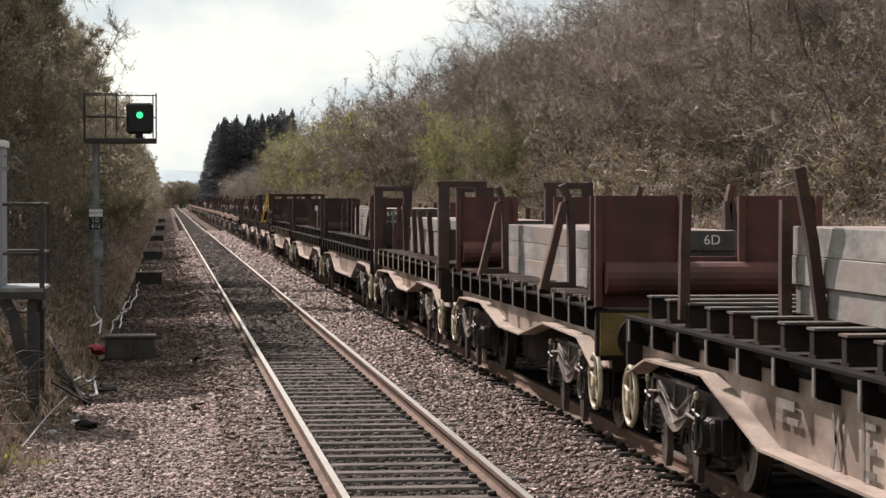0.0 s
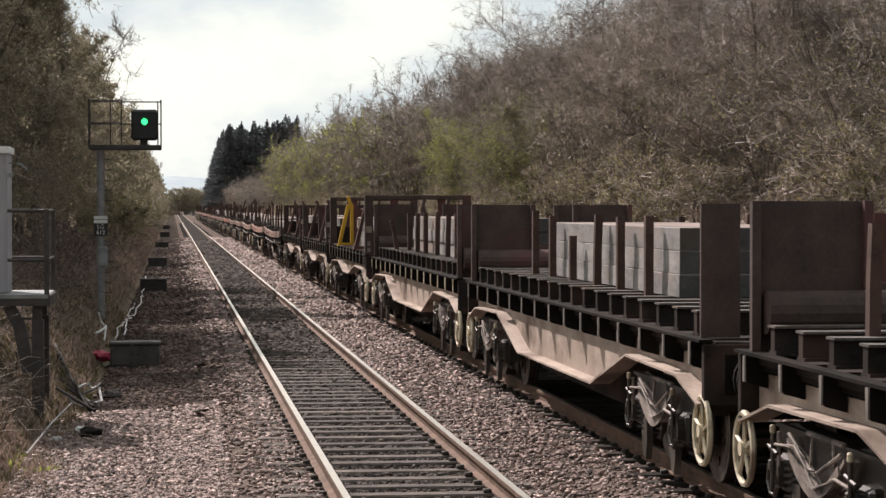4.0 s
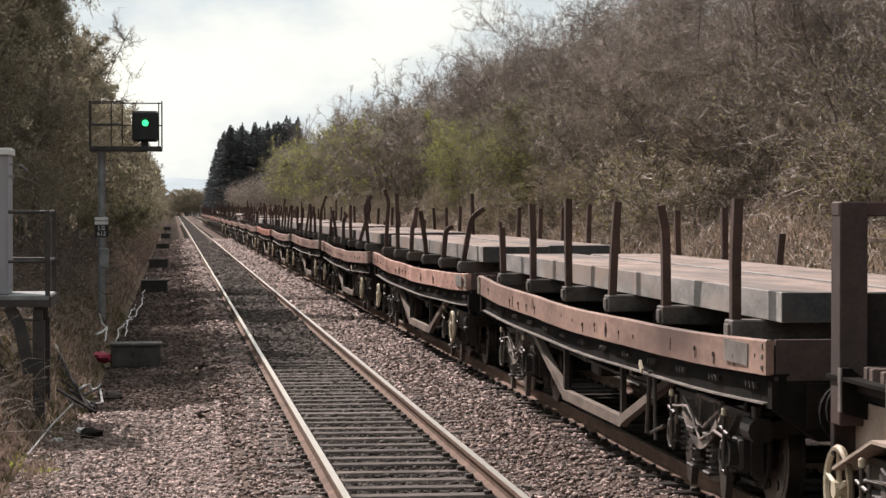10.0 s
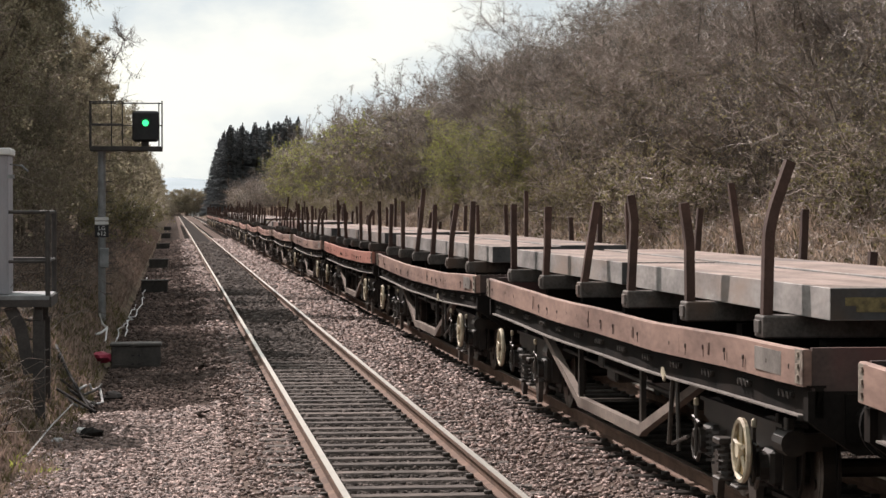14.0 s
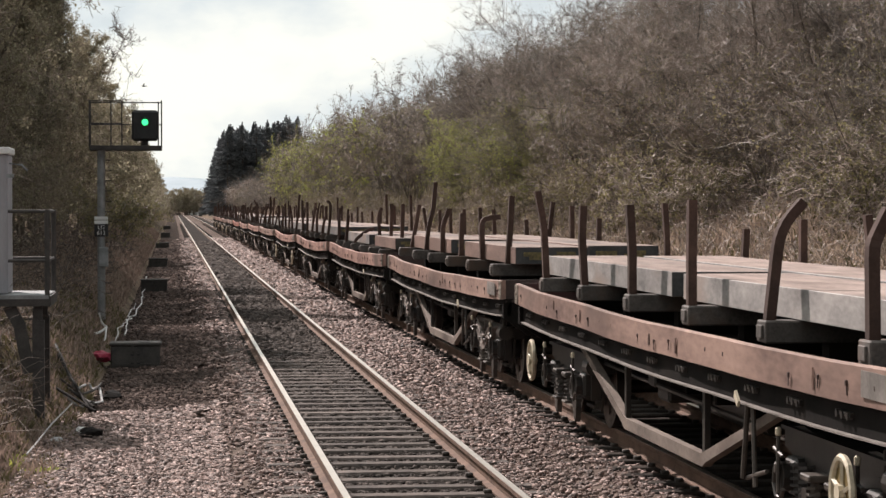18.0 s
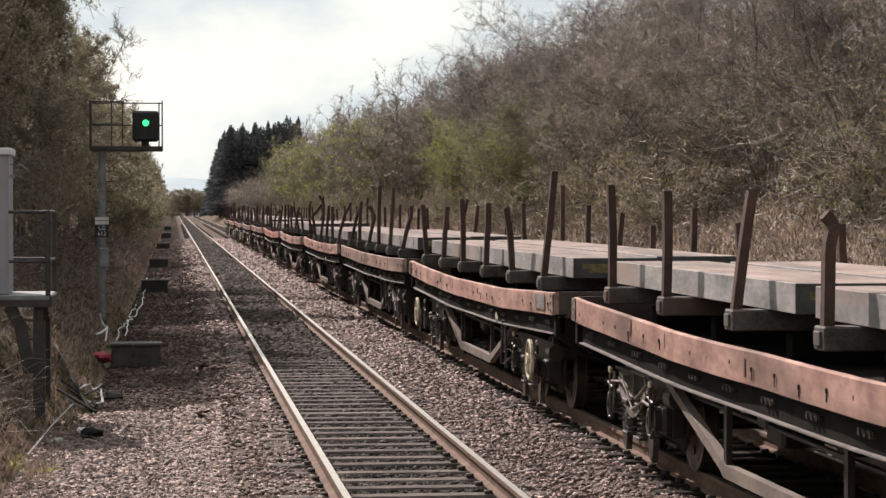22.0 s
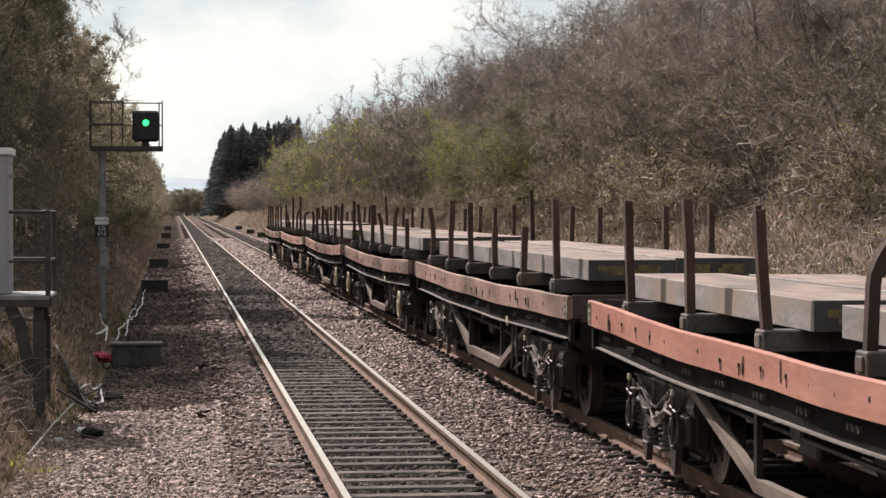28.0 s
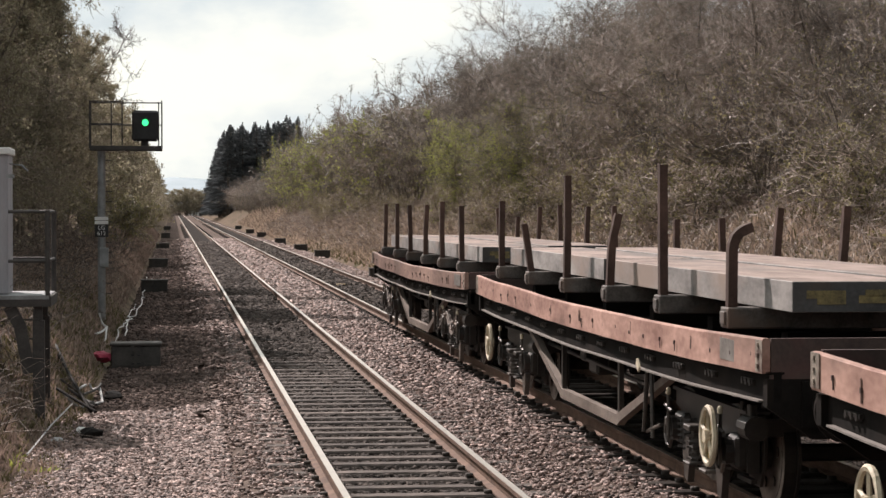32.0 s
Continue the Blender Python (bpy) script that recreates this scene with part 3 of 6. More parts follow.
def box_mesh():
    bm = B()
    box(bm, (0, 0, 0), (0.20, 0.30, 0.28), bevel=0.03)
    rod(bm, (-0.10, 0, 0), (-0.17, 0, 0), 0.11, sides=12)
    rod(bm, (0.10, 0, 0), (0.17, 0, 0), 0.11, sides=12)
    return mesh_of(bm, "axlebox", M_BOGIE)


def lever_mesh():
    bm = B()
    rod(bm, (0, 0, -0.30), (0, 0, 0.14), 0.016, sides=6)
    rod(bm, (0, -0.12, -0.02), (0, 0.12, 0.02), 0.014, sides=6)
    box(bm, (0, 0.03, -0.12), (0.04, 0.07, 0.09), bevel=0.015)
    tube(bm, [(0, 0.09, -0.12), (0, 0.12, -0.24), (0, 0.05, -0.33), (0, -0.06, -0.34), (0, -0.13, -0.26)], 0.018, 6)
    return mesh_of(bm, "brake_lever", M_LINK)


def knob_mesh():
    bm = B()
    box(bm, (0, 0, 0), (0.04, 0.045, 0.07), bevel=0.012)
    return mesh_of(bm, "lever_knob", M_CREAM)


def shoe_mesh():
    bm = B()
    plate(bm, [(-0.10, 0.12), (0.05, 0.12), (0.14, -0.02), (0.06, -0.24), (-0.06, -0.28), (-0.12, -0.10)], -0.03, 0.03)
    return mesh_of(bm, "brake_shoe", M_LINK)


def nest_mesh():
    """A stack of spring coils between two cups."""
    bm = B()
    tube(bm, [(0.075 * math.cos(k * 0.98), 0.075 * math.sin(k * 0.98), 0.26 + 0.27 * k / 36) for k in range(37)], 0.016, 4)
    rod(bm, (0, 0, 0.24), (0, 0, 0.55), 0.05, sides=8)
    box(bm, (0, 0, 0.24), (0.19, 0.24, 0.03), bevel=0.01)
    box(bm, (0, 0, 0.55), (0.19, 0.24, 0.05), bevel=0.01)
    return mesh_of(bm, "spring_nest", M_LINK)


def cylinder_mesh():
    bm = B()
    rod(bm, (0, -0.14, 0.72), (0, 0.14, 0.72), 0.10, sides=12)
    rod(bm, (0, 0.14, 0.72), (0, 0.46, 0.70), 0.02, sides=6)
    rod(bm, (0.02, 0.40, 0.90), (0.02, 0.44, 0.40), 0.018, sides=6)
    box(bm, (0, 0.0, 0.84), (0.06, 0.10, 0.14), bevel=0.01)
    return mesh_of(bm, "brake_cylinder", M_BOGIE)


def add_bogie(wagon, y, wheels, yoke=True, nests=False):
    bogie = part("bogie", shared("frame", frame_mesh), None, wagon, "", (0, y, 0))
    for a in (-1, 1):
        ws = part("wheelset", shared("wheelset", wheelset_mesh), None, bogie, "steel wheels on an axle", (0, a, RADIUS))
        wheels[a].append(ws)
        for s in (-1, 1):
            part("axlebox", shared("axlebox", box_mesh), None, bogie, "", (s * 1.05, a, RADIUS + 0.02))
            for g in (-0.11, 0.11):
                part("spring", shared("spring", spring_mesh), None, bogie, "coil spring", (s * 1.09, a + g - 0.22 * a, 0.30))
        part("brake_lever", shared("lever", lever_mesh), None, bogie, "oily brake lever", (-1.24, a * 0.98, 0.66))
        part("lever_knob", shared("knob", knob_mesh), None, bogie, "cream painted lever knob", (-1.24, a * 0.98, 0.81))
        part("brake_shoe", shared("shoe", shoe_mesh), None, bogie, "oily brake shoe", (-1.13, a * 0.62, 0.32))
    if yoke:
        part("brake_yoke", shared("yoke", hanger_mesh), None, bogie, "pale bent brake yoke")
    if nests:
        for a in (-1, 1):
            part("spring_nest", shared("nest", nest_mesh), None, bogie, "oily coil springs in their cups", (-1.14, a * 0.30, 0))
        part("brake_cylinder", shared("cylinder", cylinder_mesh), None, bogie, "", (-1.12, -1.55, 0))
    return bogie


def handwheel_mesh(r, name):
    bm = B()
    n = 28
    tube(bm, [(0, r * math.cos(k * 6.283 / n), r * math.sin(k * 6.283 / n)) for k in range(n)] + [(0, r, 0.0)], 0.026, 6)
    for k in range(5):
        a = k * 6.283 / 5 + 0.3
        rod(bm, (0, 0, 0), (0, r * math.cos(a), r * math.sin(a)), 0.02, sides=5)
    rod(bm, (-0.04, 0, 0), (0.06, 0, 0), 0.06, sides=10)
    return mesh_of(bm, name, M_CREAM)


def disc_mesh(r, name):
    bm = B()
    rod(bm, (-0.015, 0, 0), (0.015, 0, 0), r, sides=28)
    rod(bm, (-0.035, 0, 0), (-0.015, 0, 0), r * 0.25, sides=12)
    return mesh_of(bm, name, M_OCHRE)


def buffer_mesh():
    bm = B()
    rod(bm, (0, 0, 0), (0, 0.32, 0), 0.10, sides=14)
    rod(bm, (0, 0.32, 0), (0, 0.52, 0), 0.065, sides=12)
    rod(bm, (0, 0.52, 0), (0, 0.56, 0), 0.23, sides=20)
    box(bm, (0, 0.01, 0), (0.34, 0.03, 0.34))
    return mesh_of(bm, "buffer", M_BLACK)


def hose_mesh():
    bm = B()
    tube(bm, [(0, 0, 0), (0, 0.12, -0.03), (0, 0.25, -0.16), (0, 0.34, -0.34), (0, 0.45, -0.42)], 0.028, 6)
    return mesh_of(bm, "brake_hose", M_BLACK)


def add_ends(wagon, half, height=1.02, hose=True):
    for e in (-1, 1):
        turn = pose(0, 0, 0, 0, 0, 0 if e > 0 else 180)
        for s in (-0.87, 0.87):
            part("buffer", shared("buffer", buffer_mesh), None, wagon, "", pose(s, e * half, height, 0, 0, 0 if e > 0 else 180))
        if hose:
            part("brake_hose", shared("hose", hose_mesh), None, wagon, "", Matrix.Translation((-0.45 * e, e * half, 0.85)) @ turn)
        bm = B()
        box(bm, (0, e * (half + 0.25), 0.98), (0.10, 0.50, 0.14))
        part("coupling", bm, M_BLACK, wagon)


TRAIN = []  # every thing that rides in the train: object, its place along the train, x and z
WHEELS = {-1: [], 1: []}


def ride(ob, q, x=FAR, z=0.0):
    TRAIN.append((ob, q, x, z))
    ob.matrix_basis = Matrix.Translation((x, q, z))
    return ob


def rounded(line):
    """The same bent line with each sharp bend eased by a few more points."""
    pts = [Vector(p) for p in line]
    out = [pts[0]]
    for a, b, c in zip(pts, pts[1:], pts[2:]):
        p, r = b.lerp(a, min(0.5, 0.07 / max((a - b).length, 1e-3))), b.lerp(c, min(0.5, 0.07 / max((c - b).length, 1e-3)))
        out += [p, (p + r + b * 2) / 4, r]
    return out + [pts[-1]]


def slab(name, length, width, thick, q, x, z, label, material, marks=""):
    """One steel slab, with rounded cast edges and its chalk or crayon marks on the end."""
    key = ("slab", round(length, 2), round(width, 2), round(thick, 3), material.name)
    def make():
        bm = B()
        box(bm, (0, 0, thick / 2), (width, length, thick), bevel=0.005)
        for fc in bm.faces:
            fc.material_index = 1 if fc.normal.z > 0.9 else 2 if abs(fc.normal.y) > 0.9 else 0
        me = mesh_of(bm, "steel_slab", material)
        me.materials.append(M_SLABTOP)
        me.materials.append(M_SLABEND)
        return me
    ob = new(name, shared(key, make))
    tagged(ob, label, "steel slab", "steel slabs on the train")
    ride(ob, q, x, z)
    if marks == "crayon":
        def bars():
            bm = B()
            for k, (bx, bw, bz, bh) in enumerate(((-0.24, 0.30, 0.58, 0.16), (-0.20, 0.22, 0.36, 0.13), (0.19, 0.26, 0.62, 0.14), (0.16, 0.30, 0.42, 0.16))):
                box(bm, (bx * width, -length / 2 - 0.002, bz * thick), (bw * width, 0.004, bh * thick * 1.6))
            return mesh_of(bm, "crayon_mark", M_YMARK)
        part("crayon_mark", shared(("bars", round(length, 2), round(width, 2)), bars), None, ob, "smudged yellow crayon marks")
    elif marks:
        part("chalk_number", shared(("chalk", marks), lambda: lettering(marks, thick * 0.72, M_CHALK)), None, ob, "chalked number", ((0.28 - width / 2 if width > 1.7 else -0.32) if len(marks) > 2 else 0.54, -length / 2 - 0.003, thick * 0.5))
    return ob


def long_bar(section, half, n, sag, bulge=None):
    """A long bar along the wagon with a constant section that sags with its frame."""
    bm = B()
    rings = []
    for k in range(n + 1):
        y = -half + 2 * half * k / n
        rings.append([bm.verts.new((x + (bulge(y) if bulge else 0.0), y, z + sag(y))) for x, z in section])
    m = len(section)
    for a, b in zip(rings, rings[1:]):
        for i in range(m):
            bm.faces.new((a[i], a[(i + 1) % m], b[(i + 1) % m], b[i]))
    bm.faces.new(rings[0])
    bm.faces.new(rings[-1][::-1])
    bmesh.ops.recalc_face_normals(bm, faces=bm.faces[:])
    return bm


FOOT = {"o": 1.19, "m": 1.02, "i": 0.77}


def bolster_wagon(number, tone, load, handbrake, droop, lift, slabs, crayon, feet, near, far):
    """A long low flat wagon with shallow sides, a trussed underframe, cross bearers and stanchions."""
    q, seed = 149.7 + 17.4 * number, 11 + number
    rnd = random.Random(seed)
    words = {"tan": "faded rust-brown", "salmon": "faded orange-red", "pink": "rust-streaked pinkish"}[tone]
    wg = thing("flat_wagon", (FAR, q, 0), f"long flat goods wagon with {words} shallow sides and bent stanchions", "railway wagon", "wagons of the goods train")
    ride(wg, q)
    L, W = 8.05, 1.30
    sag = lambda y: -droop * (1 - (y / L) ** 2) + 0.006 * math.sin(y * 1.1 + seed)
    bulge = lambda y: 0.012 * math.sin(y * 1.3 + seed * 2) + 0.006 * math.sin(y * 3.1 + seed)
    side_mat = M_SIDES[tone]
    for s in (-1, 1):
        bm = long_bar([(s * W + o, z) for o, z in ((-0.03, 1.225), (0.03, 1.225), (0.03, 1.473), (0.02, 1.485), (-0.02, 1.485), (-0.03, 1.473))], L, 26, sag, bulge)
        board = part("side_board", bm, side_mat, wg, f"{words} steel side board")
        if s < 0:
            def bolts():
                b2 = B()
                box(b2, (0, 0, 0), (0.016, 0.026, 0.036), bevel=0.004)
                box(b2, (0.004, 0.006, -0.045), (0.006, 0.014, 0.07))
                return mesh_of(b2, "bolt_head", M_BROWN)
            for k in range(24):
                if rnd.random() < 0.85:
                    yb = -L + 0.35 + k * 0.665 + rnd.uniform(-0.06, 0.06)
                    part("bolt_head", shared("bolts", bolts), None, board, "", pose(-W - 0.034, yb, 1.345 + sag(yb) + rnd.uniform(-0.02, 0.02), rnd.uniform(-14, 14)))
            for k in range(9):
                yb = -L + 1.0 + k * 1.75 + rnd.uniform(-0.6, 0.6)
                def scrape():
                    b2 = B()
                    box(b2, (0, 0, 0), (0.006, 0.035, 0.15))
                    box(b2, (0, 0.03, -0.03), (0.006, 0.02, 0.10))
                    return mesh_of(b2, "rust_streak", M_STREAK)
                part("rust_streak", shared("scrape", scrape), None, board, "", pose(-W - 0.0305, yb, 1.36 + sag(yb) + rnd.uniform(-0.03, 0.03), rnd.uniform(-8, 8)) @ Matrix.Diagonal((1, rnd.uniform(0.4, 1.2), rnd.uniform(0.5, 1.1), 1)))
            def strip():
                b2 = B()
                box(b2, (-W - 0.036, 0, 1.355), (0.010, 0.20, 0.24))
                for zz in (1.28, 1.36, 1.44):
                    box(b2, (-W - 0.046, 0.02, zz), (0.014, 0.05, 0.03))
                return mesh_of(b2, "corner_plate", M_PLATE)
            for yy in (-L + 0.10, L - 0.10):
                part("corner_plate", shared("corner_strip", strip), None, board, "pale worn corner plate", (0, yy, 0))
            if seed % 3 != 1:
                def panel():
                    b2 = B()
                    box(b2, (-W - 0.036, -L + 0.95, 1.345), (0.008, 0.75, 0.17))
                    return mesh_of(b2, "data_panel", M_DULLEDGE)
                pn = part("data_panel", shared("data_panel", panel), None, board, "grey panel with illegible white writing")
        # side frame below the board, its bright bottom flange and door catches
        part("solebar", long_bar([(s * 1.22 + o, z) for o, z in ((-0.03, 1.01), (0.03, 1.01), (0.03, 1.215), (0.05, 1.22), (0.05, 1.235), (-0.09, 1.235), (-0.09, 1.22), (-0.03, 1.215))], L, 20, sag), M_BLACK, wg)
        part("bottom_flange", long_bar([(s * 1.265 + o, z) for o, z in ((-0.038, 0.999), (0.038, 0.999), (0.040, 1.005), (0.036, 1.012), (-0.038, 1.012))], L - 0.25, 20, sag), M_DULLEDGE, wg, "worn shiny lower flange")
        def catches():
            b2 = B()
            box(b2, (s * 1.265, 0, 1.14), (0.03, 0.34, 0.03))
            for o in (-0.12, 0, 0.12):
                rod(b2, (s * 1.25, o, 1.13), (s * 1.29, o, 1.13), 0.026, sides=7)
            return mesh_of(b2, "door_catch", M_BOGIE)
        for k in range(13):
            part("door_catch", shared(("catch", s), catches), None, wg, "", (0, -L + 0.7 + k * 1.22, sag(-L + 0.7 + k * 1.22)))
        def truss():
            b2 = B()
            x0, x1 = s * 1.15 - 0.04, s * 1.15 + 0.04
            plate(b2, [(4.15, 0.97), (4.45, 0.97), (1.82, 0.30), (1.70, 0.25), (-1.70, 0.25), (-1.82, 0.30), (-4.45, 0.97), (-4.15, 0.97), (-1.66, 0.36), (1.66, 0.36)], x0, x1)
            return mesh_of(b2, "truss", M_TRUSS)
        part("truss", shared(("truss", s), truss), None, wg, "dusty brown underframe truss")
        for y in (-1.7, 1.7):
            def queen():
                b2 = B()
                box(b2, (0, 0, 0.65), (0.05, 0.09, 0.70))
                box(b2, (0, 0, 0.93), (0.09, 0.16, 0.08))
                return mesh_of(b2, "queen_post", M_BOGIE)
            part("queen_post", shared("queen", queen), None, wg, "", (s * 1.15, y, 0))
    def deck():
        b2 = B()
        box(b2, (0, 0, 1.19), (2.42, 2 * L - 0.1, 0.05))
        for k in range(9):
            box(b2, (0, -7 + k * 1.75, 1.08), (2.36, 0.12, 0.16))
        box(b2, (-0.35, 0, 1.0), (0.12, 15.6, 0.30))
        box(b2, (0.35, 0, 1.0), (0.12, 15.6, 0.30))
        plate(b2, [(-3.7, 0.9), (3.7, 0.9), (3.3, 0.42), (-3.3, 0.42)], -0.06, 0.06)
        # added solid members that fill in the black shade below the floor
        for x in (-0.95, 0.95):
            box(b2, (x, 0, 0.98), (0.05, 8.4, 0.20))
        for k in range(7):
            box(b2, (0, -3.6 + 1.2 * k, 0.86), (1.9, 0.07, 0.26))
        box(b2, (0.62, 0.2, 0.72), (0.08, 7.2, 0.42))
        return mesh_of(b2, "deck", M_BLACK)
    part("deck", shared("deck", deck), None, wg, "black steel floor and underframe")
    for e in (-1, 1):
        def end_board():
            b2 = B()
            box(b2, (0, 0, 1.34), (2.54, 0.05, 0.30))
            return mesh_of(b2, "end_board", M_BROWN)
        part("end_board", shared("end_board", end_board), None, wg, "", (0, e * (L - 0.03), 0))
        def headstock():
            b2 = B()
            cross_plate(b2, [(-1.30, 1.19), (1.30, 1.19), (1.30, 0.98), (0.95, 0.74), (-0.95, 0.74), (-1.30, 0.98)], -0.06, 0.06)
            return mesh_of(b2, "headstock", M_BLACK)
        part("headstock", shared("headstock", headstock), None, wg, "", (0, e * (L - 0.06), 0))
        add_bogie(wg, e * 5.35, WHEELS, not handbrake, True)
    add_ends(wg, L, 1.0)
    if handbrake:
        for y in (6.75, -6.3):
            part("handbrake_wheel", shared("hw22", lambda: handwheel_mesh(0.23, "handbrake_wheel")), None, wg, "cream spoked handbrake wheel", (-1.33, y, 0.60))
        part("brake_disc", shared("disc", lambda: disc_mesh(0.19, "brake_disc")), None, wg, "", (-1.31, -6.3, 0.60))
    # air reservoir and brake gear under the floor
    def tank():
        b2 = B()
        rod(b2, (-0.3, -0.75, 0.62), (-0.3, 0.75, 0.62), 0.22, sides=14)
        box(b2, (-0.75, 1.1, 0.72), (0.35, 0.5, 0.3), bevel=0.03)
        rod(b2, (-1.05, -3.4, 0.72), (-1.05, 3.4, 0.78), 0.022, sides=6)
        box(b2, (-1.0, 0.9, 0.80), (0.16, 0.30, 0.14), bevel=0.02)
        return mesh_of(b2, "brake_gear", M_BOGIE)
    part("brake_gear", shared("tank", tank), None, wg)
    for k in range(6):
        y = -6.5 + 2.6 * k
        def bearer():
            b2 = B()
            box(b2, (0, 0, 1.53), (2.50, 0.26, 0.17), bevel=0.012)
            for s in (-1, 1):
                box(b2, (s * 1.255, 0, 1.53), (0.03, 0.15, 0.10), bevel=0.006)
            return mesh_of(b2, "cross_bearer", M_BEARER)
        part("cross_bearer", shared("bearer", bearer), None, wg, "grey cross bearer", (0, y, lift))
        def packing():
            b2 = B()
            box(b2, (0, 0, 1.33), (1.5, 0.20, 0.24))
            return mesh_of(b2, "packing_block", M_BLACK)
        part("packing_block", shared("packing", packing), None, wg, "", (0, y, 0))
        for s, bends in ((-1, near[k]), (1, far[k])):
            line = [(0, 0, 1.58 + lift)] + [(bends[i], rnd.uniform(-0.03, 0.03), 1.60 + lift + bends[i + 1]) for i in range(0, len(bends), 2)]
            if len(line) == 2:
                line.insert(1, (line[1][0] * 0.5 + rnd.uniform(-0.012, 0.012), line[1][1] * 0.5, line[1][2] * 0.5 + 0.8))
            bm = B()
            sweep(bm, rounded(line), 0.095, 0.076)
            part("stanchion", bm, M_RUST, wg, "rusty bent steel stanchion" if len(line) > 3 else "", (-FOOT[feet[k]] if s < 0 else 1.25, y, 0))
    if seed % 4:
        def release():
            b2 = B()
            box(b2, (0, 0, 0.99), (0.02, 0.13, 0.06), Euler((radians(35), 0, 0)).to_matrix())
            return mesh_of(b2, "release_handle", M_CREAM)
        part("release_handle", shared("release", release), None, wg, "yellowish brake release tag", (-1.36, -3.6, 0))
        for a, b, r in (((0, 0.02, 0.95), (0, 0.16, 0.36), 0.022), ((0.03, -0.02, 0.95), (0.03, -0.10, 0.32), 0.02), ((0.03, 0.16, 0.36), (0.03, -0.45, 0.48), 0.018)):
            part("brake_rod", shared(("brake_rod", r), lambda: mesh_of(rod(B(), a, b, r, sides=6), "brake_rod", M_LINK)), None, wg, "", (-1.27, -3.6, 0))
    # the load: two short slabs, or one long one, beside a long slab on the far side
    z = 1.62 + lift
    first, joint, gap, last = slabs
    rusty, plain_ = (M_SLABRUST, "rust-tinged"), (M_SLAB, "grey")
    tones = {"grey": (plain_, plain_, plain_), "rust": (rusty, rusty, rusty), "half_rust": (rusty, plain_, rusty)}[load]
    spans = [(first, joint - gap, -0.48, 1.02), (joint, last, -0.47, 1.00)] if joint < last else [(first, last, -0.48, 1.02)]
    spans.append((first + 0.25, last - 0.9, 0.56, 1.00))
    for (mat, word), (a, b, x, wide) in zip(tones if len(spans) == 3 else tones[1:], spans):
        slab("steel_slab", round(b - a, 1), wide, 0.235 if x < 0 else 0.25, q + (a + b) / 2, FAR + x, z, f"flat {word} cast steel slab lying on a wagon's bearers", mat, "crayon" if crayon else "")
    return wg


def belly_outline(half, flat, top, low, end):
    """Side plate of a deep-bellied wagon: full depth between the bogies, cut away over them."""
    return [(-half, 1.16), (-half, end), (-half + 0.12, end), (-half + 1.0, 0.97), (-top, 1.0), (-flat, low), (flat, low), (top, 1.0), (half - 1.0, 0.97), (half - 0.12, end), (half, end), (half, 1.16)]


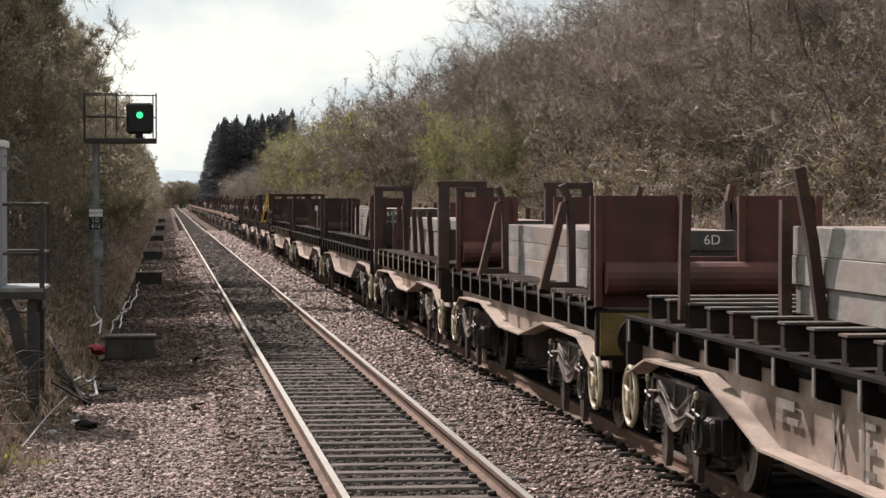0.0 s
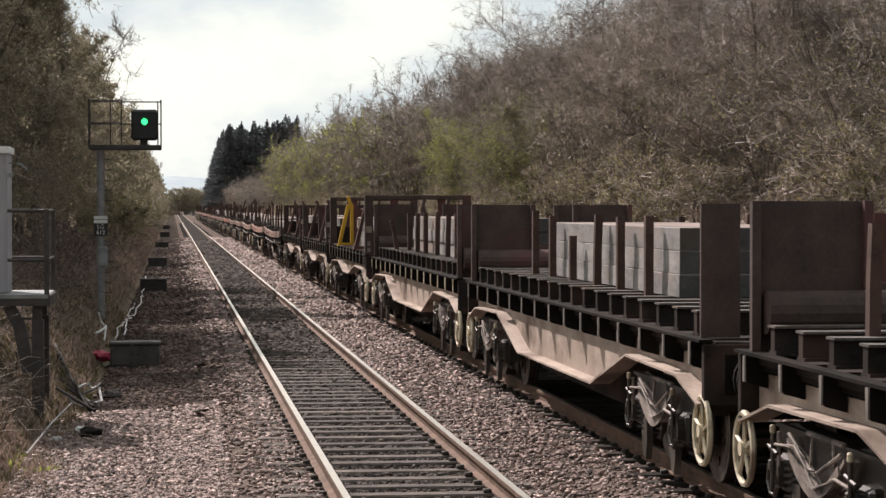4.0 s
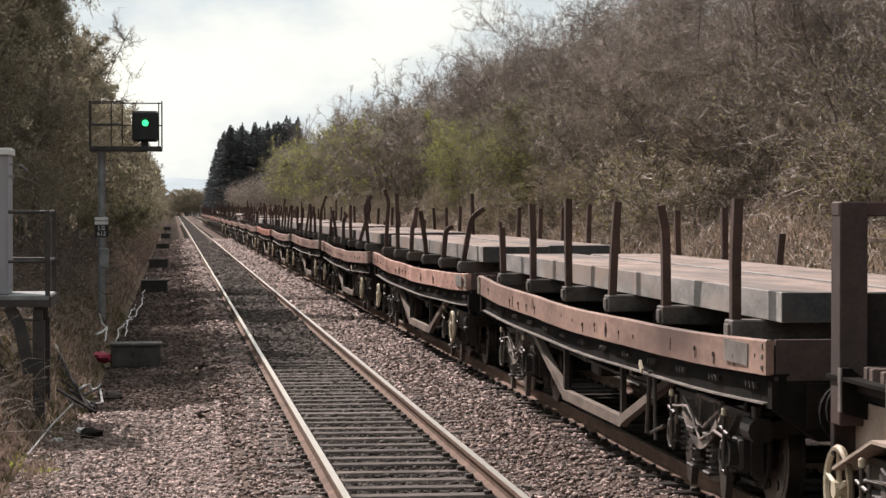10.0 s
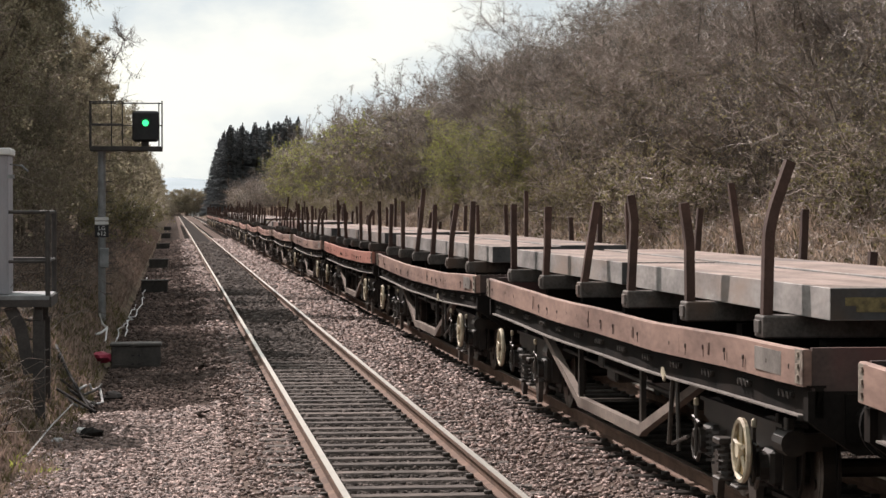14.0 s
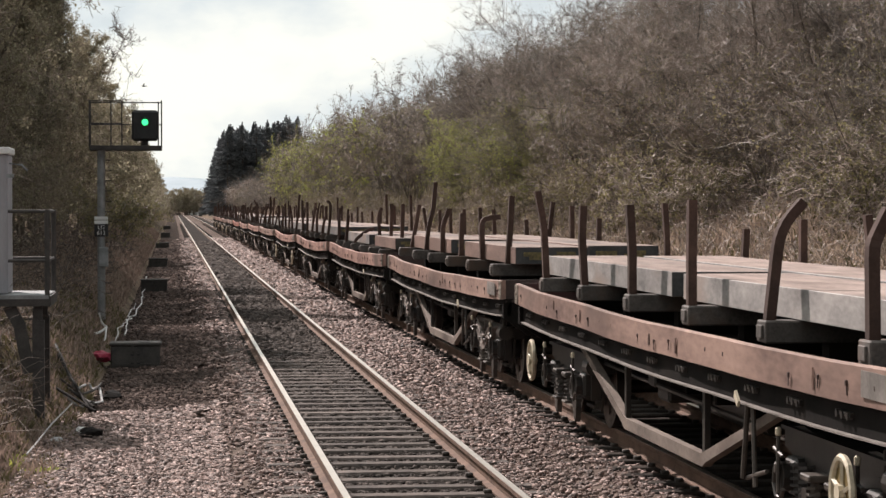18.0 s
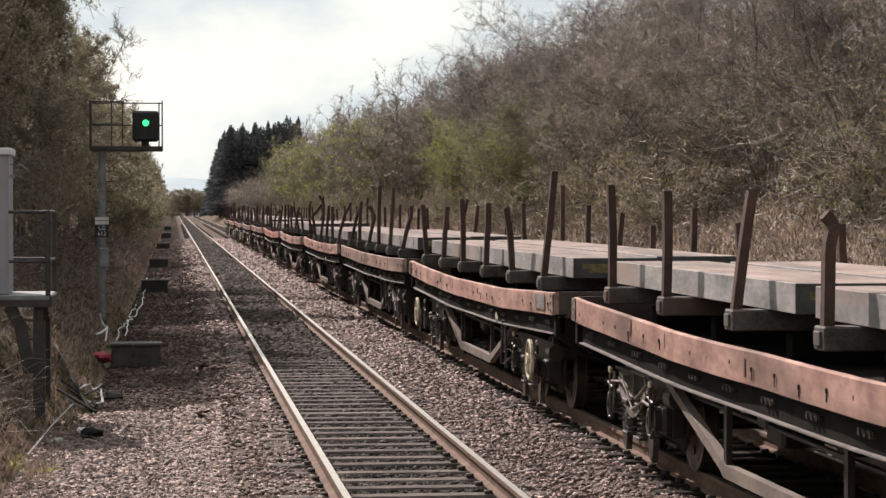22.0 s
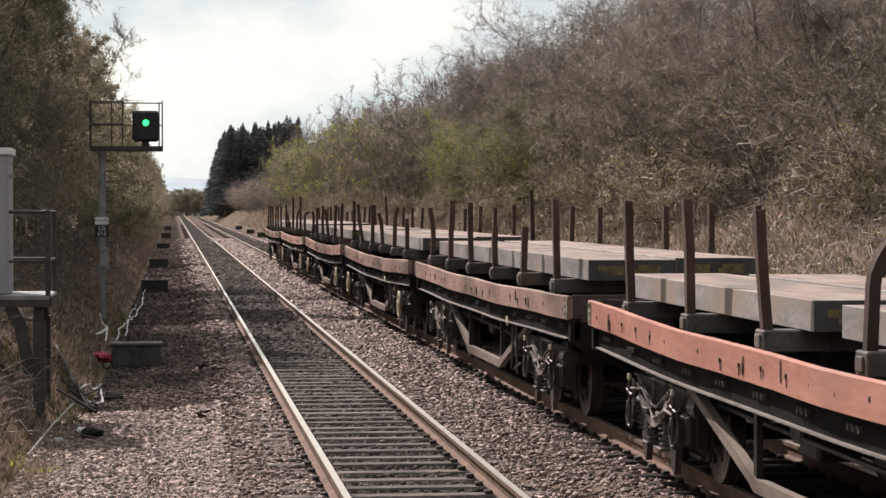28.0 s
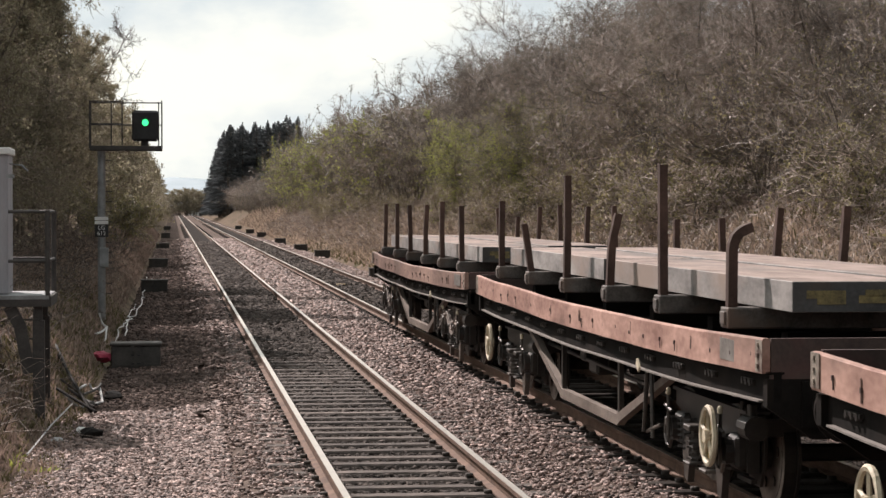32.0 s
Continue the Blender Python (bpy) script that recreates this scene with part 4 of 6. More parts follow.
def slab_wagon(q, kind, seed, fittings, layers, marks, slab_at, lettered=False):
    """A deep-bellied steel carrier with ribs along its deck; fittings are its end frames and side supports."""
    rnd = random.Random(seed)
    half, flat, top, low, bog = (7.75, 2.6, 4.5, 0.58, 5.65) if kind == "long" else (6.05, 0.9, 2.75, 0.76, 4.3)
    ends_low = 0.78 if kind == "long" else 0.70
    label = "long dark steel-carrying wagon with beige bellied sides and rusty posts" if kind == "long" else "short dark steel-carrying wagon with beige bellied sides and timber packing"
    painted, rib_top = seed in (3, 6), 1.305 if kind == "long" else 1.395
    wg = thing("slab_wagon", (FAR, q, 0), label, "railway wagon", "wagons of the goods train")
    ride(wg, q)
    for s in (-1, 1):
        def belly():
            b2 = B()
            plate(b2, belly_outline(half, flat, top, low, ends_low), s * 1.06 - 0.012, s * 1.06 + 0.012)
            return mesh_of(b2, "side_girder", M_BELLY)
        gd = part("side_girder", shared(("belly", kind, s), belly), None, wg, "dusty beige bellied side girder")
        def lower():
            b2 = B()
            o = belly_outline(half, flat, top, low, ends_low)[1:-1]
            sweep(b2, [(s * 1.14, y, z) for y, z in o[1:-1]], 0.22, 0.022, Vector((1, 0, 0)))
            return mesh_of(b2, "girder_flange", M_BELLY)
        part("girder_flange", shared(("lower", kind, s), lower), None, gd, "dusty projecting lower flange")
        def edge():
            b2 = B()
            box(b2, (s * 1.20, 0, 1.325), (0.12, 2 * half, 0.025))
            box(b2, (s * 1.105, 0, 1.25), (0.02, 2 * half, 0.13))
            return mesh_of(b2, "deck_edge", M_BLACK)
        part("deck_edge", shared(("edge", kind, s), edge), None, wg)
        n = 15 if kind == "long" else 12
        def rib():
            b2 = B()
            cross_plate(b2, [(s * -0.09, 1.30), (s * 0.02, rib_top), (s * 0.085, rib_top), (s * 0.085, 1.12), (s * 0.06, 1.09), (s * -0.09, 1.05)], -0.022, 0.022)
            return mesh_of(b2, "deck_rib", M_BLACK)
        def rib_edge():
            b2 = B()
            box(b2, (s * 0.092, 0, (1.105 + rib_top) / 2), (0.012, 0.062, rib_top - 1.105))
            return mesh_of(b2, "rib_edge", M_CREAM if painted else M_DULLEDGE)
        for k in range(n):
            y = -half + 0.35 + k * (2 * half - 0.7) / (n - 1)
            r = part("deck_rib", shared(("rib", s, kind), rib), None, wg, "", (s * 1.17, y, 0))
            part("rib_edge", shared(("rib_edge", s, painted, kind), rib_edge), None, r, "cream painted edge" if painted else "worn bright edge")
    def deck():
        b2 = B()
        box(b2, (0, 0, 1.27), (2.30, 2 * half - 0.05, 0.07))
        box(b2, (0, 0, 1.02), (0.5, 2 * half - 0.4, 0.42))
        # added dark blocks in place of deep shade; they hide the track behind
        box(b2, (0, 0, 0.62), (1.5, 2 * top - 1.6, 0.64))
        box(b2, (0.75, 0, 0.55), (0.1, 2 * flat + 2.2, 0.5))
        return mesh_of(b2, "deck", M_GLAREBLACK)
    part("deck", shared(("deck", kind), deck), None, wg)
    for e in (-1, 1):
        def headstock():
            b2 = B()
            box(b2, (0, 0, 1.04), (2.44, 0.10, 0.52), bevel=0.01)
            return mesh_of(b2, "headstock", M_GLAREBLACK)
        part("headstock", shared("headstock_deep", headstock), None, wg, "", (0, e * (half - 0.03), 0))
        add_bogie(wg, e * bog, WHEELS)
        part("handbrake_wheel", shared("hw30", lambda: handwheel_mesh(0.28, "handbrake_wheel")), None, wg, "cream handbrake wheel", (-1.20, e * (half - 0.12), 0.56))
        if e < 0:
            part("brake_disc", shared("disc", lambda: disc_mesh(0.19, "brake_disc")), None, wg, "", (-1.18, e * (half - 0.12), 0.56))
    add_ends(wg, half, 1.04)
    # what carries the slabs
    if kind == "long":
        base = 1.555
        n = 19
        def bearer():
            b2 = B()
            box(b2, (0, 0, 1.445), (2.26, 0.11, 0.21))
            box(b2, (0, 0, 1.35), (2.26, 0.20, 0.025))
            return mesh_of(b2, "cross_bearer", M_GLAREBLACK)
        # top flange in a lighter grey than its web, to look lit
        def lip():
            b2 = B()
            box(b2, (0, 0, 1.546), (2.28, 0.21, 0.018))
            return mesh_of(b2, "bearer_lip", M_BEARER)
        for k in range(n):
            y = -half + 0.7 + k * (2 * half - 1.4) / (n - 1)
            b = part("cross_bearer", shared("bearer_long", bearer), None, wg, "", (0, y, 0))
            part("bearer_lip", shared("lip", lip), None, b, "top flange in a lit grey")
    else:
        base = 1.405
        def strip():
            b2 = B()
            box(b2, (0, 0, 1.37), (2.34, 0.085, 0.10), bevel=0.008)
            return mesh_of(b2, "timber_batten", M_TIMBER)
        n = 56
        for k in range(n):
            if k % 8 == 7:
                continue
            part("timber_batten", shared("strip", strip), None, wg, "", pose(rnd.uniform(-0.03, 0.03), -half + 0.35 + k * (2 * half - 0.7) / (n - 1), rnd.uniform(-0.02, 0.0), 0, 0, rnd.uniform(-0.8, 0.8)))
    for f in fittings:
        what, y = f[0], f[1]
        if what == "bulkhead":
            # end wall with a square notch in the middle of its top
            bm = B()
            t = f[2] if len(f) > 2 else 2.50
            cross_plate(bm, [(-1.20, 1.34), (1.20, 1.34), (1.20, t), (0.33, t), (0.33, 1.86), (-0.27, 1.86), (-0.27, t), (-1.20, t)], y - 0.03, y + 0.03)
            tone_ = M_BROWN if len(f) > 3 else M_MAROON
            bk = part("bulkhead", bm, tone_, wg, "notched rust-brown steel end wall" if len(f) > 3 else "notched maroon steel end wall")
            for x in (-1.18, -0.29, 0.35, 1.18):
                bm = B()
                box(bm, (x, y - 0.07, (1.34 + t) / 2), (0.07, 0.08, t - 1.34))
                part("stiffener", bm, tone_, bk)
            bm = B()
            rod(bm, (-1.12, y - 0.14, 1.64), (1.12, y - 0.14, 1.64), 0.17, sides=16)
            part("cross_tube", bm, tone_, bk, "round cross tube")
        elif what == "portal":
            # goalpost frame across the wagon, with two inner posts and a low panel
            t = f[2] if len(f) > 2 else 2.52
            for x in (-1.14, 1.14):
                bm = B()
                box(bm, (x, y, (1.0 + t) / 2), (0.19, 0.22, t - 1.0), bevel=0.01)
                part("portal_post", bm, M_BROWN, wg, "rust-brown end post")
            if y < 0:
                for name, mat, z, wide, tall, words in (("label_plate", M_BELLY, 1.92, 0.13, 0.15, "small tan label plate"), ("stencil_mark", M_DULLEDGE, 1.60, 0.07, 0.10, "faded illegible stencilling"), ("stencil_mark", M_DULLEDGE, 1.45, 0.07, 0.10, "faded illegible stencilling")):
                    bm = B()
                    box(bm, (-1.15, y - 0.113, z), (wide, 0.008, tall))
                    part(name, bm, mat, wg, words)
            bm = B()
            box(bm, (0, y, t - 0.05), (2.48, 0.18, 0.10), bevel=0.01)
            part("portal_beam", bm, M_BROWN, wg, "rust-brown top beam")
            for x in (-0.55, 0.55):
                bm = B()
                box(bm, (x, y, (1.36 + t - 0.1) / 2), (0.18, 0.10, t - 0.1 - 1.36))
                part("inner_post", bm, M_MAROON, wg)
            bm = B()
            box(bm, (0, y + 0.02, 1.62), (2.1, 0.05, 0.52))
            part("end_panel", bm, M_GLAREBLACK, wg)
        elif what == "door_frame":
            # narrow tall frame standing at one side of the end
            x, t = f[2], f[3] if len(f) > 3 else 2.62
            bm = B()
            for dx in (-0.31, 0.31):
                box(bm, (x + dx, y, (1.0 + t) / 2), (0.18, 0.18, t - 1.0), bevel=0.008)
            box(bm, (x, y, t - 0.05), (0.80, 0.17, 0.10), bevel=0.008)
            box(bm, (x, y + 0.02, 1.72), (0.5, 0.05, 0.5))
            part("end_frame", bm, M_BROWN, wg, "rust-brown tall end frame")
            if x < 0 and y < 0:
                bm = B()
                box(bm, (x + 0.31, y - 0.094, 1.98), (0.12, 0.008, 0.17))
                part("label_plate", bm, M_BELLY, wg, "small tan label plate")
            bm = B()
            rod(bm, (x, y - 0.05, 1.36), (x, y - 0.05, 2.25), 0.022, sides=6)
            part("frame_rod", bm, M_DULLEDGE, wg)
        elif what == "a_frame":
            # raking side support: a sloping strut, an upright and a bent head
            s, mat, t = f[2], M_YELLOW if f[3] == "yellow" else M_BROWN, f[4] if len(f) > 4 else 2.42
            bm = B()
            a = lambda x: -x if s < 0 else 0.55 * x + 0.60
            sweep(bm, [(a(1.19), y, 1.36), (a(0.93), y, t)], 0.16, 0.075)
            sweep(bm, [(a(0.84), y, 1.36), (a(0.85), y, t + 0.02)], 0.16, 0.085)
            box(bm, (a(1.0), y, 1.42), (0.34, 0.14, 0.11))
            box(bm, (a(0.88), y, t - 0.05), (0.13, 0.15, 0.14))
            sweep(bm, [(a(0.88), y, t), (a(0.90), y, t + 0.09), (a(0.96), y, t + 0.22)], 0.15, 0.08)
            part("side_support", bm, mat, wg, "bright yellow raking steel support" if f[3] == "yellow" else "rust-brown raking steel support")
            # brown struts get a lighter rust-tan outer face that imitates sunlight
            bm = B()
            sweep(bm, [(a(1.236), y, 1.37), (a(0.976), y, t)], 0.15, 0.012)
            part("support_face", bm, M_YELLOW if f[3] == "yellow" else M_RAILSIDE, wg)
        elif what == "post":
            s, t, dx, x = f[2], f[3], f[4] if len(f) > 4 else 0.0, f[5] if len(f) > 5 else 1.0 if f[2] < 0 else 1.10
            bm = B()
            sweep(bm, [(0, 0, base - 0.15), (dx * 0.45, 0.01, (base + t) / 2), (dx, 0, t)], 0.10, 0.085)
            part("stanchion", bm, M_RUST, wg, "", (s * x, y, 0))
        elif what == "end_patch":
            bm = B()
            box(bm, (-0.86, y, 1.06), (0.66, 0.02, 0.44))
            part("headstock_panel", bm, M_OCHRE, wg, "dirty yellow headstock panel")
        elif what == "plate_wall":
            # plain full-height end wall
            bm = B()
            t = f[2]
            box(bm, (f[3], y, (1.34 + t) / 2), (f[4], 0.05, t - 1.34))
            part("end_plate", bm, M_MAROON if f[5] == "maroon" else M_BROWN, wg, "scuffed maroon end plate" if f[5] == "maroon" else "rust-brown end plate")
    length, y0, wide = slab_at
    th = 0.228
    for k in range(layers):
        m = marks[k % len(marks)] if marks else ""
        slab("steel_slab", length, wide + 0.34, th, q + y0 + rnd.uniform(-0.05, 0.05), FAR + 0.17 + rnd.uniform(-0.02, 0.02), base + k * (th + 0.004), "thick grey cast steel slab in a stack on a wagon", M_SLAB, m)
    if lettered:
        for yy, zz, ln, ht in ((2.35, 0.94, 0.5, 0.07), (2.15, 0.83, 0.3, 0.05), (2.5, 0.83, 0.2, 0.05)):
            bm = B()
            box(bm, (-1.104, yy, zz), (0.006, ln, ht))
            part("stencil_mark", bm, M_DULLEDGE, wg, "faded illegible stencilling")
        for yy, tilt, ln in ((1.05, 24, 0.46), (1.05, -24, 0.46), (0.42, 0, 0.44)):
            bm = B()
            box(bm, (-1.104, yy, 0.82), (0.006, 0.06, ln), Euler((radians(tilt), 0, 0)).to_matrix())
            part("painted_stroke", bm, M_DULLEDGE, wg, "scrawled white paint stroke")
        for zz in (0.66, 0.82, 0.98):
            bm = B()
            box(bm, (-1.104, 0.28, zz), (0.006, 0.26, 0.05))
            part("painted_stroke", bm, M_DULLEDGE, wg, "scrawled white paint stroke")
    return wg


# places of the far ends of the leading wagons along the train, at the clip's start
LONG, SHORT = 7.75, 6.05
posts = lambda s, y0, n, step, t=2.32: [("post", y0 + k * step, s, t + 0.04 * ((k * 7) % 3 - 1), 0.03 * ((k * 5) % 3 - 1)) for k in range(n)]
ends = (22.0, 35.7, 49.4, 66.0, 82.7, 99.4, 113.2, 126.8, 140.4)
near_posts = lambda rows_, x=1.0: [("post", y, -1, t, d, x) for y, t, d in rows_]
slab_wagon(ends[0] - LONG, "long", 1, [("post", 5.55, -1, 2.50, 0.02, 1.15), ("post", 3.55, -1, 2.46, 0.0, 0.78), ("post", 2.75, -1, 2.70, -0.20, 0.70), ("a_frame", 6.4, 1, "brown")] + posts(1, -3, 4, 1.9), 3, ("", "", ""), (7.6, -0.15, 1.38), True)
slab_wagon(ends[1] - SHORT, "short", 2, [("bulkhead", 5.75, 2.50), ("bulkhead", -5.9, 2.50), ("a_frame", 3.0, -1, "brown"), ("a_frame", -2.45, -1, "brown"), ("a_frame", 3.0, 1, "brown"), ("a_frame", -2.45, 1, "brown"), ("plate_wall", -5.6, 2.5, -1.12, 0.16, "brown"), ("end_patch", -6.13)], 3, ("", "", "6D"), (7.0, 0.3, 1.32))
slab_wagon(ends[2] - SHORT, "short", 3, [("door_frame", 5.75, -0.85, 2.74), ("door_frame", 5.75, 0.92, 2.72), ("door_frame", -5.9, -0.85, 2.76), ("door_frame", -5.9, 0.92, 2.74), ("plate_wall", 5.5, 2.40, 0.75, 0.8, "maroon"), ("plate_wall", 5.6, 1.90, -0.2, 1.3, "maroon")] + near_posts(((4.9, 2.31, -0.01), (3.5, 2.35, -0.04), (1.67, 2.24, -0.04), (0.32, 2.24, -0.08), (-1.15, 2.24, -0.06), (-2.47, 2.30, 0), (-4.0, 2.25, -0.08)), 0.80) + posts(1, -3.8, 5, 1.7, 2.26), 3, ("6197", "6197", "6197"), (7.8, 0.1, 1.32))
slab_wagon(ends[3] - LONG, "long", 4, [("bulkhead", 7.45, 2.5, "brown")] + near_posts(((5.6, 2.34, 0.02), (3.65, 2.48, 0.01), (2.25, 2.42, 0.02), (0.74, 2.32, 0), (-1.67, 2.57, 0.2), (-3.3, 2.33, -0.01), (-4.35, 2.35, -0.01)), 0.80) + posts(1, -4, 5, 1.9, 2.34) + [("plate_wall", -7.55, 2.52, -1.02, 0.36, "maroon"), ("plate_wall", -7.55, 2.52, 1.0, 0.3, "brown")], 3, ("6197", "6197", "6197"), (7.6, -0.95, 1.38))
slab_wagon(ends[4] - LONG, "long", 5, [("bulkhead", 7.45, 2.48, "brown")] + near_posts(((3.9, 2.4, 0), (2.5, 2.34, 0), (1.0, 2.1, 0), (-0.6, 2.36, 0.02), (-2.0, 2.34, 0), (-3.5, 2.36, 0)), 0.80) + posts(1, -4, 5, 1.9) + [("plate_wall", -7.5, 2.48, -1.02, 0.34, "brown"), ("plate_wall", -7.4, 2.4, 0.75, 0.8, "maroon")], 3, ("61", "61", "61"), (7.6, -0.6, 1.38))
slab_wagon(ends[5] - LONG, "long", 6, [("bulkhead", 7.45, 2.50, "brown"), ("post", 5.27, -1, 2.16, -0.13, 0.90)] + near_posts(((3.7, 2.32, -0.01), (2.2, 2.32, 0.01), (0.7, 2.34, 0), (-1.2, 2.35, 0.02), (-2.84, 2.31, 0.02), (-4.2, 2.33, 0)), 0.80) + posts(1, -4, 5, 1.9) + [("bulkhead", -7.5, 2.48, "brown")], 3, ("61971", "6197"), (7.4, 0.3, 1.38))
aset = [("a_frame", 3.05, 1, "brown"), ("a_frame", -2.5, 1, "brown"), ("a_frame", -2.5, -1, "brown")]
slab_wagon(ends[6] - SHORT, "short", 7, [("portal", 5.9, 2.71), ("a_frame", 3.05, -1, "yellow", 2.50), ("portal", -5.85, 2.71)] + aset, 3, ("", "6197", "6197"), (6.8, 0.0, 1.32))
slab_wagon(ends[7] - SHORT, "short", 8, [("portal", 5.9, 2.50), ("a_frame", 3.05, -1, "brown"), ("portal", -5.85, 2.50), ("plate_wall", 5.6, 2.35, 0.7, 0.5, "maroon")] + aset, 3, ("", "1971", "61971"), (6.8, 0.0, 1.32))
slab_wagon(ends[8] - SHORT, "short", 9, [("portal", 5.9, 2.50), ("a_frame", 3.05, -1, "brown"), ("portal", -5.85, 2.50)] + aset, 3, ("", "1971", "61971"), (6.8, 0.0, 1.32))
# foot row of the posts ("o" outer, "m" middle, "i" inner pockets), then lean and height of every bend, and lean and height of the far posts
bolster_wagon(0, "tan", "grey", False, 0.115, -0.05, (-7.18, 9, 0, 7.66), False, "oooooo",
              ((0.02, 0.98), (0, 0.45, -0.01, 0.7, -0.06, 0.93), (0.05, 0.97), (-0.01, 1.01), (-0.02, 0.95), (-0.02, 0.64)),
              ((-0.04, 0.86), (0.02, 0.66), (-0.02, 0.91), (0.04, 0.61), (0, 0.91), (-0.04, 0.87)))
bolster_wagon(1, "pink", "grey", True, 0.1, 0.01, (-7.33, 0.27, 0.3, 7.6), False, "oooooo",
              ((0.13, 0.68, 0.33, 0.83), (0.04, 0.44, 0.08, 0.5, 0.16, 0.53), (-0.02, 0.27, -0.07, 0.55, -0.11, 0.79), (0.02, 0.45, 0.08, 0.64, 0.11, 0.84), (-0.01, 0.62, -0.03, 1.13), (0.04, 0.75, 0.06, 0.97, -0.03, 1.23)),
              ((-0.04, 0.87), (0.02, 0.9), (0.02, 0.85), (0.03, 0.83), (0.01, 0.85), (0, 0.54)))
bolster_wagon(2, "tan", "grey", True, 0.115, 0.02, (-7.34, 0.79, 1.1, 7.41), False, "oooooo",
              ((-0.08, 0.84, -0.05, 0.91, 0.07, 1.12), (0.18, 0.57, 0.26, 0.82, 0.21, 1.12), (-0.01, 0.9), (0, 0.44, 0.02, 0.57, 0.11, 0.64), (-0.05, 0.4, -0.12, 0.74), (0.03, 0.51, 0.11, 0.74)),
              ((-0.04, 1.16), (0.02, 0.88), (-0.01, 0.84), (-0.05, 0.83), (0, 0.5), (0.06, 0.84)))
bolster_wagon(3, "tan", "grey", True, 0.065, 0.03, (-7.5, 0.28, 0.5, 7.68), True, "oooooo",
              ((0.01, 0.64, 0.05, 0.81, 0.18, 1.18), (-0.01, 0.52, -0.06, 0.87), (0.03, 0.7, -0.01, 0.95), (0.09, 0.56, 0.14, 0.89), (0.02, 0.84), (-0.01, 0.87)),
              ((-0.04, 0.66), (0.02, 0.84), (0.01, 0.39), (0.04, 0.81), (-0.16, 1.13), (0.06, 0.82)))
bolster_wagon(4, "tan", "grey", True, 0.09, 0.03, (-7.4, 0.3, 0.3, 7.5), False, "oooooo",
              ((0.03, 0.92), (0.02, 0.35, 0.1, 0.89), (0.04, 0.88), (0.13, 1.19), (0, 0.95), (0.03, 0.9)),
              ((-0.04, 0.9), (0.02, 0.86), (-0.02, 0.66), (0.04, 0.84), (0, 1.16), (-0.04, 0.88)))
bolster_wagon(5, "salmon", "grey", True, 0.06, 0.04, (-7.38, 0.42, 0.7, 6.43), False, "mmmomm",
              ((-0.01, 0.96), (-0.02, 0.55, 0.03, 0.67, 0.09, 0.76), (-0.01, 0.98), (-0.06, 0.83), (0.01, 0.65, -0.05, 0.93), (-0.02, 1.03)),
              ((-0.04, 0.88), (0.02, 0.87), (0.01, 0.75), (0.02, 0.45), (0.07, 0.69), (0.01, 0.83)))
bolster_wagon(6, "tan", "grey", True, 0.08, -0.01, (-7.38, 0.5, 0.6, 7.7), False, "oooooo",
              ((-0.01, 0.62, 0.03, 0.69, 0.1, 0.85), (0.07, 0.62, 0.13, 0.76, 0.26, 0.91), (0, 0.93), (0, 0.43, -0.03, 0.89), (-0.03, 0.52, -0.02, 0.88), (-0.03, 0.63, -0.11, 1.06)),
              ((-0.04, 0.84), (0.02, 1.16), (-0.02, 0.88), (-0.07, 0.79), (0, 0.73), (0.01, 0.6)))
bolster_wagon(7, "tan", "rust", False, 0.085, 0.05, (-7.05, 0.45, 2, 6.48), True, "mmmmmm",
              ((0.03, 0.41, 0.06, 0.96), (-0.02, 0.55, 0.03, 0.63, 0.27, 0.66), (0.02, 0.71), (0.01, 0.48, 0.06, 0.63, 0.11, 0.77), (0.05, 0.44, 0.14, 0.78, 0.18, 1.26), (0.07, 0.34, 0.16, 0.85)),
              ((-0.04, 0.86), (0.02, 0.66), (-0.01, 0.62), (0, 0.83), (0.1, 0.9), (0, 0.56)))
bolster_wagon(8, "pink", "half_rust", False, 0.09, -0.06, (-7.3, -0.53, 1.9, 6.45), True, "iiiooo",
              ((0.02, 0.98), (0.03, 0.76, 0.02, 0.99), (-0.04, 0.69, 0.03, 0.9), (0.05, 0.11, 0.2, 0.24, 0.35, 0.34, 0.51, 0.39), (0.06, 0.7), (0.01, 0.68, 0.03, 0.89)),
              ((-0.04, 0.87), (0.02, 0.9), (-0.02, 0.86), (-0.03, 0.88), (0, 0.84), (-0.14, 0.89)))
bolster_wagon(9, "pink", "grey", False, 0.115, 0.03, (-7.6, 0.35, 0.65, 7.5), True, "oooooo",
              ((0.05, 0.37, 0.08, 0.86, 0.03, 0.97, -0.04, 0.99), (0.05, 0.36, 0.12, 0.56, 0.1, 0.84), (0, 0.58, 0.05, 0.72, -0.02, 0.78), (0.13, 0.96), (0, 0.98), (-0.02, 1.06)),
              ((-0.04, 1.16), (0.02, 0.88), (-0.02, 0.87), (-0.03, 1.23), (0.03, 0.77), (-0.04, 0.66)))
bolster_wagon(10, "pink", "grey", True, 0.115, 0.01, (-7.45, 0.19, 0.3, 7.6), True, "oooooo",
              ((0.13, 1.29), (-0.02, 0.43, -0.09, 0.85), (0.04, 0.91), (-0.02, 0.98), (0.06, 0.86), (-0.07, 0.9)),
              ((-0.04, 0.66), (0.02, 0.84), (0, 0.59), (0.06, 0.76), (0, 0.89), (0, 1.24)))
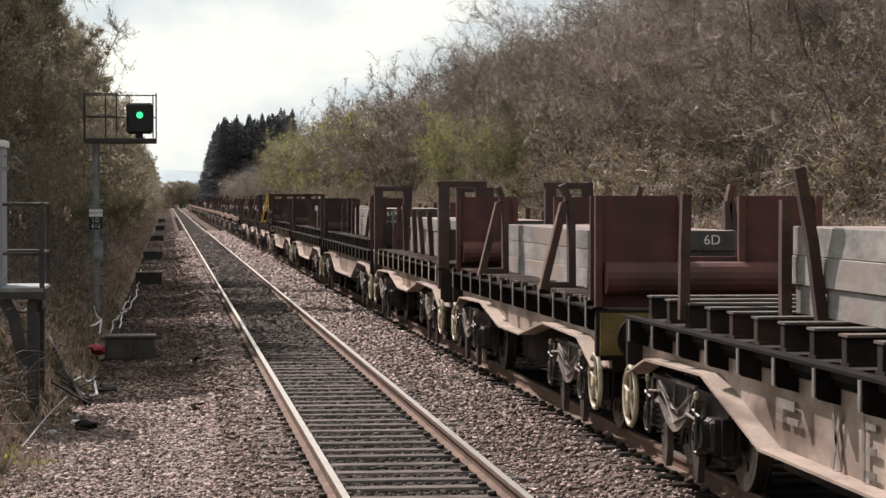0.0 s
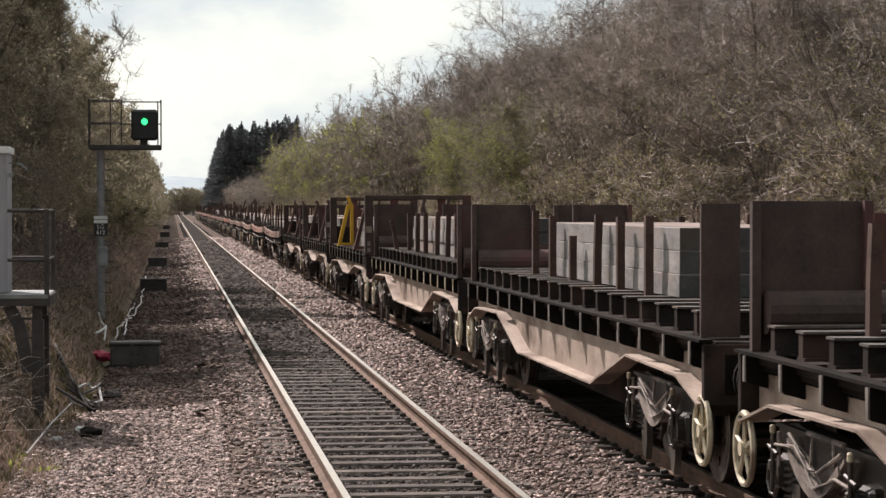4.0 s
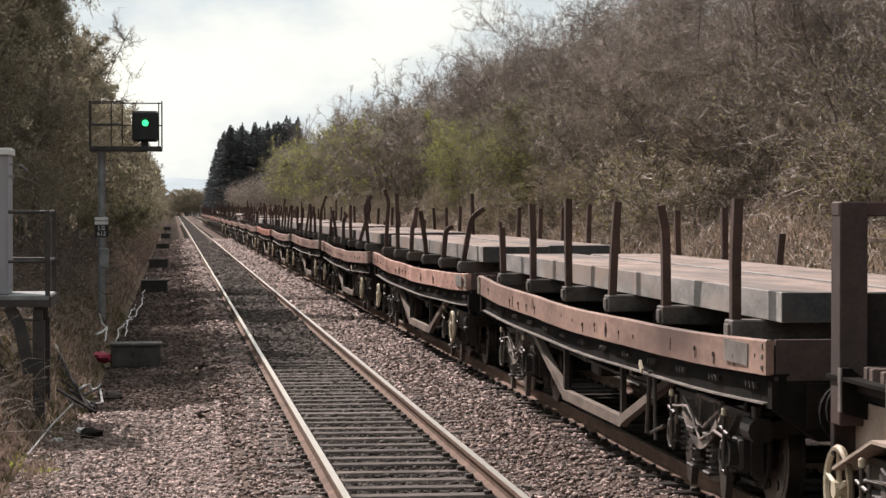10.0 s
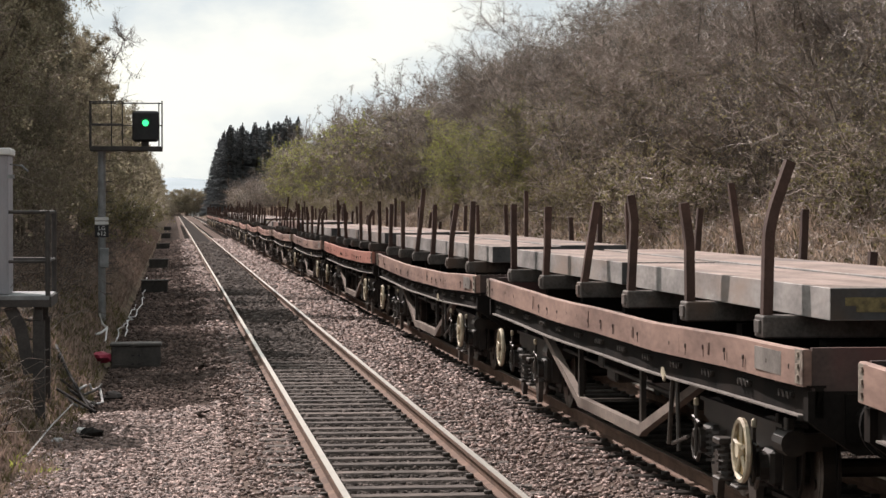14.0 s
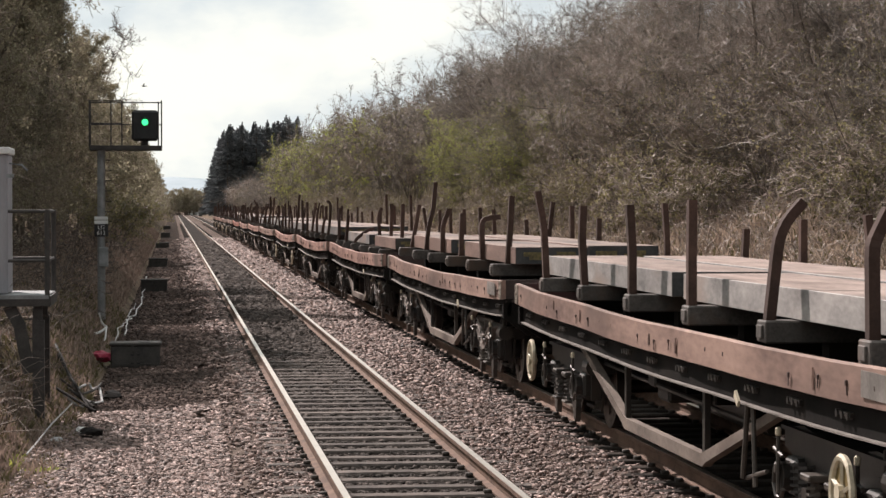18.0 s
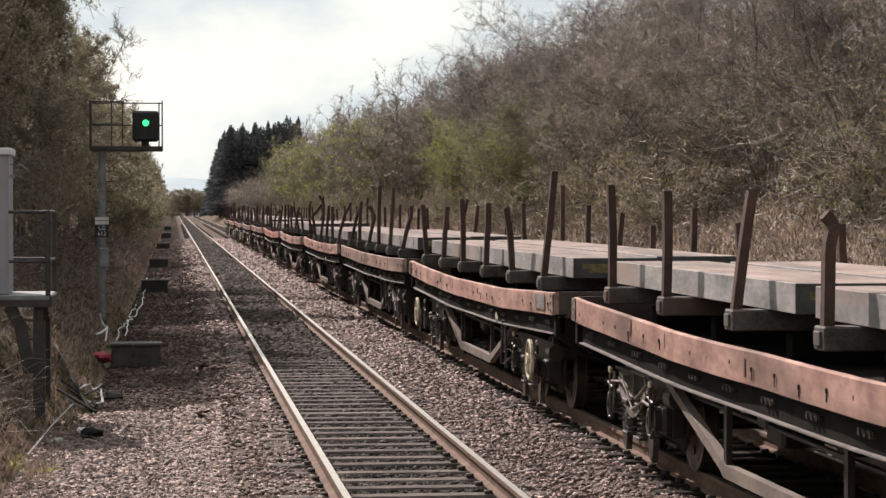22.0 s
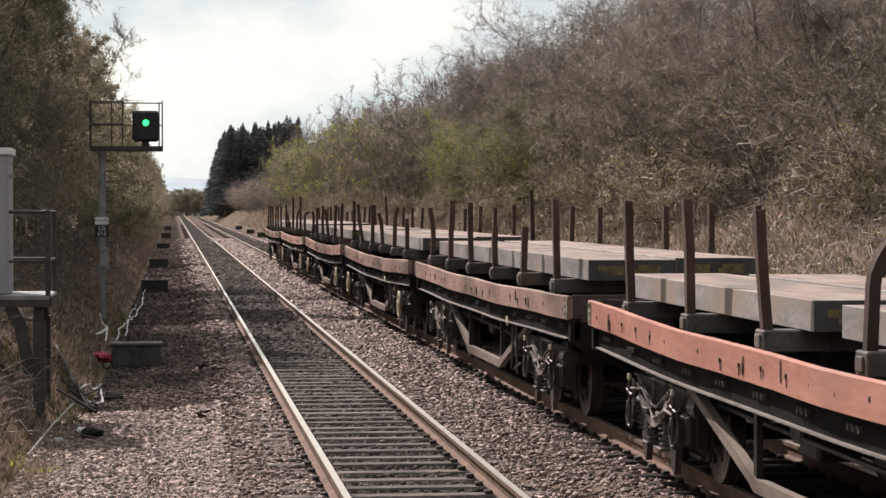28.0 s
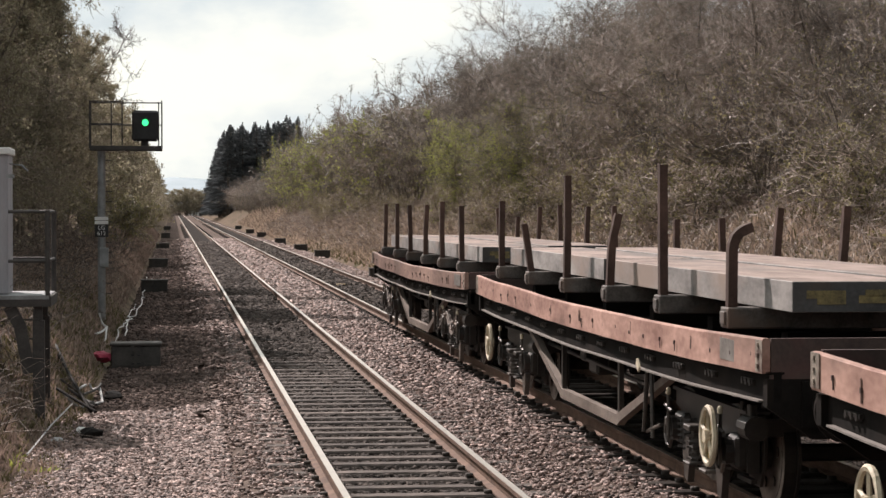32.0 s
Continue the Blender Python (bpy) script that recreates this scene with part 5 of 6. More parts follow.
bolster_wagon(11, "tan", "grey", False, 0.06, 0.03, (-7.5, 0.24, 0.3, 7.44), True, "oooooo",
              ((0.09, 0.37, 0.18, 0.68, 0.18, 0.86), (0.08, 1.24), (0.02, 1.29), (0.09, 0.43, 0.15, 0.62, 0.01, 0.86), (0.03, 0.91), (0.13, 0.57, 0.26, 0.97)),
              ((-0.04, 0.9), (0.02, 0.86), (0, 0.91), (0.09, 0.87), (0.18, 1.03), (0, 0.65)))
bolster_wagon(12, "pink", "grey", False, 0.07, -0.04, (-7.1, 0.05, 0.4, 7.55), True, "oooooo",
              ((0.02, 0.19, 0.15, 0.67, 0.34, 1.03), (0, 0.91), (0.08, 0.95), (0.08, 0.56, 0.1, 1, -0.04, 1.25), (-0.04, 0.39, -0.11, 0.63, 0.03, 0.74, 0.2, 0.99), (-0.04, 0.64, -0.05, 0.87, 0.01, 1.1)),
              ((-0.04, 0.88), (0.02, 0.87), (0, 0.89), (0, 0.99), (-0.04, 1), (0, 0.91)))
bolster_wagon(13, "pink", "grey", False, 0.09, 0.05, (-7.4, 0.3, 0.3, 7.5), False, "oooooo",
              ((-0.05, 0.5, -0.08, 0.6, -0.23, 0.58), (-0.1, 0.47, -0.19, 0.81), (0.09, 0.69, 0.16, 0.81), (-0.02, 0.9), (0, 0.93), (0.02, 0.92)),
              ((-0.04, 0.84), (0.02, 1.16), (-0.02, 0.88), (0.04, 0.87), (0, 0.9), (-0.04, 0.86)))
bolster_wagon(14, "salmon", "grey", False, 0.1, -0.08, (-7.6, 0.8, 0.8, 7.7), True, "oooooo",
              ((0.1, 1.01), (0.11, 0.58, 0.17, 0.56), (0.03, 0.51, 0.13, 0.7, 0.31, 0.84), (-0.07, 0.92), (-0.04, 1.01), (-0.03, 1)),
              ((-0.04, 0.86), (0.02, 0.66), (-0.03, 0.67), (-0.2, 0.92), (0.07, 1.44), (0.26, 0.9)))
bolster_wagon(15, "tan", "grey", False, 0.06, 0.01, (-7.47, 0.18, 0.3, 7.4), True, "oooooo",
              ((-0.02, 0.71, -0.02, 0.94), (0.02, 0.6), (0, 0.59), (-0.02, 0.92), (0.02, 0.96), (0.01, 0.46, -0.05, 0.84)),
              ((-0.04, 0.87), (0.02, 0.9), (-0.02, 0.86), (0, 0.83), (0.01, 0.84), (0.01, 0.87)))
bolster_wagon(16, "tan", "grey", True, 0.09, 0.03, (-7.4, 0.17, 0.2, 7.6), True, "oooooo",
              ((-0.01, 0.61), (0.02, 0.67, 0.07, 0.83), (-0.03, 0.48, -0.09, 0.71), (0.01, 0.89), (-0.07, 0.4, -0.12, 0.9), (-0.01, 0.99)),
              ((-0.04, 1.16), (0.02, 0.88), (0, 0.82), (0.03, 0.85), (0.01, 0.8), (0.04, 0.84)))
bolster_wagon(17, "pink", "grey", True, 0.105, 0.01, (-7.36, 0.56, 0.45, 7.5), True, "oooooo",
              ((0.02, 0.94), (0.03, 0.9), (-0.03, 0.32, -0.1, 0.8), (0.01, 0.88), (-0.01, 0.84), (0.05, 0.52, -0.01, 0.71)),
              ((-0.04, 0.66), (0.02, 0.84), (0, 0.84), (0.01, 0.85), (-0.01, 0.81), (-0.06, 1.2)))
bolster_wagon(18, "pink", "grey", True, 0.08, 0.04, (-7.58, 0.18, 0.3, 7.2), True, "oooooo",
              ((0, 0.53, 0.05, 0.62, 0.17, 0.66), (0, 1.21), (0.02, 0.45, 0.09, 0.75), (0.01, 1.18), (-0.05, 0.37, -0.1, 0.61), (0, 0.9)),
              ((-0.04, 0.9), (0.02, 0.86), (0.06, 0.83), (0.05, 0.81), (-0.01, 0.68), (-0.01, 0.65)))
bolster_wagon(19, "tan", "grey", False, 0.08, 0, (-7.4, 0.3, 0.3, 7.5), True, "oooooo",
              ((-0.01, 0.88), (0, 0.95), (0.03, 0.9), (-0.02, 0.9), (0, 0.93), (0.02, 0.92)),
              ((-0.04, 0.88), (0.02, 0.87), (-0.02, 0.9), (0.04, 0.86), (0, 0.66), (-0.04, 0.84)))


# ---- trees and undergrowth ----
def prisms(a, b, ra, rb, sides=3):
    """Verts and faces of many tapered three-sided sticks."""
    n = len(a)
    way = b - a
    way = way / np.maximum(np.linalg.norm(way, axis=1, keepdims=True), 1e-6)
    ref = np.where(np.abs(way[:, 2:3]) > 0.9, np.array([[1.0, 0, 0]]), np.array([[0, 0, 1.0]]))
    u = np.cross(way, ref)
    u /= np.linalg.norm(u, axis=1, keepdims=True)
    v = np.cross(way, u)
    ring = []
    for k in range(sides):
        c, s = math.cos(k * 2 * math.pi / sides), math.sin(k * 2 * math.pi / sides)
        ring.append(u * c + v * s)
    ring = np.stack(ring, 1)
    lo, hi = a[:, None] + ring * ra[:, None, None], b[:, None] + ring * rb[:, None, None]
    verts = np.concatenate([lo, hi], 1).reshape(-1, 3)
    q = np.array([(k, (k + 1) % sides, sides + (k + 1) % sides, sides + k) for k in range(sides)])
    faces = (np.arange(n)[:, None, None] * 2 * sides + q[None]).reshape(-1, 4)
    return verts, faces


def spikes(a, b, ra):
    """Many thin sticks that run out to a point, as triangles."""
    n = len(a)
    way = b - a
    way = way / np.maximum(np.linalg.norm(way, axis=1, keepdims=True), 1e-6)
    ref = np.where(np.abs(way[:, 2:3]) > 0.9, np.array([[1.0, 0, 0]]), np.array([[0, 0, 1.0]]))
    u = np.cross(way, ref)
    u /= np.linalg.norm(u, axis=1, keepdims=True)
    v = np.cross(way, u)
    ring = np.stack([u * math.cos(k * 2.0944) + v * math.sin(k * 2.0944) for k in range(3)], 1)
    verts = np.concatenate([a[:, None] + ring * ra[:, None, None], b[:, None]], 1).reshape(-1, 3)
    q = np.array([(0, 1, 3), (1, 2, 3), (2, 0, 3)])
    return verts, (np.arange(n)[:, None, None] * 4 + q[None]).reshape(-1, 3)


def leaf_quads(p, size, rng):
    n = len(p)
    u = rng.normal(0, 1, (n, 3))
    u /= np.linalg.norm(u, axis=1, keepdims=True)
    v = np.cross(u, rng.normal(0, 1, (n, 3)))
    v /= np.linalg.norm(v, axis=1, keepdims=True)
    s = size * rng.uniform(0.6, 1.4, (n, 1))
    fold = np.cross(u, v) * s * 0.25
    verts = np.stack([p - u * s, p + v * s * 0.55 + fold, p + u * s, p - v * s * 0.55 + fold], 1).reshape(-1, 3)
    return verts, np.arange(4 * n).reshape(-1, 4)


def unit(v):
    return v / np.linalg.norm(v, axis=-1, keepdims=True)


def grow(rng, height, spread, stems, limbs, branches, twigs, sprigs, twig_r, droop=0.0, cone=0.35):
    """Sticks of a bushy bare tree: thick ones, fine ones and points, and the tips where buds sit."""
    thick, points, tips = [], [], []
    limb_lines = []
    for s in range(stems):
        ang = s * 6.283 / stems + rng.uniform(-0.5, 0.5)
        lean = rng.uniform(0.05, 0.45) * spread / height * 1.6
        p = np.array([math.cos(ang), math.sin(ang), 0]) * rng.uniform(0.05, 0.35)
        d = unit(np.array([math.cos(ang) * lean, math.sin(ang) * lean, 1.0]))
        length, r = height * rng.uniform(0.52, 0.80), 0.03 + 0.009 * height * rng.uniform(0.6, 1.1) / stems ** 0.4
        n = 7
        line = []
        for k in range(n):
            d = unit(d + rng.normal(0, 0.13, 3) + np.array([0, 0, 0.04]))
            q = p + d * length / n
            r2 = max(r * 0.80, 0.012)
            thick.append((p, q, r, r2))
            line.append((p, q, d, r2))
            p, r = q, r2
        for i in range(limbs):
            t = rng.uniform(0.10, 1.0) ** 0.8
            k = min(int(t * n), n - 1)
            a, b, d0, r0 = line[k]
            p1 = a + (b - a) * rng.uniform(0, 1)
            out = rng.normal(0, 1, 3)
            out[2] = out[2] * 0.30 + 0.02
            d1 = unit(unit(out) * 1.0 + d0 * 0.30)
            len1 = spread * rng.uniform(0.5, 1.0) * (1.1 - cone * t)
            r1 = r0 * rng.uniform(0.4, 0.65)
            m = 5
            for j in range(m):
                d1 = unit(d1 + rng.normal(0, 0.22, 3) + np.array([0, 0, 0.09 - droop]))
                q1 = p1 + d1 * len1 / m
                r3 = max(r1 * 0.74, 0.008)
                thick.append((p1, q1, r1, r3))
                limb_lines.append((p1, q1, d1, len1))
                p1, r1 = q1, r3
    A = np.array([x[0] for x in limb_lines])
    Bq = np.array([x[1] for x in limb_lines])
    D = np.array([x[2] for x in limb_lines])
    Ln = np.array([x[3] for x in limb_lines])
    fine_a, fine_b, fine_ra, fine_rb = [], [], [], []
    def off(A, Bq, D, Ln, count, ratio, r, segs, wild):
        idx = rng.integers(0, len(A), count)
        p = A[idx] + (Bq[idx] - A[idx]) * rng.uniform(0, 1, (count, 1))
        d = unit(D[idx] * 0.7 + unit(rng.normal(0, 1, (count, 3)) * np.array([1, 1, 0.8])) * wild)
        ln = Ln[idx] * ratio * rng.uniform(0.5, 1.3, count)
        rr = np.full(count, r) * rng.uniform(0.7, 1.3, count)
        out = []
        for k in range(segs):
            d = unit(d + rng.normal(0, 0.25, (count, 3)) + np.array([0, 0, 0.08 - droop]))
            q = p + d * (ln / segs)[:, None]
            r2 = rr * 0.7
            fine_a.append(p), fine_b.append(q), fine_ra.append(rr), fine_rb.append(r2)
            out.append((p, q, d, ln))
            p, rr = q, r2
        return [np.concatenate([o[i] for o in out]) for i in range(4)]
    lv = off(A, Bq, D, Ln, branches, 0.55, twig_r * 2.0, 3, 0.9)
    lv2 = off(*lv, twigs, 0.55, twig_r * 1.2, 2, 1.0)
    idx = rng.integers(0, len(lv2[0]), sprigs)
    p = lv2[0][idx] + (lv2[1][idx] - lv2[0][idx]) * rng.uniform(0, 1, (sprigs, 1))
    d = unit(lv2[2][idx] * 0.6 + rng.normal(0, 0.6, (sprigs, 3)) + np.array([0, 0, 0.12 - droop]))
    q = p + d * (lv2[3][idx] * rng.uniform(0.3, 0.8, sprigs) + 0.06)[:, None]
    T = [np.array([x[i] for x in thick]) for i in range(4)]
    return T, [np.concatenate(x) for x in (fine_a, fine_b, fine_ra, fine_rb)], (p, q, np.full(sprigs, twig_r))


def bare_tree(name, seed, height, spread, stems, limbs, counts, twig_r, leaves, leaf_size, leaf_mat, label, group, twig_mat=None, droop=0.0, low_leaves=False, cone=0.35):
    rng = np.random.default_rng(seed)
    T, F, S = grow(rng, height, spread, stems, limbs, *counts, twig_r, droop, cone)
    tree = thing(name, (0, 0, 0), label, "tree", group)
    tv, tf = prisms(*T, sides=5)
    part("trunk", raw_mesh("trunk", tv, tf, M_BARK), None, tree)
    fv, ff = prisms(*F)
    sv, sf = spikes(*S)
    tri = np.concatenate([ff[:, [0, 1, 2]], ff[:, [0, 2, 3]], sf + len(fv)])
    part("crown", raw_mesh("crown", np.concatenate([fv, sv]), tri, twig_mat or M_TWIG), None, tree, "tangle of bare twigs")
    if leaves:
        base = np.concatenate([S[0], S[1], F[1]])
        if low_leaves:
            base = base[base[:, 2] < height * rng.uniform(0.5, 0.95, len(base))]
        p = base[rng.integers(0, len(base), leaves)] + rng.normal(0, 0.05, (leaves, 3))
        lv, lf = leaf_quads(p, leaf_size, rng)
        part("foliage", raw_mesh("foliage", lv, lf, leaf_mat), None, tree)
    return tree


def low_crowns(y):
    """The wood stands lower along part of the cutting."""
    return float(np.interp(y, (84, 98, 118, 165, 190, 205), (1.0, 0.98, 0.95, 0.92, 0.95, 1.0)))


def plant(templates, spots, rng_, scale=(0.9, 1.12)):
    used = set()
    for x, y, pick in spots:
        src = templates[pick % len(templates)]
        k = rng_.uniform(*scale) * (low_crowns(y) if x > 0 else 1.0)
        m = pose(x, y, bank_height(x, y) - 0.12, 0, 0, rng_.uniform(0, 360))
        if pick % len(templates) not in used:
            used.add(pick % len(templates))
            src.matrix_basis = m
            ob = src
        else:
            ob = copy_thing(src, m)
        ob.scale = (k, k, k * rng_.uniform(0.95, 1.08))


rnd = random.Random(21)
WOOD = "bare trees along the cutting"
full = (280, 1100, 9500)
near_bare = [bare_tree("bare_tree", 31 + k, h, s, st, 9, full, 0.0048, 2200 if k == 2 else 1600, 0.017, M_SCRUB if k == 2 else M_BUD, lb, WOOD) for k, (h, s, st, lb) in enumerate((
    (8.4, 3.0, 4, "bare grey-brown tree with dense fine twigs"), (8.8, 3.3, 3, "tall bare tree with arching grey branches"), (7.8, 3.2, 5, "many-stemmed bare tree on the bank")))]
near_green = [bare_tree("budding_tree", 41, 7.0, 3.0, 4, 9, full, 0.0055, 11000, 0.038, M_LEAF, "budding tree with fresh yellow-green leaves", WOOD)]
shrubs = [bare_tree("shrub", 51 + k, 4.6, 2.4, 6, 7, (240, 760, 4400), 0.006, 2200, 0.030, M_SCRUB, "low bare shrub tangled with brambles", "shrubs at the foot of the wood", None, 0.04) for k in range(2)]
scrub = [bare_tree("bramble_bush", 55 + k, 1.9, 1.5, 6, 6, (150, 420, 1500), 0.006, 2600, 0.032, M_SCRUB, "low olive-brown bramble bush on the grassy bank", "bramble bushes on the bank", M_CANE, 0.10) for k in range(2)]
far_counts = (100, 330, 2200)
far_bare = [bare_tree("bare_tree", 61 + k, h, 3.3, 4, 8, far_counts, 0.010, 700, 0.05, M_SCRUB if k else M_BUD, "bare brown tree in the distant wood", WOOD) for k, h in enumerate((8.2, 7.6))]
far_green = [bare_tree("budding_tree", 71, 7.4, 3.2, 4, 8, far_counts, 0.010, 2400, 0.075, M_LEAF, "budding tree with a yellow-green haze of leaves", WOOD)]
spots_near, spots_green, spots_far, spots_fgreen, spots_shrub, spots_scrub = [], [], [], [], [], []


def row(x, y0, y1, step, out, jitter=0.8):
    y = y0
    while y < y1:
        out.append((x + rnd.uniform(-jitter, jitter), y + rnd.uniform(-0.3, 0.3) * step, rnd.randrange(6)))
        y += step


row(13.2, 37, 100, 4.2, spots_shrub, 0.5)
row(12.2, 34, 230, 5.5, spots_scrub, 0.8)
row(14.6, 40, 118, 4.3, spots_near)
row(17.2, 47, 125, 4.8, spots_near)
row(16.0, 82, 128, 3.6, spots_near)
row(22.0, 88, 150, 5.0, spots_near)
row(20.4, 56, 135, 5.0, spots_near)
spots_near += [(17.4, 98, 0), (17.8, 106, 1), (16.8, 92, 2), (18.4, 113, 0)]
row(13.0, 112, 250, 4.8, spots_far, 0.5)
row(14.6, 118, 262, 5.0, spots_far)
row(18.0, 128, 275, 6.5, spots_far)
row(23.5, 80, 280, 9.0, spots_far, 1.5)
spots_low = []
row(10.5, 450, 690, 12.0, spots_low, 0.5)
row(-5.0, 430, 690, 14.0, spots_low, 0.5)
row(11.8, 255, 440, 7.0, spots_low, 0.5)
row(14.0, 262, 450, 8.0, spots_low, 0.8)
spots_green += [(12.4, 84, 0), (12.7, 90, 0), (12.4, 96, 0), (12.8, 103, 0), (12.2, 79, 0)]
spots_fgreen += [(12.2, 150, 0), (12.4, 168, 0), (12.2, 182, 0), (12.0, 196, 0), (12.4, 210, 0), (12.2, 220, 0), (12.0, 228, 0), (12.3, 132, 0), (12.0, 240, 0)]
plant(near_bare, spots_near, rnd)
plant(near_green, spots_green, rnd, (0.58, 0.74))
plant(shrubs, spots_shrub, rnd, (0.8, 1.1))
plant(scrub, spots_scrub, rnd, (0.75, 1.15))
plant(far_bare, spots_far, rnd, (0.92, 1.12))
plant(far_green, spots_fgreen, rnd, (0.9, 1.1))
for x, y, k in spots_low:
    low = copy_thing(far_bare[k % 2], pose(x, y, bank_height(x, y) - 0.1, 0, 0, rnd.uniform(0, 360)))
    low.scale = (0.85, 0.85, rnd.uniform(0.55, 0.75))

# the wood on the other side: darker, hung with ivy
left_near = [bare_tree("ivy_tree", 81 + k, 11.4, 3.0, 4, 15, (330, 1000, 5200), 0.0065, 24000, 0.035, M_IVY, "dark bushy tree hung with ivy", "trees on the shaded bank", M_TWIGDARK, 0.02, False, 0.85) for k in range(2)]
left_far = [bare_tree("ivy_tree", 91, 11.2, 3.2, 4, 11, far_counts, 0.011, 7000, 0.07, M_IVY, "dark tree in the shaded wood", "trees on the shaded bank", M_TWIGDARK, 0.02, False, 0.7)]
tall_bare = [bare_tree("bare_tree", 95, 17.0, 2.6, 2, 11, (160, 420, 1500), 0.010, 0, 0.03, M_BUD, "slender bare birch above the wood", "trees on the shaded bank")]
ln, lf = [], []
row(-5.7, 46.5, 120, 3.6, ln, 0.3)
# unseen tree added beside the view to shade the bank
ln += [(-6.7, 42.5, 1)]
row(-8.8, 66, 130, 7.0, ln, 0.8)
row(-4.7, 120, 330, 5.0, lf, 0.4)
row(-9.0, 130, 300, 14.0, lf, 1.0)
row(-4.2, 330, 640, 13.0, lf, 0.5)
# oversized trees added, mostly out of view, to throw shade on the path
tall = [(-9.0 - 0.5 * (k % 2), 54.2 + 3.8 * k, k) for k in range(10)]
plant(left_near, ln, rnd)
for x, y, k in tall:
    shade_tree = copy_thing(left_near[k % 2], pose(x, y, bank_height(x, y) - 0.12, 0, 0, rnd.uniform(0, 360)))
    shade_tree.scale = (1.7, 1.7, rnd.uniform(1.8, 2.0))
plant(left_far, lf, rnd, (0.95, 1.15))
birch = tall_bare[0]
birch.matrix_basis = pose(-6.7, 132, bank_height(-6.7, 132) - 0.12, 0, 0, 40)
birch.scale = (0.9, 0.9, 1.0)
second = copy_thing(birch, pose(-7.4, 143, bank_height(-7.4, 143) - 0.12, 0, 0, 130))
second.scale = (0.9, 0.9, 0.95)
left_bush = [bare_tree("bush", 97, 2.8, 1.5, 5, 6, (160, 480, 800), 0.009, 2600, 0.05, M_SCRUB, "low bush with yellowish leaves", "bushes on the shaded bank")]
plant(left_bush, [(-2.7, 118, 0), (-2.5, 134, 0), (-2.8, 160, 0), (-2.4, 190, 0), (-3.2, 96, 0)], rnd)

# conifer plantation
def conifer(seed, label):
    rng = np.random.default_rng(seed)
    h = 17.2
    tree = thing("conifer", (0, 0, 0), label, "tree", "conifer plantation")
    bm = B()
    rod(bm, (0, 0, 0), (0, 0, h), 0.22, 0.03, 7)
    part("trunk", bm, M_BARK, tree)
    pts, ends_ = [], []
    for k in range(34):
        z = 1.5 + (h - 1.8) * k / 33
        reach = (1 - (z / h) ** 1.35) * 4.0 + 0.04
        for j in range(8):
            a = rng.uniform(0, 6.283)
            pts.append((0, 0, z))
            ends_.append((math.cos(a) * reach * rng.uniform(0.7, 1.15), math.sin(a) * reach * rng.uniform(0.7, 1.15), z - reach * 0.18 + rng.uniform(-0.2, 0.3)))
    P, E = np.array(pts), np.array(ends_)
    v1, f1 = spikes(P, E, np.full(len(P), 0.04))
    n = 4200
    idx = rng.integers(0, len(P), n)
    slim = np.clip((h + 0.6 - P[idx][:, 2:]) / 4.5, 0.2, 1.0)
    at = P[idx] + (E[idx] - P[idx]) * np.sqrt(rng.uniform(0.02, 1, (n, 1)))
    way = (E[idx] - P[idx]) * 0.2 + rng.normal(0, 0.22, (n, 3)) * slim + np.array([0, 0, -0.16])
    v2, f2 = spikes(at, at + way, np.full(n, 0.11))
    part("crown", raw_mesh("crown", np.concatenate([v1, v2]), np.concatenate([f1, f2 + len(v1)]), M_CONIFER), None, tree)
    return tree


firs = [conifer(5, "conifer in a plantation, greyed by painted haze"), conifer(6, "conifer in a plantation, greyed by painted haze")]
for count, x0, step, low, high in ((9, 10.1, 6.5, 0.95, 1.03), (11, 11.6, 5.5, 0.98, 1.05), (10, 13.8, 6.0, 0.95, 1.04), (9, 16.0, 6.5, 0.92, 1.03), (9, 18.2, 6.5, 0.92, 1.02), (9, 20.4, 6.5, 0.91, 1.02), (9, 22.6, 6.5, 0.92, 1.02), (9, 25.0, 6.5, 0.92, 1.03)):
    fs = [(x0 + rnd.uniform(-0.6, 0.6), 452 + k * step + rnd.uniform(-2.0, 2.0), rnd.randrange(2)) for k in range(count)]
    for x, y, k in fs:
        m = pose(x, y, bank_height(x, y) - 0.12, 0, 0, rnd.uniform(0, 360))
        fir = firs[k]
        if fir.matrix_basis.translation.length < 0.01:
            fir.matrix_basis = m
        else:
            fir = copy_thing(fir, m)
        size = rnd.uniform(low, high)
        fir.scale = (size, size, size)
end_trees = []
for k in range(64):
    end_trees.append((-22 + (k % 32) * 1.5 + rnd.uniform(-0.7, 0.7), 700 + (k // 32) * 14 + rnd.uniform(0, 8), rnd.randrange(2)))
for x, y, k in end_trees:
    t_ob = copy_thing(left_far[0], pose(x, y, FLOOR, 0, 0, rnd.uniform(0, 360)))
    t_ob.scale = (1.3, 1.3, rnd.uniform(0.95, 1.3))


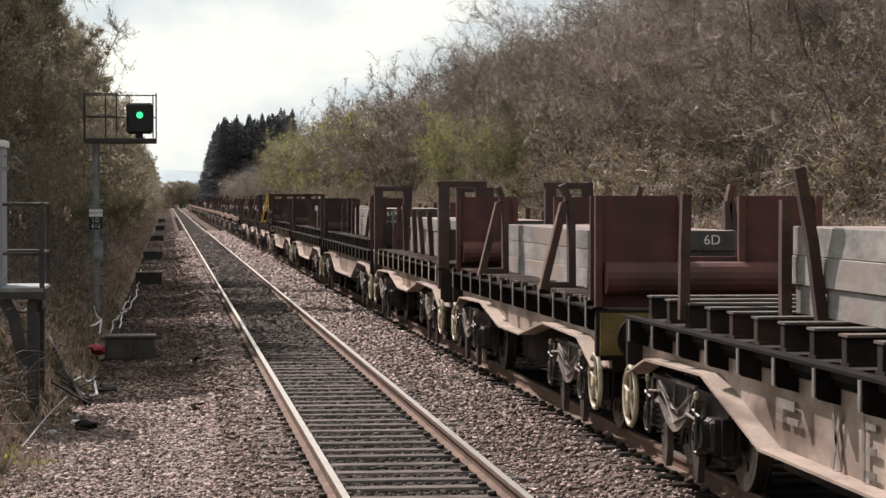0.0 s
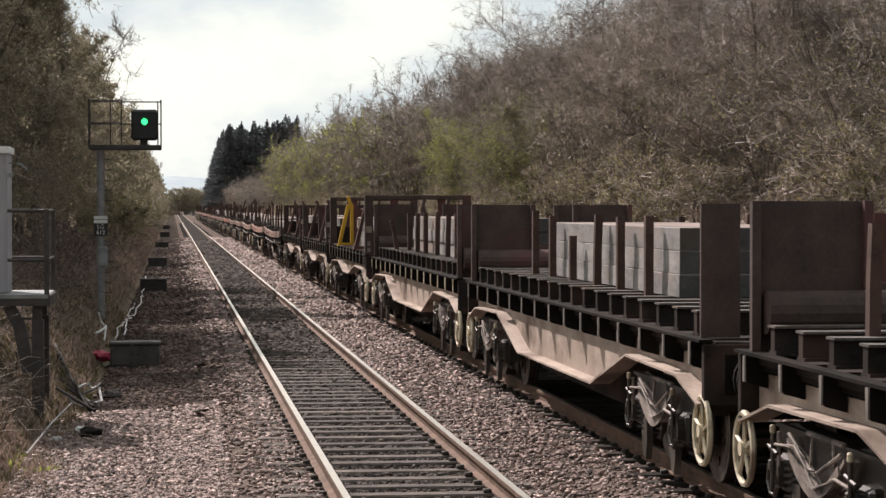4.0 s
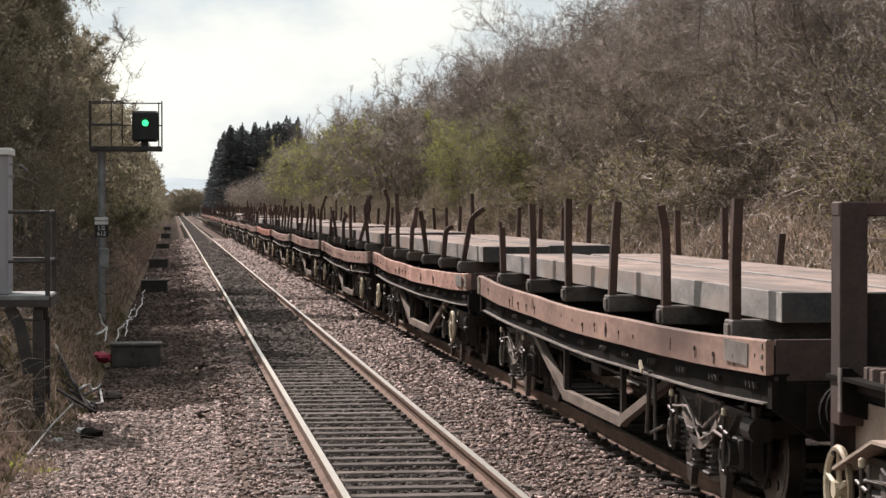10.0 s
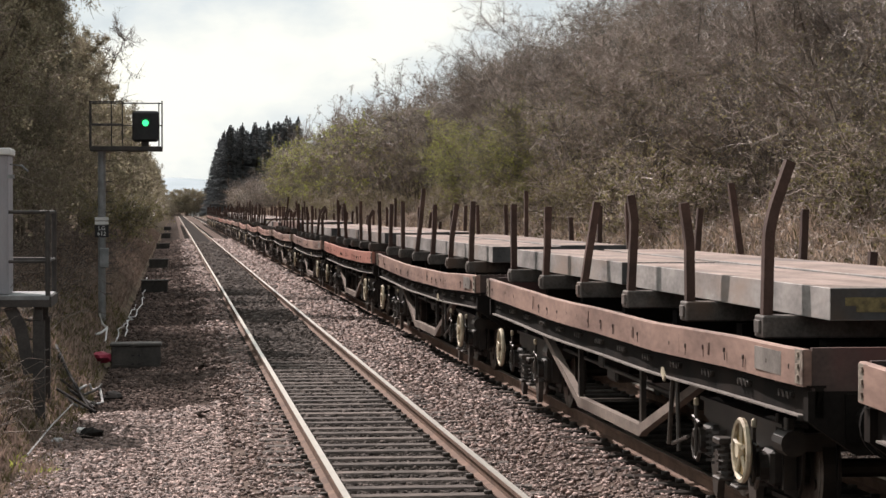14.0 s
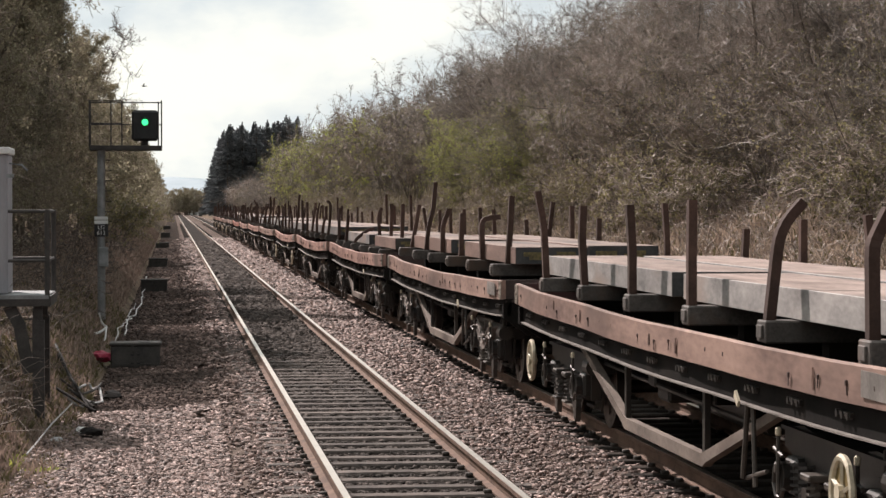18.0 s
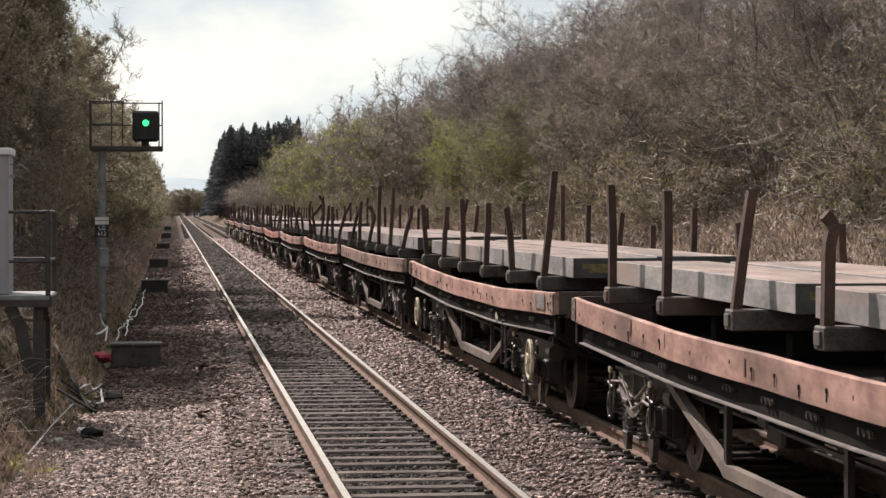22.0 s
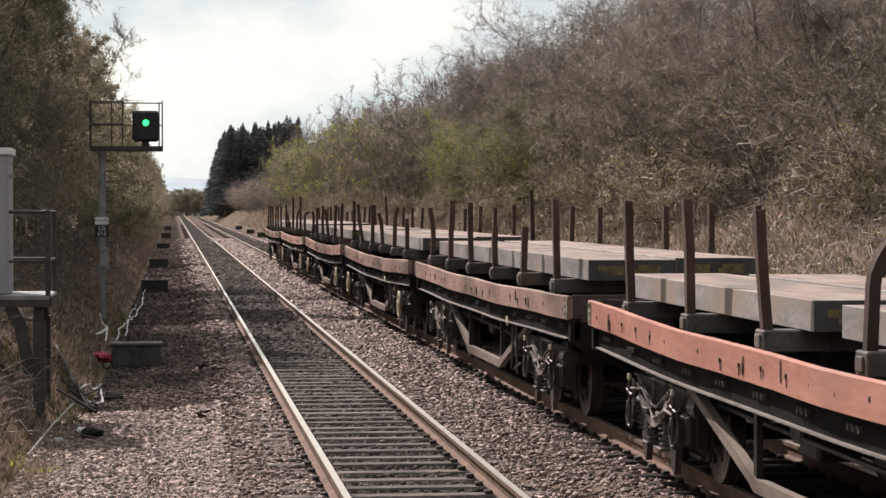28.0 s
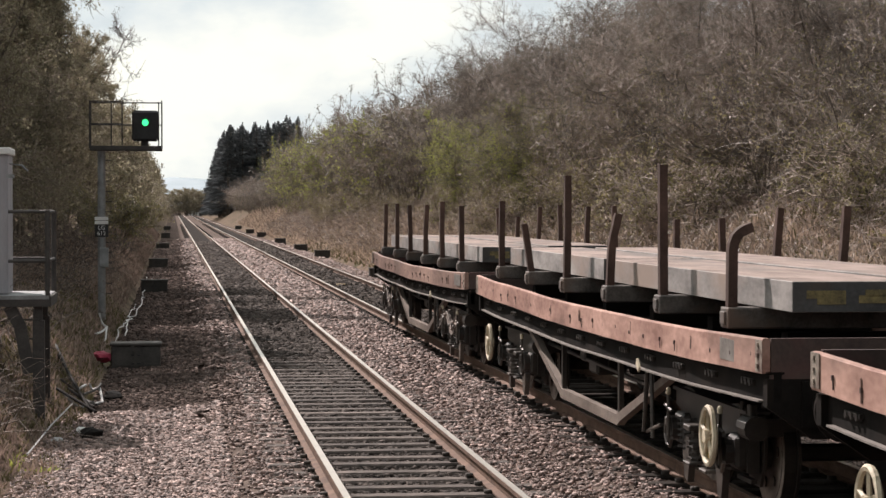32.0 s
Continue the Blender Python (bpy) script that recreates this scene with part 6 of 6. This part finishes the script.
def blades(name, label, category, count, area, height, material, seed, width=0.006):
    """A sward of single bent blades over a stretch of bank, denser near the viewer."""
    rng = np.random.default_rng(seed)
    x0, x1, y0, y1 = area
    x = rng.uniform(x0, x1, count)
    y = y0 + (y1 - y0) * rng.uniform(0, 1, count) ** 1.8
    clump = np.array([noise.noise((a * 1.1, b * 0.7, seed)) for a, b in zip(x, y)])
    keep = clump > -0.42
    x, y, clump = x[keep], y[keep], clump[keep]
    n = len(x)
    z = np.array([bank_height(a, b) for a, b in zip(x, y)]) - 0.03
    h = height * rng.uniform(0.5, 1.3, n) * (0.75 + 0.6 * clump)
    lean = rng.normal(0, 0.45, (n, 2)) * h[:, None]
    p = np.stack([x, y, z], 1)
    mid = p + np.stack([lean[:, 0] * 0.35, lean[:, 1] * 0.35, h * 0.62], 1)
    tip = p + np.stack([lean[:, 0] * 1.1, lean[:, 1] * 1.1, h * 0.95], 1)
    k = width * (1 + y / 40)
    side = np.stack([k * rng.choice((-1, 1), n), np.zeros(n), np.zeros(n)], 1)
    v = np.stack([p - side, p + side, mid + side * 0.8, mid - side * 0.8, tip], 1).reshape(-1, 3)
    b = np.arange(n)[:, None] * 5
    f = np.concatenate([b + np.array([0, 1, 2]), b + np.array([0, 2, 3]), b + np.array([3, 2, 4])])
    return tagged(new(name, raw_mesh(name, v, f, material)), label, category, kind="stuff")


blades("dead_grass", "tall straw-coloured dead grass on the bank", "grass", 38000, (8.8, 14.0, 28, 260), 0.32, M_STRAW, 3, 0.007)
blades("dead_grass", "pale dead grass on the far stretch of the bank", "grass", 16000, (9.2, 13.0, 85, 330), 0.5, M_STRAW, 13, 0.008)
blades("dead_grass", "dead grass on the shaded bank, straw colour darkened for shade", "grass", 30000, (-4.2, -1.30, 20, 220), 0.21, M_SHADESTRAW, 4, 0.006)
blades("rough_grass", "rough green-brown grass on the bank", "grass", 9000, (8.7, 13.5, 30, 160), 0.30, M_GRASS, 5, 0.008)
blades("rough_grass", "rough green-brown grass beside the track", "grass", 14000, (-3.2, -1.22, 17, 60), 0.14, M_GRASS, 6, 0.006)


def bramble(name, label, count, area, seed, mat):
    """Arching bramble stems, joined, over a stretch of bank."""
    rng = np.random.default_rng(seed)
    x = rng.uniform(area[0], area[1], count)
    y = area[2] + (area[3] - area[2]) * rng.uniform(0, 1, count) ** 1.6
    p = np.stack([x, y, [bank_height(a, b) for a, b in zip(x, y)]], 1)
    d = unit(rng.normal(0, 1, (count, 3)) * np.array([1, 1, 0.3]) + np.array([0, 0, 1.1]))
    ln = rng.uniform(0.5, 1.5, count)
    A, Bs, R1, R2 = [], [], [], []
    r = 0.006 * (1 + y / 60)
    for k in range(4):
        q = p + d * (ln / 4)[:, None]
        A.append(p), Bs.append(q), R1.append(r * (1 - k * 0.2)), R2.append(r * (0.8 - k * 0.2))
        p, d = q, unit(d + np.array([0, 0, -0.42]) + rng.normal(0, 0.2, d.shape))
    v, f = prisms(*[np.concatenate(i) for i in (A, Bs, R1, R2)])
    return tagged(new(name, raw_mesh(name, v, f, mat)), label, "brambles", kind="stuff")


blades("green_tuft", "tuft of fresh green grass at the ballast edge", "grass", 900, (-1.75, -1.22, 24.9, 26.6), 0.10, M_LEAF, 7, 0.006)
bramble("brambles", "arching bare bramble stems below the wood", 11000, (9.3, 14.2, 30, 230), 8, M_CANE)
bramble("brambles", "arching bramble stems on the shaded bank, coloured darker for shade", 2200, (-5.0, -1.9, 24, 110), 9, M_SHADECANE)

# ---- far distance ----
bm = B()
n = 60
rows = []
for k in range(n + 1):
    x = -1400 + 2800 * k / n
    z = 22 + 30 * math.exp(-((x - 10) / 130) ** 2) + 14 * math.exp(-((x + 420) / 300) ** 2) + 10 * math.exp(-((x - 620) / 350) ** 2) + 2.0 * noise.noise((x * 0.02, 3, 0))
    rows.append((bm.verts.new((x, 3600, -2)), bm.verts.new((x, 4000, z)), bm.verts.new((x, 4500, -2))))
for a, b in zip(rows, rows[1:]):
    bm.faces.new((a[0], b[0], b[1], a[1]))
    bm.faces.new((a[1], b[1], b[2], a[2]))
tagged(part("backdrop", bm, M_HILL), "hills on the horizon, painted pale blue for haze", "hills", kind="structure")
house = thing("house", (8.6, 760, 0), "small far house with pale walls and a slate roof", "house")
bm = B()
box(bm, (0, 0, 1.6), (7, 6, 4.2))
part("wall", bm, M_FARWALL, house)
bm = B()
cross_plate(bm, [(-3.8, 3.7), (3.8, 3.7), (0, 5.6)], -3.3, 3.3)
roof = part("roof", bm, M_ROOF, house)
bm = B()
box(bm, (2.2, 0, 5.3), (0.7, 0.7, 1.4))
part("chimney", bm, M_FARWALL, roof)
for x in (-2, 2):
    bm = B()
    box(bm, (x, -3.02, 2.0), (1.0, 0.06, 1.2))
    part("window", bm, M_SIGN, house)

# ---- signal and trackside things ----
signal = thing("railway_signal", (-1.53, 50, 0), "colour-light railway signal showing green on a grey post", "railway signal")
bm = B()
rod(bm, (0, 0, -0.2), (0, 0, 3.68), 0.085, sides=14)
part("post", bm, M_GALV, signal, "grey galvanised post")
bm = B()
box(bm, (0.53, 0, 3.72), (1.54, 0.75, 0.10), bevel=0.01)
part("platform", bm, M_DARKSTEEL, signal)
for name, a, b in [("handrail", (-0.24, y, z), (x1, y, z)) for y in (-0.36, 0.36) for z, x1 in ((4.72, 1.29 if y > 0 else 0.45), (4.24, 1.29 if y > 0 else 0.45))] + [("handrail", (x, -0.36, z), (x, 0.36, z)) for x in (-0.24, 1.29) for z in (4.72, 4.24)] + [("rail_post", (x, y, 3.72), (x, y, 4.74)) for x, y in ((-0.24, -0.36), (-0.24, 0.36), (0.20, 0.36), (0.45, -0.36), (1.29, -0.36), (1.29, 0.36), (1.22, 0.36))]:
    bm = B()
    rod(bm, a, b, 0.014, sides=7)
    part(name, bm, M_DARKSTEEL, signal)
bm = B()
box(bm, (0.94, -0.18, 4.20), (0.57, 0.22, 0.66), bevel=0.05)
head = part("signal_head", bm, M_SIGN, signal, "black signal head with one green light")
bm = B()
rod(bm, (0.94, -0.29, 4.27), (0.94, -0.31, 4.27), 0.068, sides=24)
part("green_lamp", bm, M_GREENLIGHT, head, "lit green lens")
bm = B()
for k in range(9):
    a0, a1 = math.radians(20 + k * 15.5), math.radians(20 + (k + 1) * 15.5)
    box(bm, (0.94 + 0.10 * math.cos((a0 + a1) / 2), -0.37, 4.27 + 0.10 * math.sin((a0 + a1) / 2)), (0.008, 0.16, 0.03), Euler((0, -(a0 + a1) / 2, 0)).to_matrix())
part("hood", bm, M_SIGN, head)
bm = B()
box(bm, (0.93, -0.08, 3.82), (0.16, 0.16, 0.14))
part("bracket", bm, M_DARKSTEEL, head)
bm = B()
box(bm, (0, -0.10, 1.95), (0.29, 0.02, 0.26), bevel=0.004)
plate_ob = part("number_plate", bm, M_SIGN, signal, "black plate lettered LG 612")
part("lettering", lettering("LG", 0.125, M_WHITE), None, plate_ob, "white letters", (0, -0.113, 2.015))
part("lettering", lettering("612", 0.125, M_WHITE), None, plate_ob, "white figures", (0, -0.113, 1.895))
for z in (2.13, 2.215):
    bm = B()
    box(bm, (0, -0.10, z), (0.29, 0.02, 0.07), bevel=0.004)
    part("white_bar", bm, M_WHITE, signal)
bm = B()
box(bm, (0.05, -0.12, 1.38), (0.20, 0.14, 0.42), bevel=0.012)
part("junction_box", bm, M_GALV, signal)
bm = B()
for k in range(14):
    box(bm, (0.13, 0, 0.6 + k * 0.22), (0.18, 0.02, 0.02))
part("ladder_rungs", bm, M_DARKSTEEL, signal)

# equipment cabinet on its raised stand
stand = thing("cabinet_stand", (0, 31, 0), "raised steel stand with handrails on the bank", "stand")
bm = B()
box(bm, (-2.75, 0, 1.29), (2.30, 1.7, 0.05))
part("deck", bm, M_GALV, stand, "grey grating deck")
bm = B()
for y in (-0.82, 0.82):
    box(bm, (-2.75, y, 1.235), (2.34, 0.05, 0.13))
box(bm, (-1.60, 0, 1.235), (0.05, 1.65, 0.13))
part("edge_beam", bm, M_DARKSTEEL, stand)
for x, y, w in ((-1.74, -0.7, 0.10), (-1.74, 0.7, 0.09), (-3.6, -0.7, 0.1), (-3.6, 0.7, 0.1)):
    bm = B()
    box(bm, (x, y, 0.36), (w, w, 1.70))
    box(bm, (x, y, 0.26), (w + 0.05, w + 0.05, 1.45))
    part("leg", bm, M_DARKSTEEL, stand)
bm = B()
sweep(bm, [(-2.12, -0.72, 1.18), (-1.98, -0.72, 0.92), (-1.86, -0.72, 0.30)], 0.10, 0.16)
part("brace", bm, M_DARKSTEEL, stand)
for z in (2.40, 1.76):
    for a, b in (((-3.9, 0.8, z), (-1.62, 0.8, z)), ((-1.62, -0.8, z), (-1.62, 0.8, z)), ((-1.62, -0.8, z), (-2.12, -0.8, z))):
        bm = B()
        rod(bm, a, b, 0.022, sides=8)
        part("handrail", bm, M_DARKSTEEL, stand)
for x, y in ((-1.62, -0.8), (-1.62, 0.8), (-2.6, 0.8)):
    bm = B()
    rod(bm, (x, y, 1.27), (x, y, 2.42), 0.034, sides=8)
    part("rail_post", bm, M_DARKSTEEL, stand)
bm = B()
for a, b in (((-1.80, -0.75, 1.17), (-1.80, -0.75, 0.75)), ((-2.05, -0.75, 0.75), (-1.70, -0.75, 0.75)), ((-2.05, -0.75, 1.0), (-1.74, -0.75, 1.0))):
    rod(bm, a, b, 0.012, sides=6)
part("cable_tray", bm, M_DARKSTEEL, stand)
cab = thing("equipment_cabinet", (-2.65, 31, 1.315), "pale grey lineside equipment cabinet on a stand", "cabinet")
bm = B()
box(bm, (0, 0.05, 0.92), (1.0, 0.9, 1.84), bevel=0.015)
body = part("body", bm, M_CABINET, cab)
bm = B()
box(bm, (0.0, 0.05, 1.88), (1.06, 1.0, 0.09), bevel=0.01)
part("lid", bm, M_WHITE, cab, "white overhanging lid")
bm = B()
box(bm, (0.53, -0.38, 1.55), (0.10, 0.05, 0.05))
part("latch", bm, M_GALV, cab)
bm = B()
box(bm, (-0.05, -0.41, 0.9), (0.82, 0.02, 1.62), bevel=0.008)
part("door", bm, M_CABINET, cab)
bm = B()
tube(bm, [(0.48, -0.1, 1.72), (0.66, -0.1, 1.70), (0.74, -0.1, 1.62)], 0.015)
part("bracket_arm", bm, M_GALV, cab)


def track_box(x, y, z, label):
    tb = thing("equipment_box", (x, y, z), label, "equipment box", "boxes beside the track")
    def body():
        bm = B()
        box(bm, (0, 0, 0.215), (0.86, 0.55, 0.43), bevel=0.02)
        box(bm, (0, -0.285, 0.22), (0.06, 0.03, 0.36))
        box(bm, (0, -0.285, 0.10), (0.80, 0.02, 0.03))
        return mesh_of(bm, "body", M_BOX)
    def lid():
        bm = B()
        box(bm, (0, 0, 0.455), (0.91, 0.60, 0.06), bevel=0.018)
        box(bm, (-0.05, -0.31, 0.40), (0.05, 0.03, 0.13))
        return mesh_of(bm, "lid", M_BOX)
    def slots():
        bm = B()
        for dx, dz in ((0.0, 0.27), (0.0, 0.12)):
            box(bm, (dx, -0.292, dz), (0.16, 0.012, 0.025))
        return mesh_of(bm, "vent", M_SIGN)
    part("body", shared("tb_body", body), None, tb)
    part("lid", shared("tb_lid", lid), None, tb)
    part("vent", shared("tb_vent", slots), None, tb)
    return tb


for x, y in ((-0.66, 41), (-0.62, 76.5), (-0.69, 107.5), (-0.7, 155), (-0.7, 214), (-0.75, 290)):
    track_box(x, y, -0.41, "dark grey plastic equipment box beside the track")
for x, y in ((8.15, 91), (8.3, 129), (8.2, 149), (8.2, 178), (8.4, 221), (8.3, 251), (8.4, 299)):
    track_box(x, y, -0.43, "dark equipment box at the foot of the grassy bank")
bm = B()
box(bm, (0, 0, 0.03), (0.36, 0.6, 0.10), bevel=0.02)
mag = thing("track_magnet", (5.55, 76, -0.16), "brown block lying between the rails", "track magnet")
part("body", bm, M_OCHRE, mag)


def gz(x, y):
    return max(bank_height(x, y), float(np.interp(x, [p[0] for p in prof], [p[1] for p in prof]))) if x > -1.15 else bank_height(x, y)


def lying_cable(name, pts, r, material, label, lift=0.03, wave=0.0):
    fine = []
    for a, b in zip(pts, pts[1:]):
        for k in range(4):
            t = k / 4
            fine.append((a[0] + (b[0] - a[0]) * t, a[1] + (b[1] - a[1]) * t, (a[2] if len(a) > 2 else 0) * (1 - t) + (b[2] if len(b) > 2 else 0) * t))
    fine.append((*pts[-1][:2], pts[-1][2] if len(pts[-1]) > 2 else 0))
    if wave:
        fine = [(x + wave * noise.noise((y * 0.9, 4.0, r * 900)), y, h + 0.6 * wave * noise.noise((y * 0.8, 9.0, r * 700))) for x, y, h in fine]
    bm = B()
    tube(bm, [(x, y, gz(x, y) + lift + h) for x, y, h in fine], r)
    ob = part(name, bm, material)
    return tagged(ob, label, "cable")


lying_cable("cable", [(-1.42, 34.0, 0.05), (-1.27, 35.2, 0.12), (-1.10, 34.9, 0.10), (-1.02, 33.6, 0), (-1.25, 32.9, 0.02), (-1.55, 32.6, 0.05)], 0.020, M_CABLE, "grey cable lying in a loop on the bank")
lying_cable("cable", [(-1.78, 35.5, 0.1), (-1.5, 34.2, 0.08), (-1.2, 33.2, 0.08), (-1.08, 32.6, 0.05)], 0.022, M_DARKSTEEL, "black hose trailing down the bank")
lying_cable("cable", [(-1.1, 35.6, 0.12), (-1.12, 34.6, 0.14), (-1.3, 33.8, 0.12), (-1.6, 33.3, 0.08)], 0.018, M_DARKSTEEL, "black hose looped over the pipes")
lying_cable("cable", [(-1.0, 90, 0.1), (-1.0, 82, 0.25), (-0.92, 72, 0.05), (-0.85, 66, 0.2), (-0.98, 60, 0.05), (-1.08, 55, 0.15), (-1.1, 51, 0)], 0.017, M_PALECABLE, "pale cable running along the foot of the bank", 0.03, 0.16)
bm = B()
tube(bm, [(-1.46, 46, 0.36), (-1.40, 46, 0.16), (-1.31, 46, 0.07), (-1.42, 45.6, 0.0), (-1.60, 45.4, -0.05), (-1.72, 45.3, -0.12)], 0.024)
tagged(part("branch", bm, M_PALECABLE), "bleached forked branch lying on the bank", "branch")
bm = B()
tube(bm, [(-1.31, 46, 0.09), (-1.32, 45.7, -0.06), (-1.335, 45.4, -0.24)], 0.018)
tagged(part("branch", bm, M_PALECABLE), "short bleached branch stuck in the bank", "branch")
lying_cable("cable", [(-1.02, 66, 0.05), (-1.10, 60, 0.1), (-1.16, 55, 0.05), (-1.14, 50, 0.1), (-1.2, 47, 0.02)], 0.014, M_PALECABLE, "pale cable running beside a dark box", 0.03, 0.14)
for k, (a, b) in enumerate((((-1.72, 35.0), (-1.12, 31.6)), ((-1.62, 32.4), (-1.05, 31.5)), ((-1.5, 33.3), (-1.1, 32.2)))):
    bm = B()
    rod(bm, (*a, gz(*a) + 0.10), (*b, gz(*b) + 0.08), 0.022, sides=8)
    tagged(part("pipe", bm, M_BLACK), "dark length of pipe lying on the bank", "pipe", "pipes left by the track")
bm = B()
tube(bm, [(-1.60, 25.6, -0.26), (-1.46, 28.3, -0.17), (-1.34, 31.0, -0.16)], 0.011)
tagged(part("stick", bm, M_CABLE), "pale bleached stick leaning in the grass", "stick")


def crumple(name, at, size, material, label, category, seed):
    rng = np.random.default_rng(seed)
    bm = B()
    bmesh.ops.create_icosphere(bm, subdivisions=2, radius=1)
    for v in bm.verts:
        v.co = Vector((v.co.x * size[0], v.co.y * size[1], v.co.z * size[2])) * float(rng.uniform(0.6, 1.2))
    ob = part(name, bm, material, None, "", at)
    return tagged(ob, label, category)


crumple("plastic_sack", (-1.27, 40.8, gz(-1.27, 40.8) + 0.13), (0.21, 0.2, 0.11), M_RED, "crumpled crimson plastic sack by a box", "sack", 1)
crumple("plastic_bag", (-1.16, 29.3, gz(-1.16, 29.3) + 0.06), (0.07, 0.09, 0.05), M_WHITE, "scrap of white plastic bag on the ground", "litter", 2)
crumple("plastic_bag", (-1.40, 28.2, gz(-1.40, 28.2) + 0.05), (0.09, 0.08, 0.04), M_CABLE, "scrap of grey plastic bag on the ground", "litter", 3)
crumple("dirt_clod", (-1.02, 28.6, gz(-1.02, 28.6) + 0.05), (0.16, 0.2, 0.10), M_BLACK, "dark clod of oily spoil", "clod", 4)
crumple("dirt_clod", (-0.92, 34.4, gz(-0.92, 34.4) + 0.05), (0.16, 0.25, 0.09), M_BLACK, "dark clod of oily spoil", "clod", 5)

# a bird that crosses the sky from behind one wood to the other
bird = thing("flying_bird", (35, 150, 10.5), "small dark bird gliding across the sky", "bird", "")
bm = B()
bmesh.ops.create_icosphere(bm, subdivisions=2, radius=1, matrix=Matrix.Diagonal((0.13, 0.042, 0.045, 1)))
part("body", bm, M_SIGN, bird)
bm = B()
bmesh.ops.create_icosphere(bm, subdivisions=1, radius=0.034, matrix=Matrix.Translation((-0.135, 0, 0.02)))
rod(bm, (-0.16, 0, 0.018), (-0.20, 0, 0.014), 0.009, 0.002, 6)
part("head", bm, M_SIGN, bird)
for s in (-1, 1):
    bm = B()
    sweep(bm, [(-0.01, s * 0.03, 0.02), (-0.02, s * 0.14, 0.075), (0.04, s * 0.30, 0.10)], 0.012, 0.09, Vector((0, 0, 1)))
    part("wing", bm, M_SIGN, bird, "outspread dark wing")
bm = B()
sweep(bm, [(0.10, 0, 0.01), (0.23, 0, 0.015)], 0.012, 0.07, Vector((0, 0, 1)))
part("tail", bm, M_SIGN, bird)

# ---- sleepers and fastenings ----
def sleeper_mesh(material):
    bm = B()
    box(bm, (0, 0, -0.225), (2.5, 0.24, 0.12), bevel=0.02)
    return mesh_of(bm, "sleeper", material)


SLEEPERS = {near_track: sleeper_mesh(M_SLEEPER), far_track: sleeper_mesh(M_SHADESLEEPER)}
STEP = 0.65
for track in (near_track, far_track):
    for k in range(150):
        part("sleeper", SLEEPERS[track], None, track, "", pose(rnd.uniform(-0.02, 0.02), 20.2 + k * STEP, rnd.uniform(-0.012, 0.004), 0, 0, rnd.uniform(-0.4, 0.4)))
    base = np.array([(x, y, z) for z in (-0.285, -0.168) for x, y in ((-1.25, -0.12), (1.25, -0.12), (1.25, 0.12), (-1.25, 0.12))])
    q = np.array([(0, 3, 2, 1), (4, 5, 6, 7), (0, 1, 5, 4), (1, 2, 6, 5), (2, 3, 7, 6), (3, 0, 4, 7)])
    far_y = np.concatenate([20.2 + STEP * np.arange(-40, 0), 20.2 + STEP * np.arange(150, 520)])
    v = (base[None] + np.stack([np.zeros_like(far_y), far_y, np.zeros_like(far_y)], 1)[:, None]).reshape(-1, 3)
    f = (np.arange(len(far_y))[:, None, None] * 8 + q[None]).reshape(-1, 4)
    tagged(part("distant_sleepers", raw_mesh("distant_sleepers", v, f, M_SHADESLEEPER), None, track), kind="stuff")
    cl = []
    for s in (-HALF, HALF):
        for o in (-0.105, 0.105):
            for k in range(220):
                cl.append((s + o, 20.2 + k * STEP + rnd.uniform(-0.03, 0.03), -0.148))
    cl = np.array(cl)
    cb = np.array([(x * 0.034, y * 0.042, z * 0.018) for z in (-1, 1) for x, y in ((-1, -1), (1, -1), (1, 1), (-1, 1))])
    v = (cb[None] + cl[:, None]).reshape(-1, 3)
    f = (np.arange(len(cl))[:, None, None] * 8 + q[None]).reshape(-1, 4)
    tagged(part("rail_clips", raw_mesh("rail_clips", v, f, M_CLIP), None, track), kind="stuff")


# ---- movement ----
def run(t):
    """Metres that the train has come by t seconds; it gathers speed."""
    ts = np.array((0, 3, 6, 7, 8, 9, 10, 11, 12, 13, 16, 17, 18, 19, 23, 24, 25, 26.5, 28, 29, 30, 31, 32), float)
    ss = np.array((0, 36, 73.2, 86.3, 99.4, 112.1, 125.23, 138.63, 151.64, 164.9, 205.7, 219.51, 233.28, 246.8, 304.1, 318.71, 333.45, 355.3, 377.6, 392.74, 407.88, 423.19, 438.3))
    trend = lambda x: 11.9 * x + 0.06 * x ** 2 - 0.00015 * x ** 3
    return float(trend(t) + np.interp(t, ts, ss - trend(ts)))


def motions():
    times = [1.0 * k for k in range(33)]
    for ob, q, x, z in TRAIN:
        walk(ob, [(t, pose(x, q - run(t), z)) for t in times])
    walk(bird, [(t, pose(x, 150, z, roll)) for t, x, z, roll in ((0, 42, 9.5, 0), (14.5, 21, 9.8, 0), (15.5, 16.1, 10.5, 8), (16.5, 8.1, 10.9, -12), (16.7, 6.5, 11.0, 15), (17.0, 4.0, 11.2, -25),
                                                             (17.3, 1.6, 11.1, 30), (17.6, -0.4, 10.85, -10), (18.0, -1.85, 10.25, 20), (18.5, -4.5, 9.6, 0), (20, -13, 9, 0), (32, -60, 9, 0))])
    steps = [k / 15 for k in range(481)]
    for a, sets in WHEELS.items():
        walk(sets[0], [(t, pose(0, a, RADIUS, math.degrees(run(t) / RADIUS) % 360)) for t in steps])
        keys = sets[0].animation_data
        for ws in sets[1:]:
            ws.rotation_mode = "QUATERNION"
            ad = ws.animation_data_create()
            ad.action, ad.action_slot = keys.action, keys.action_slot


motions()
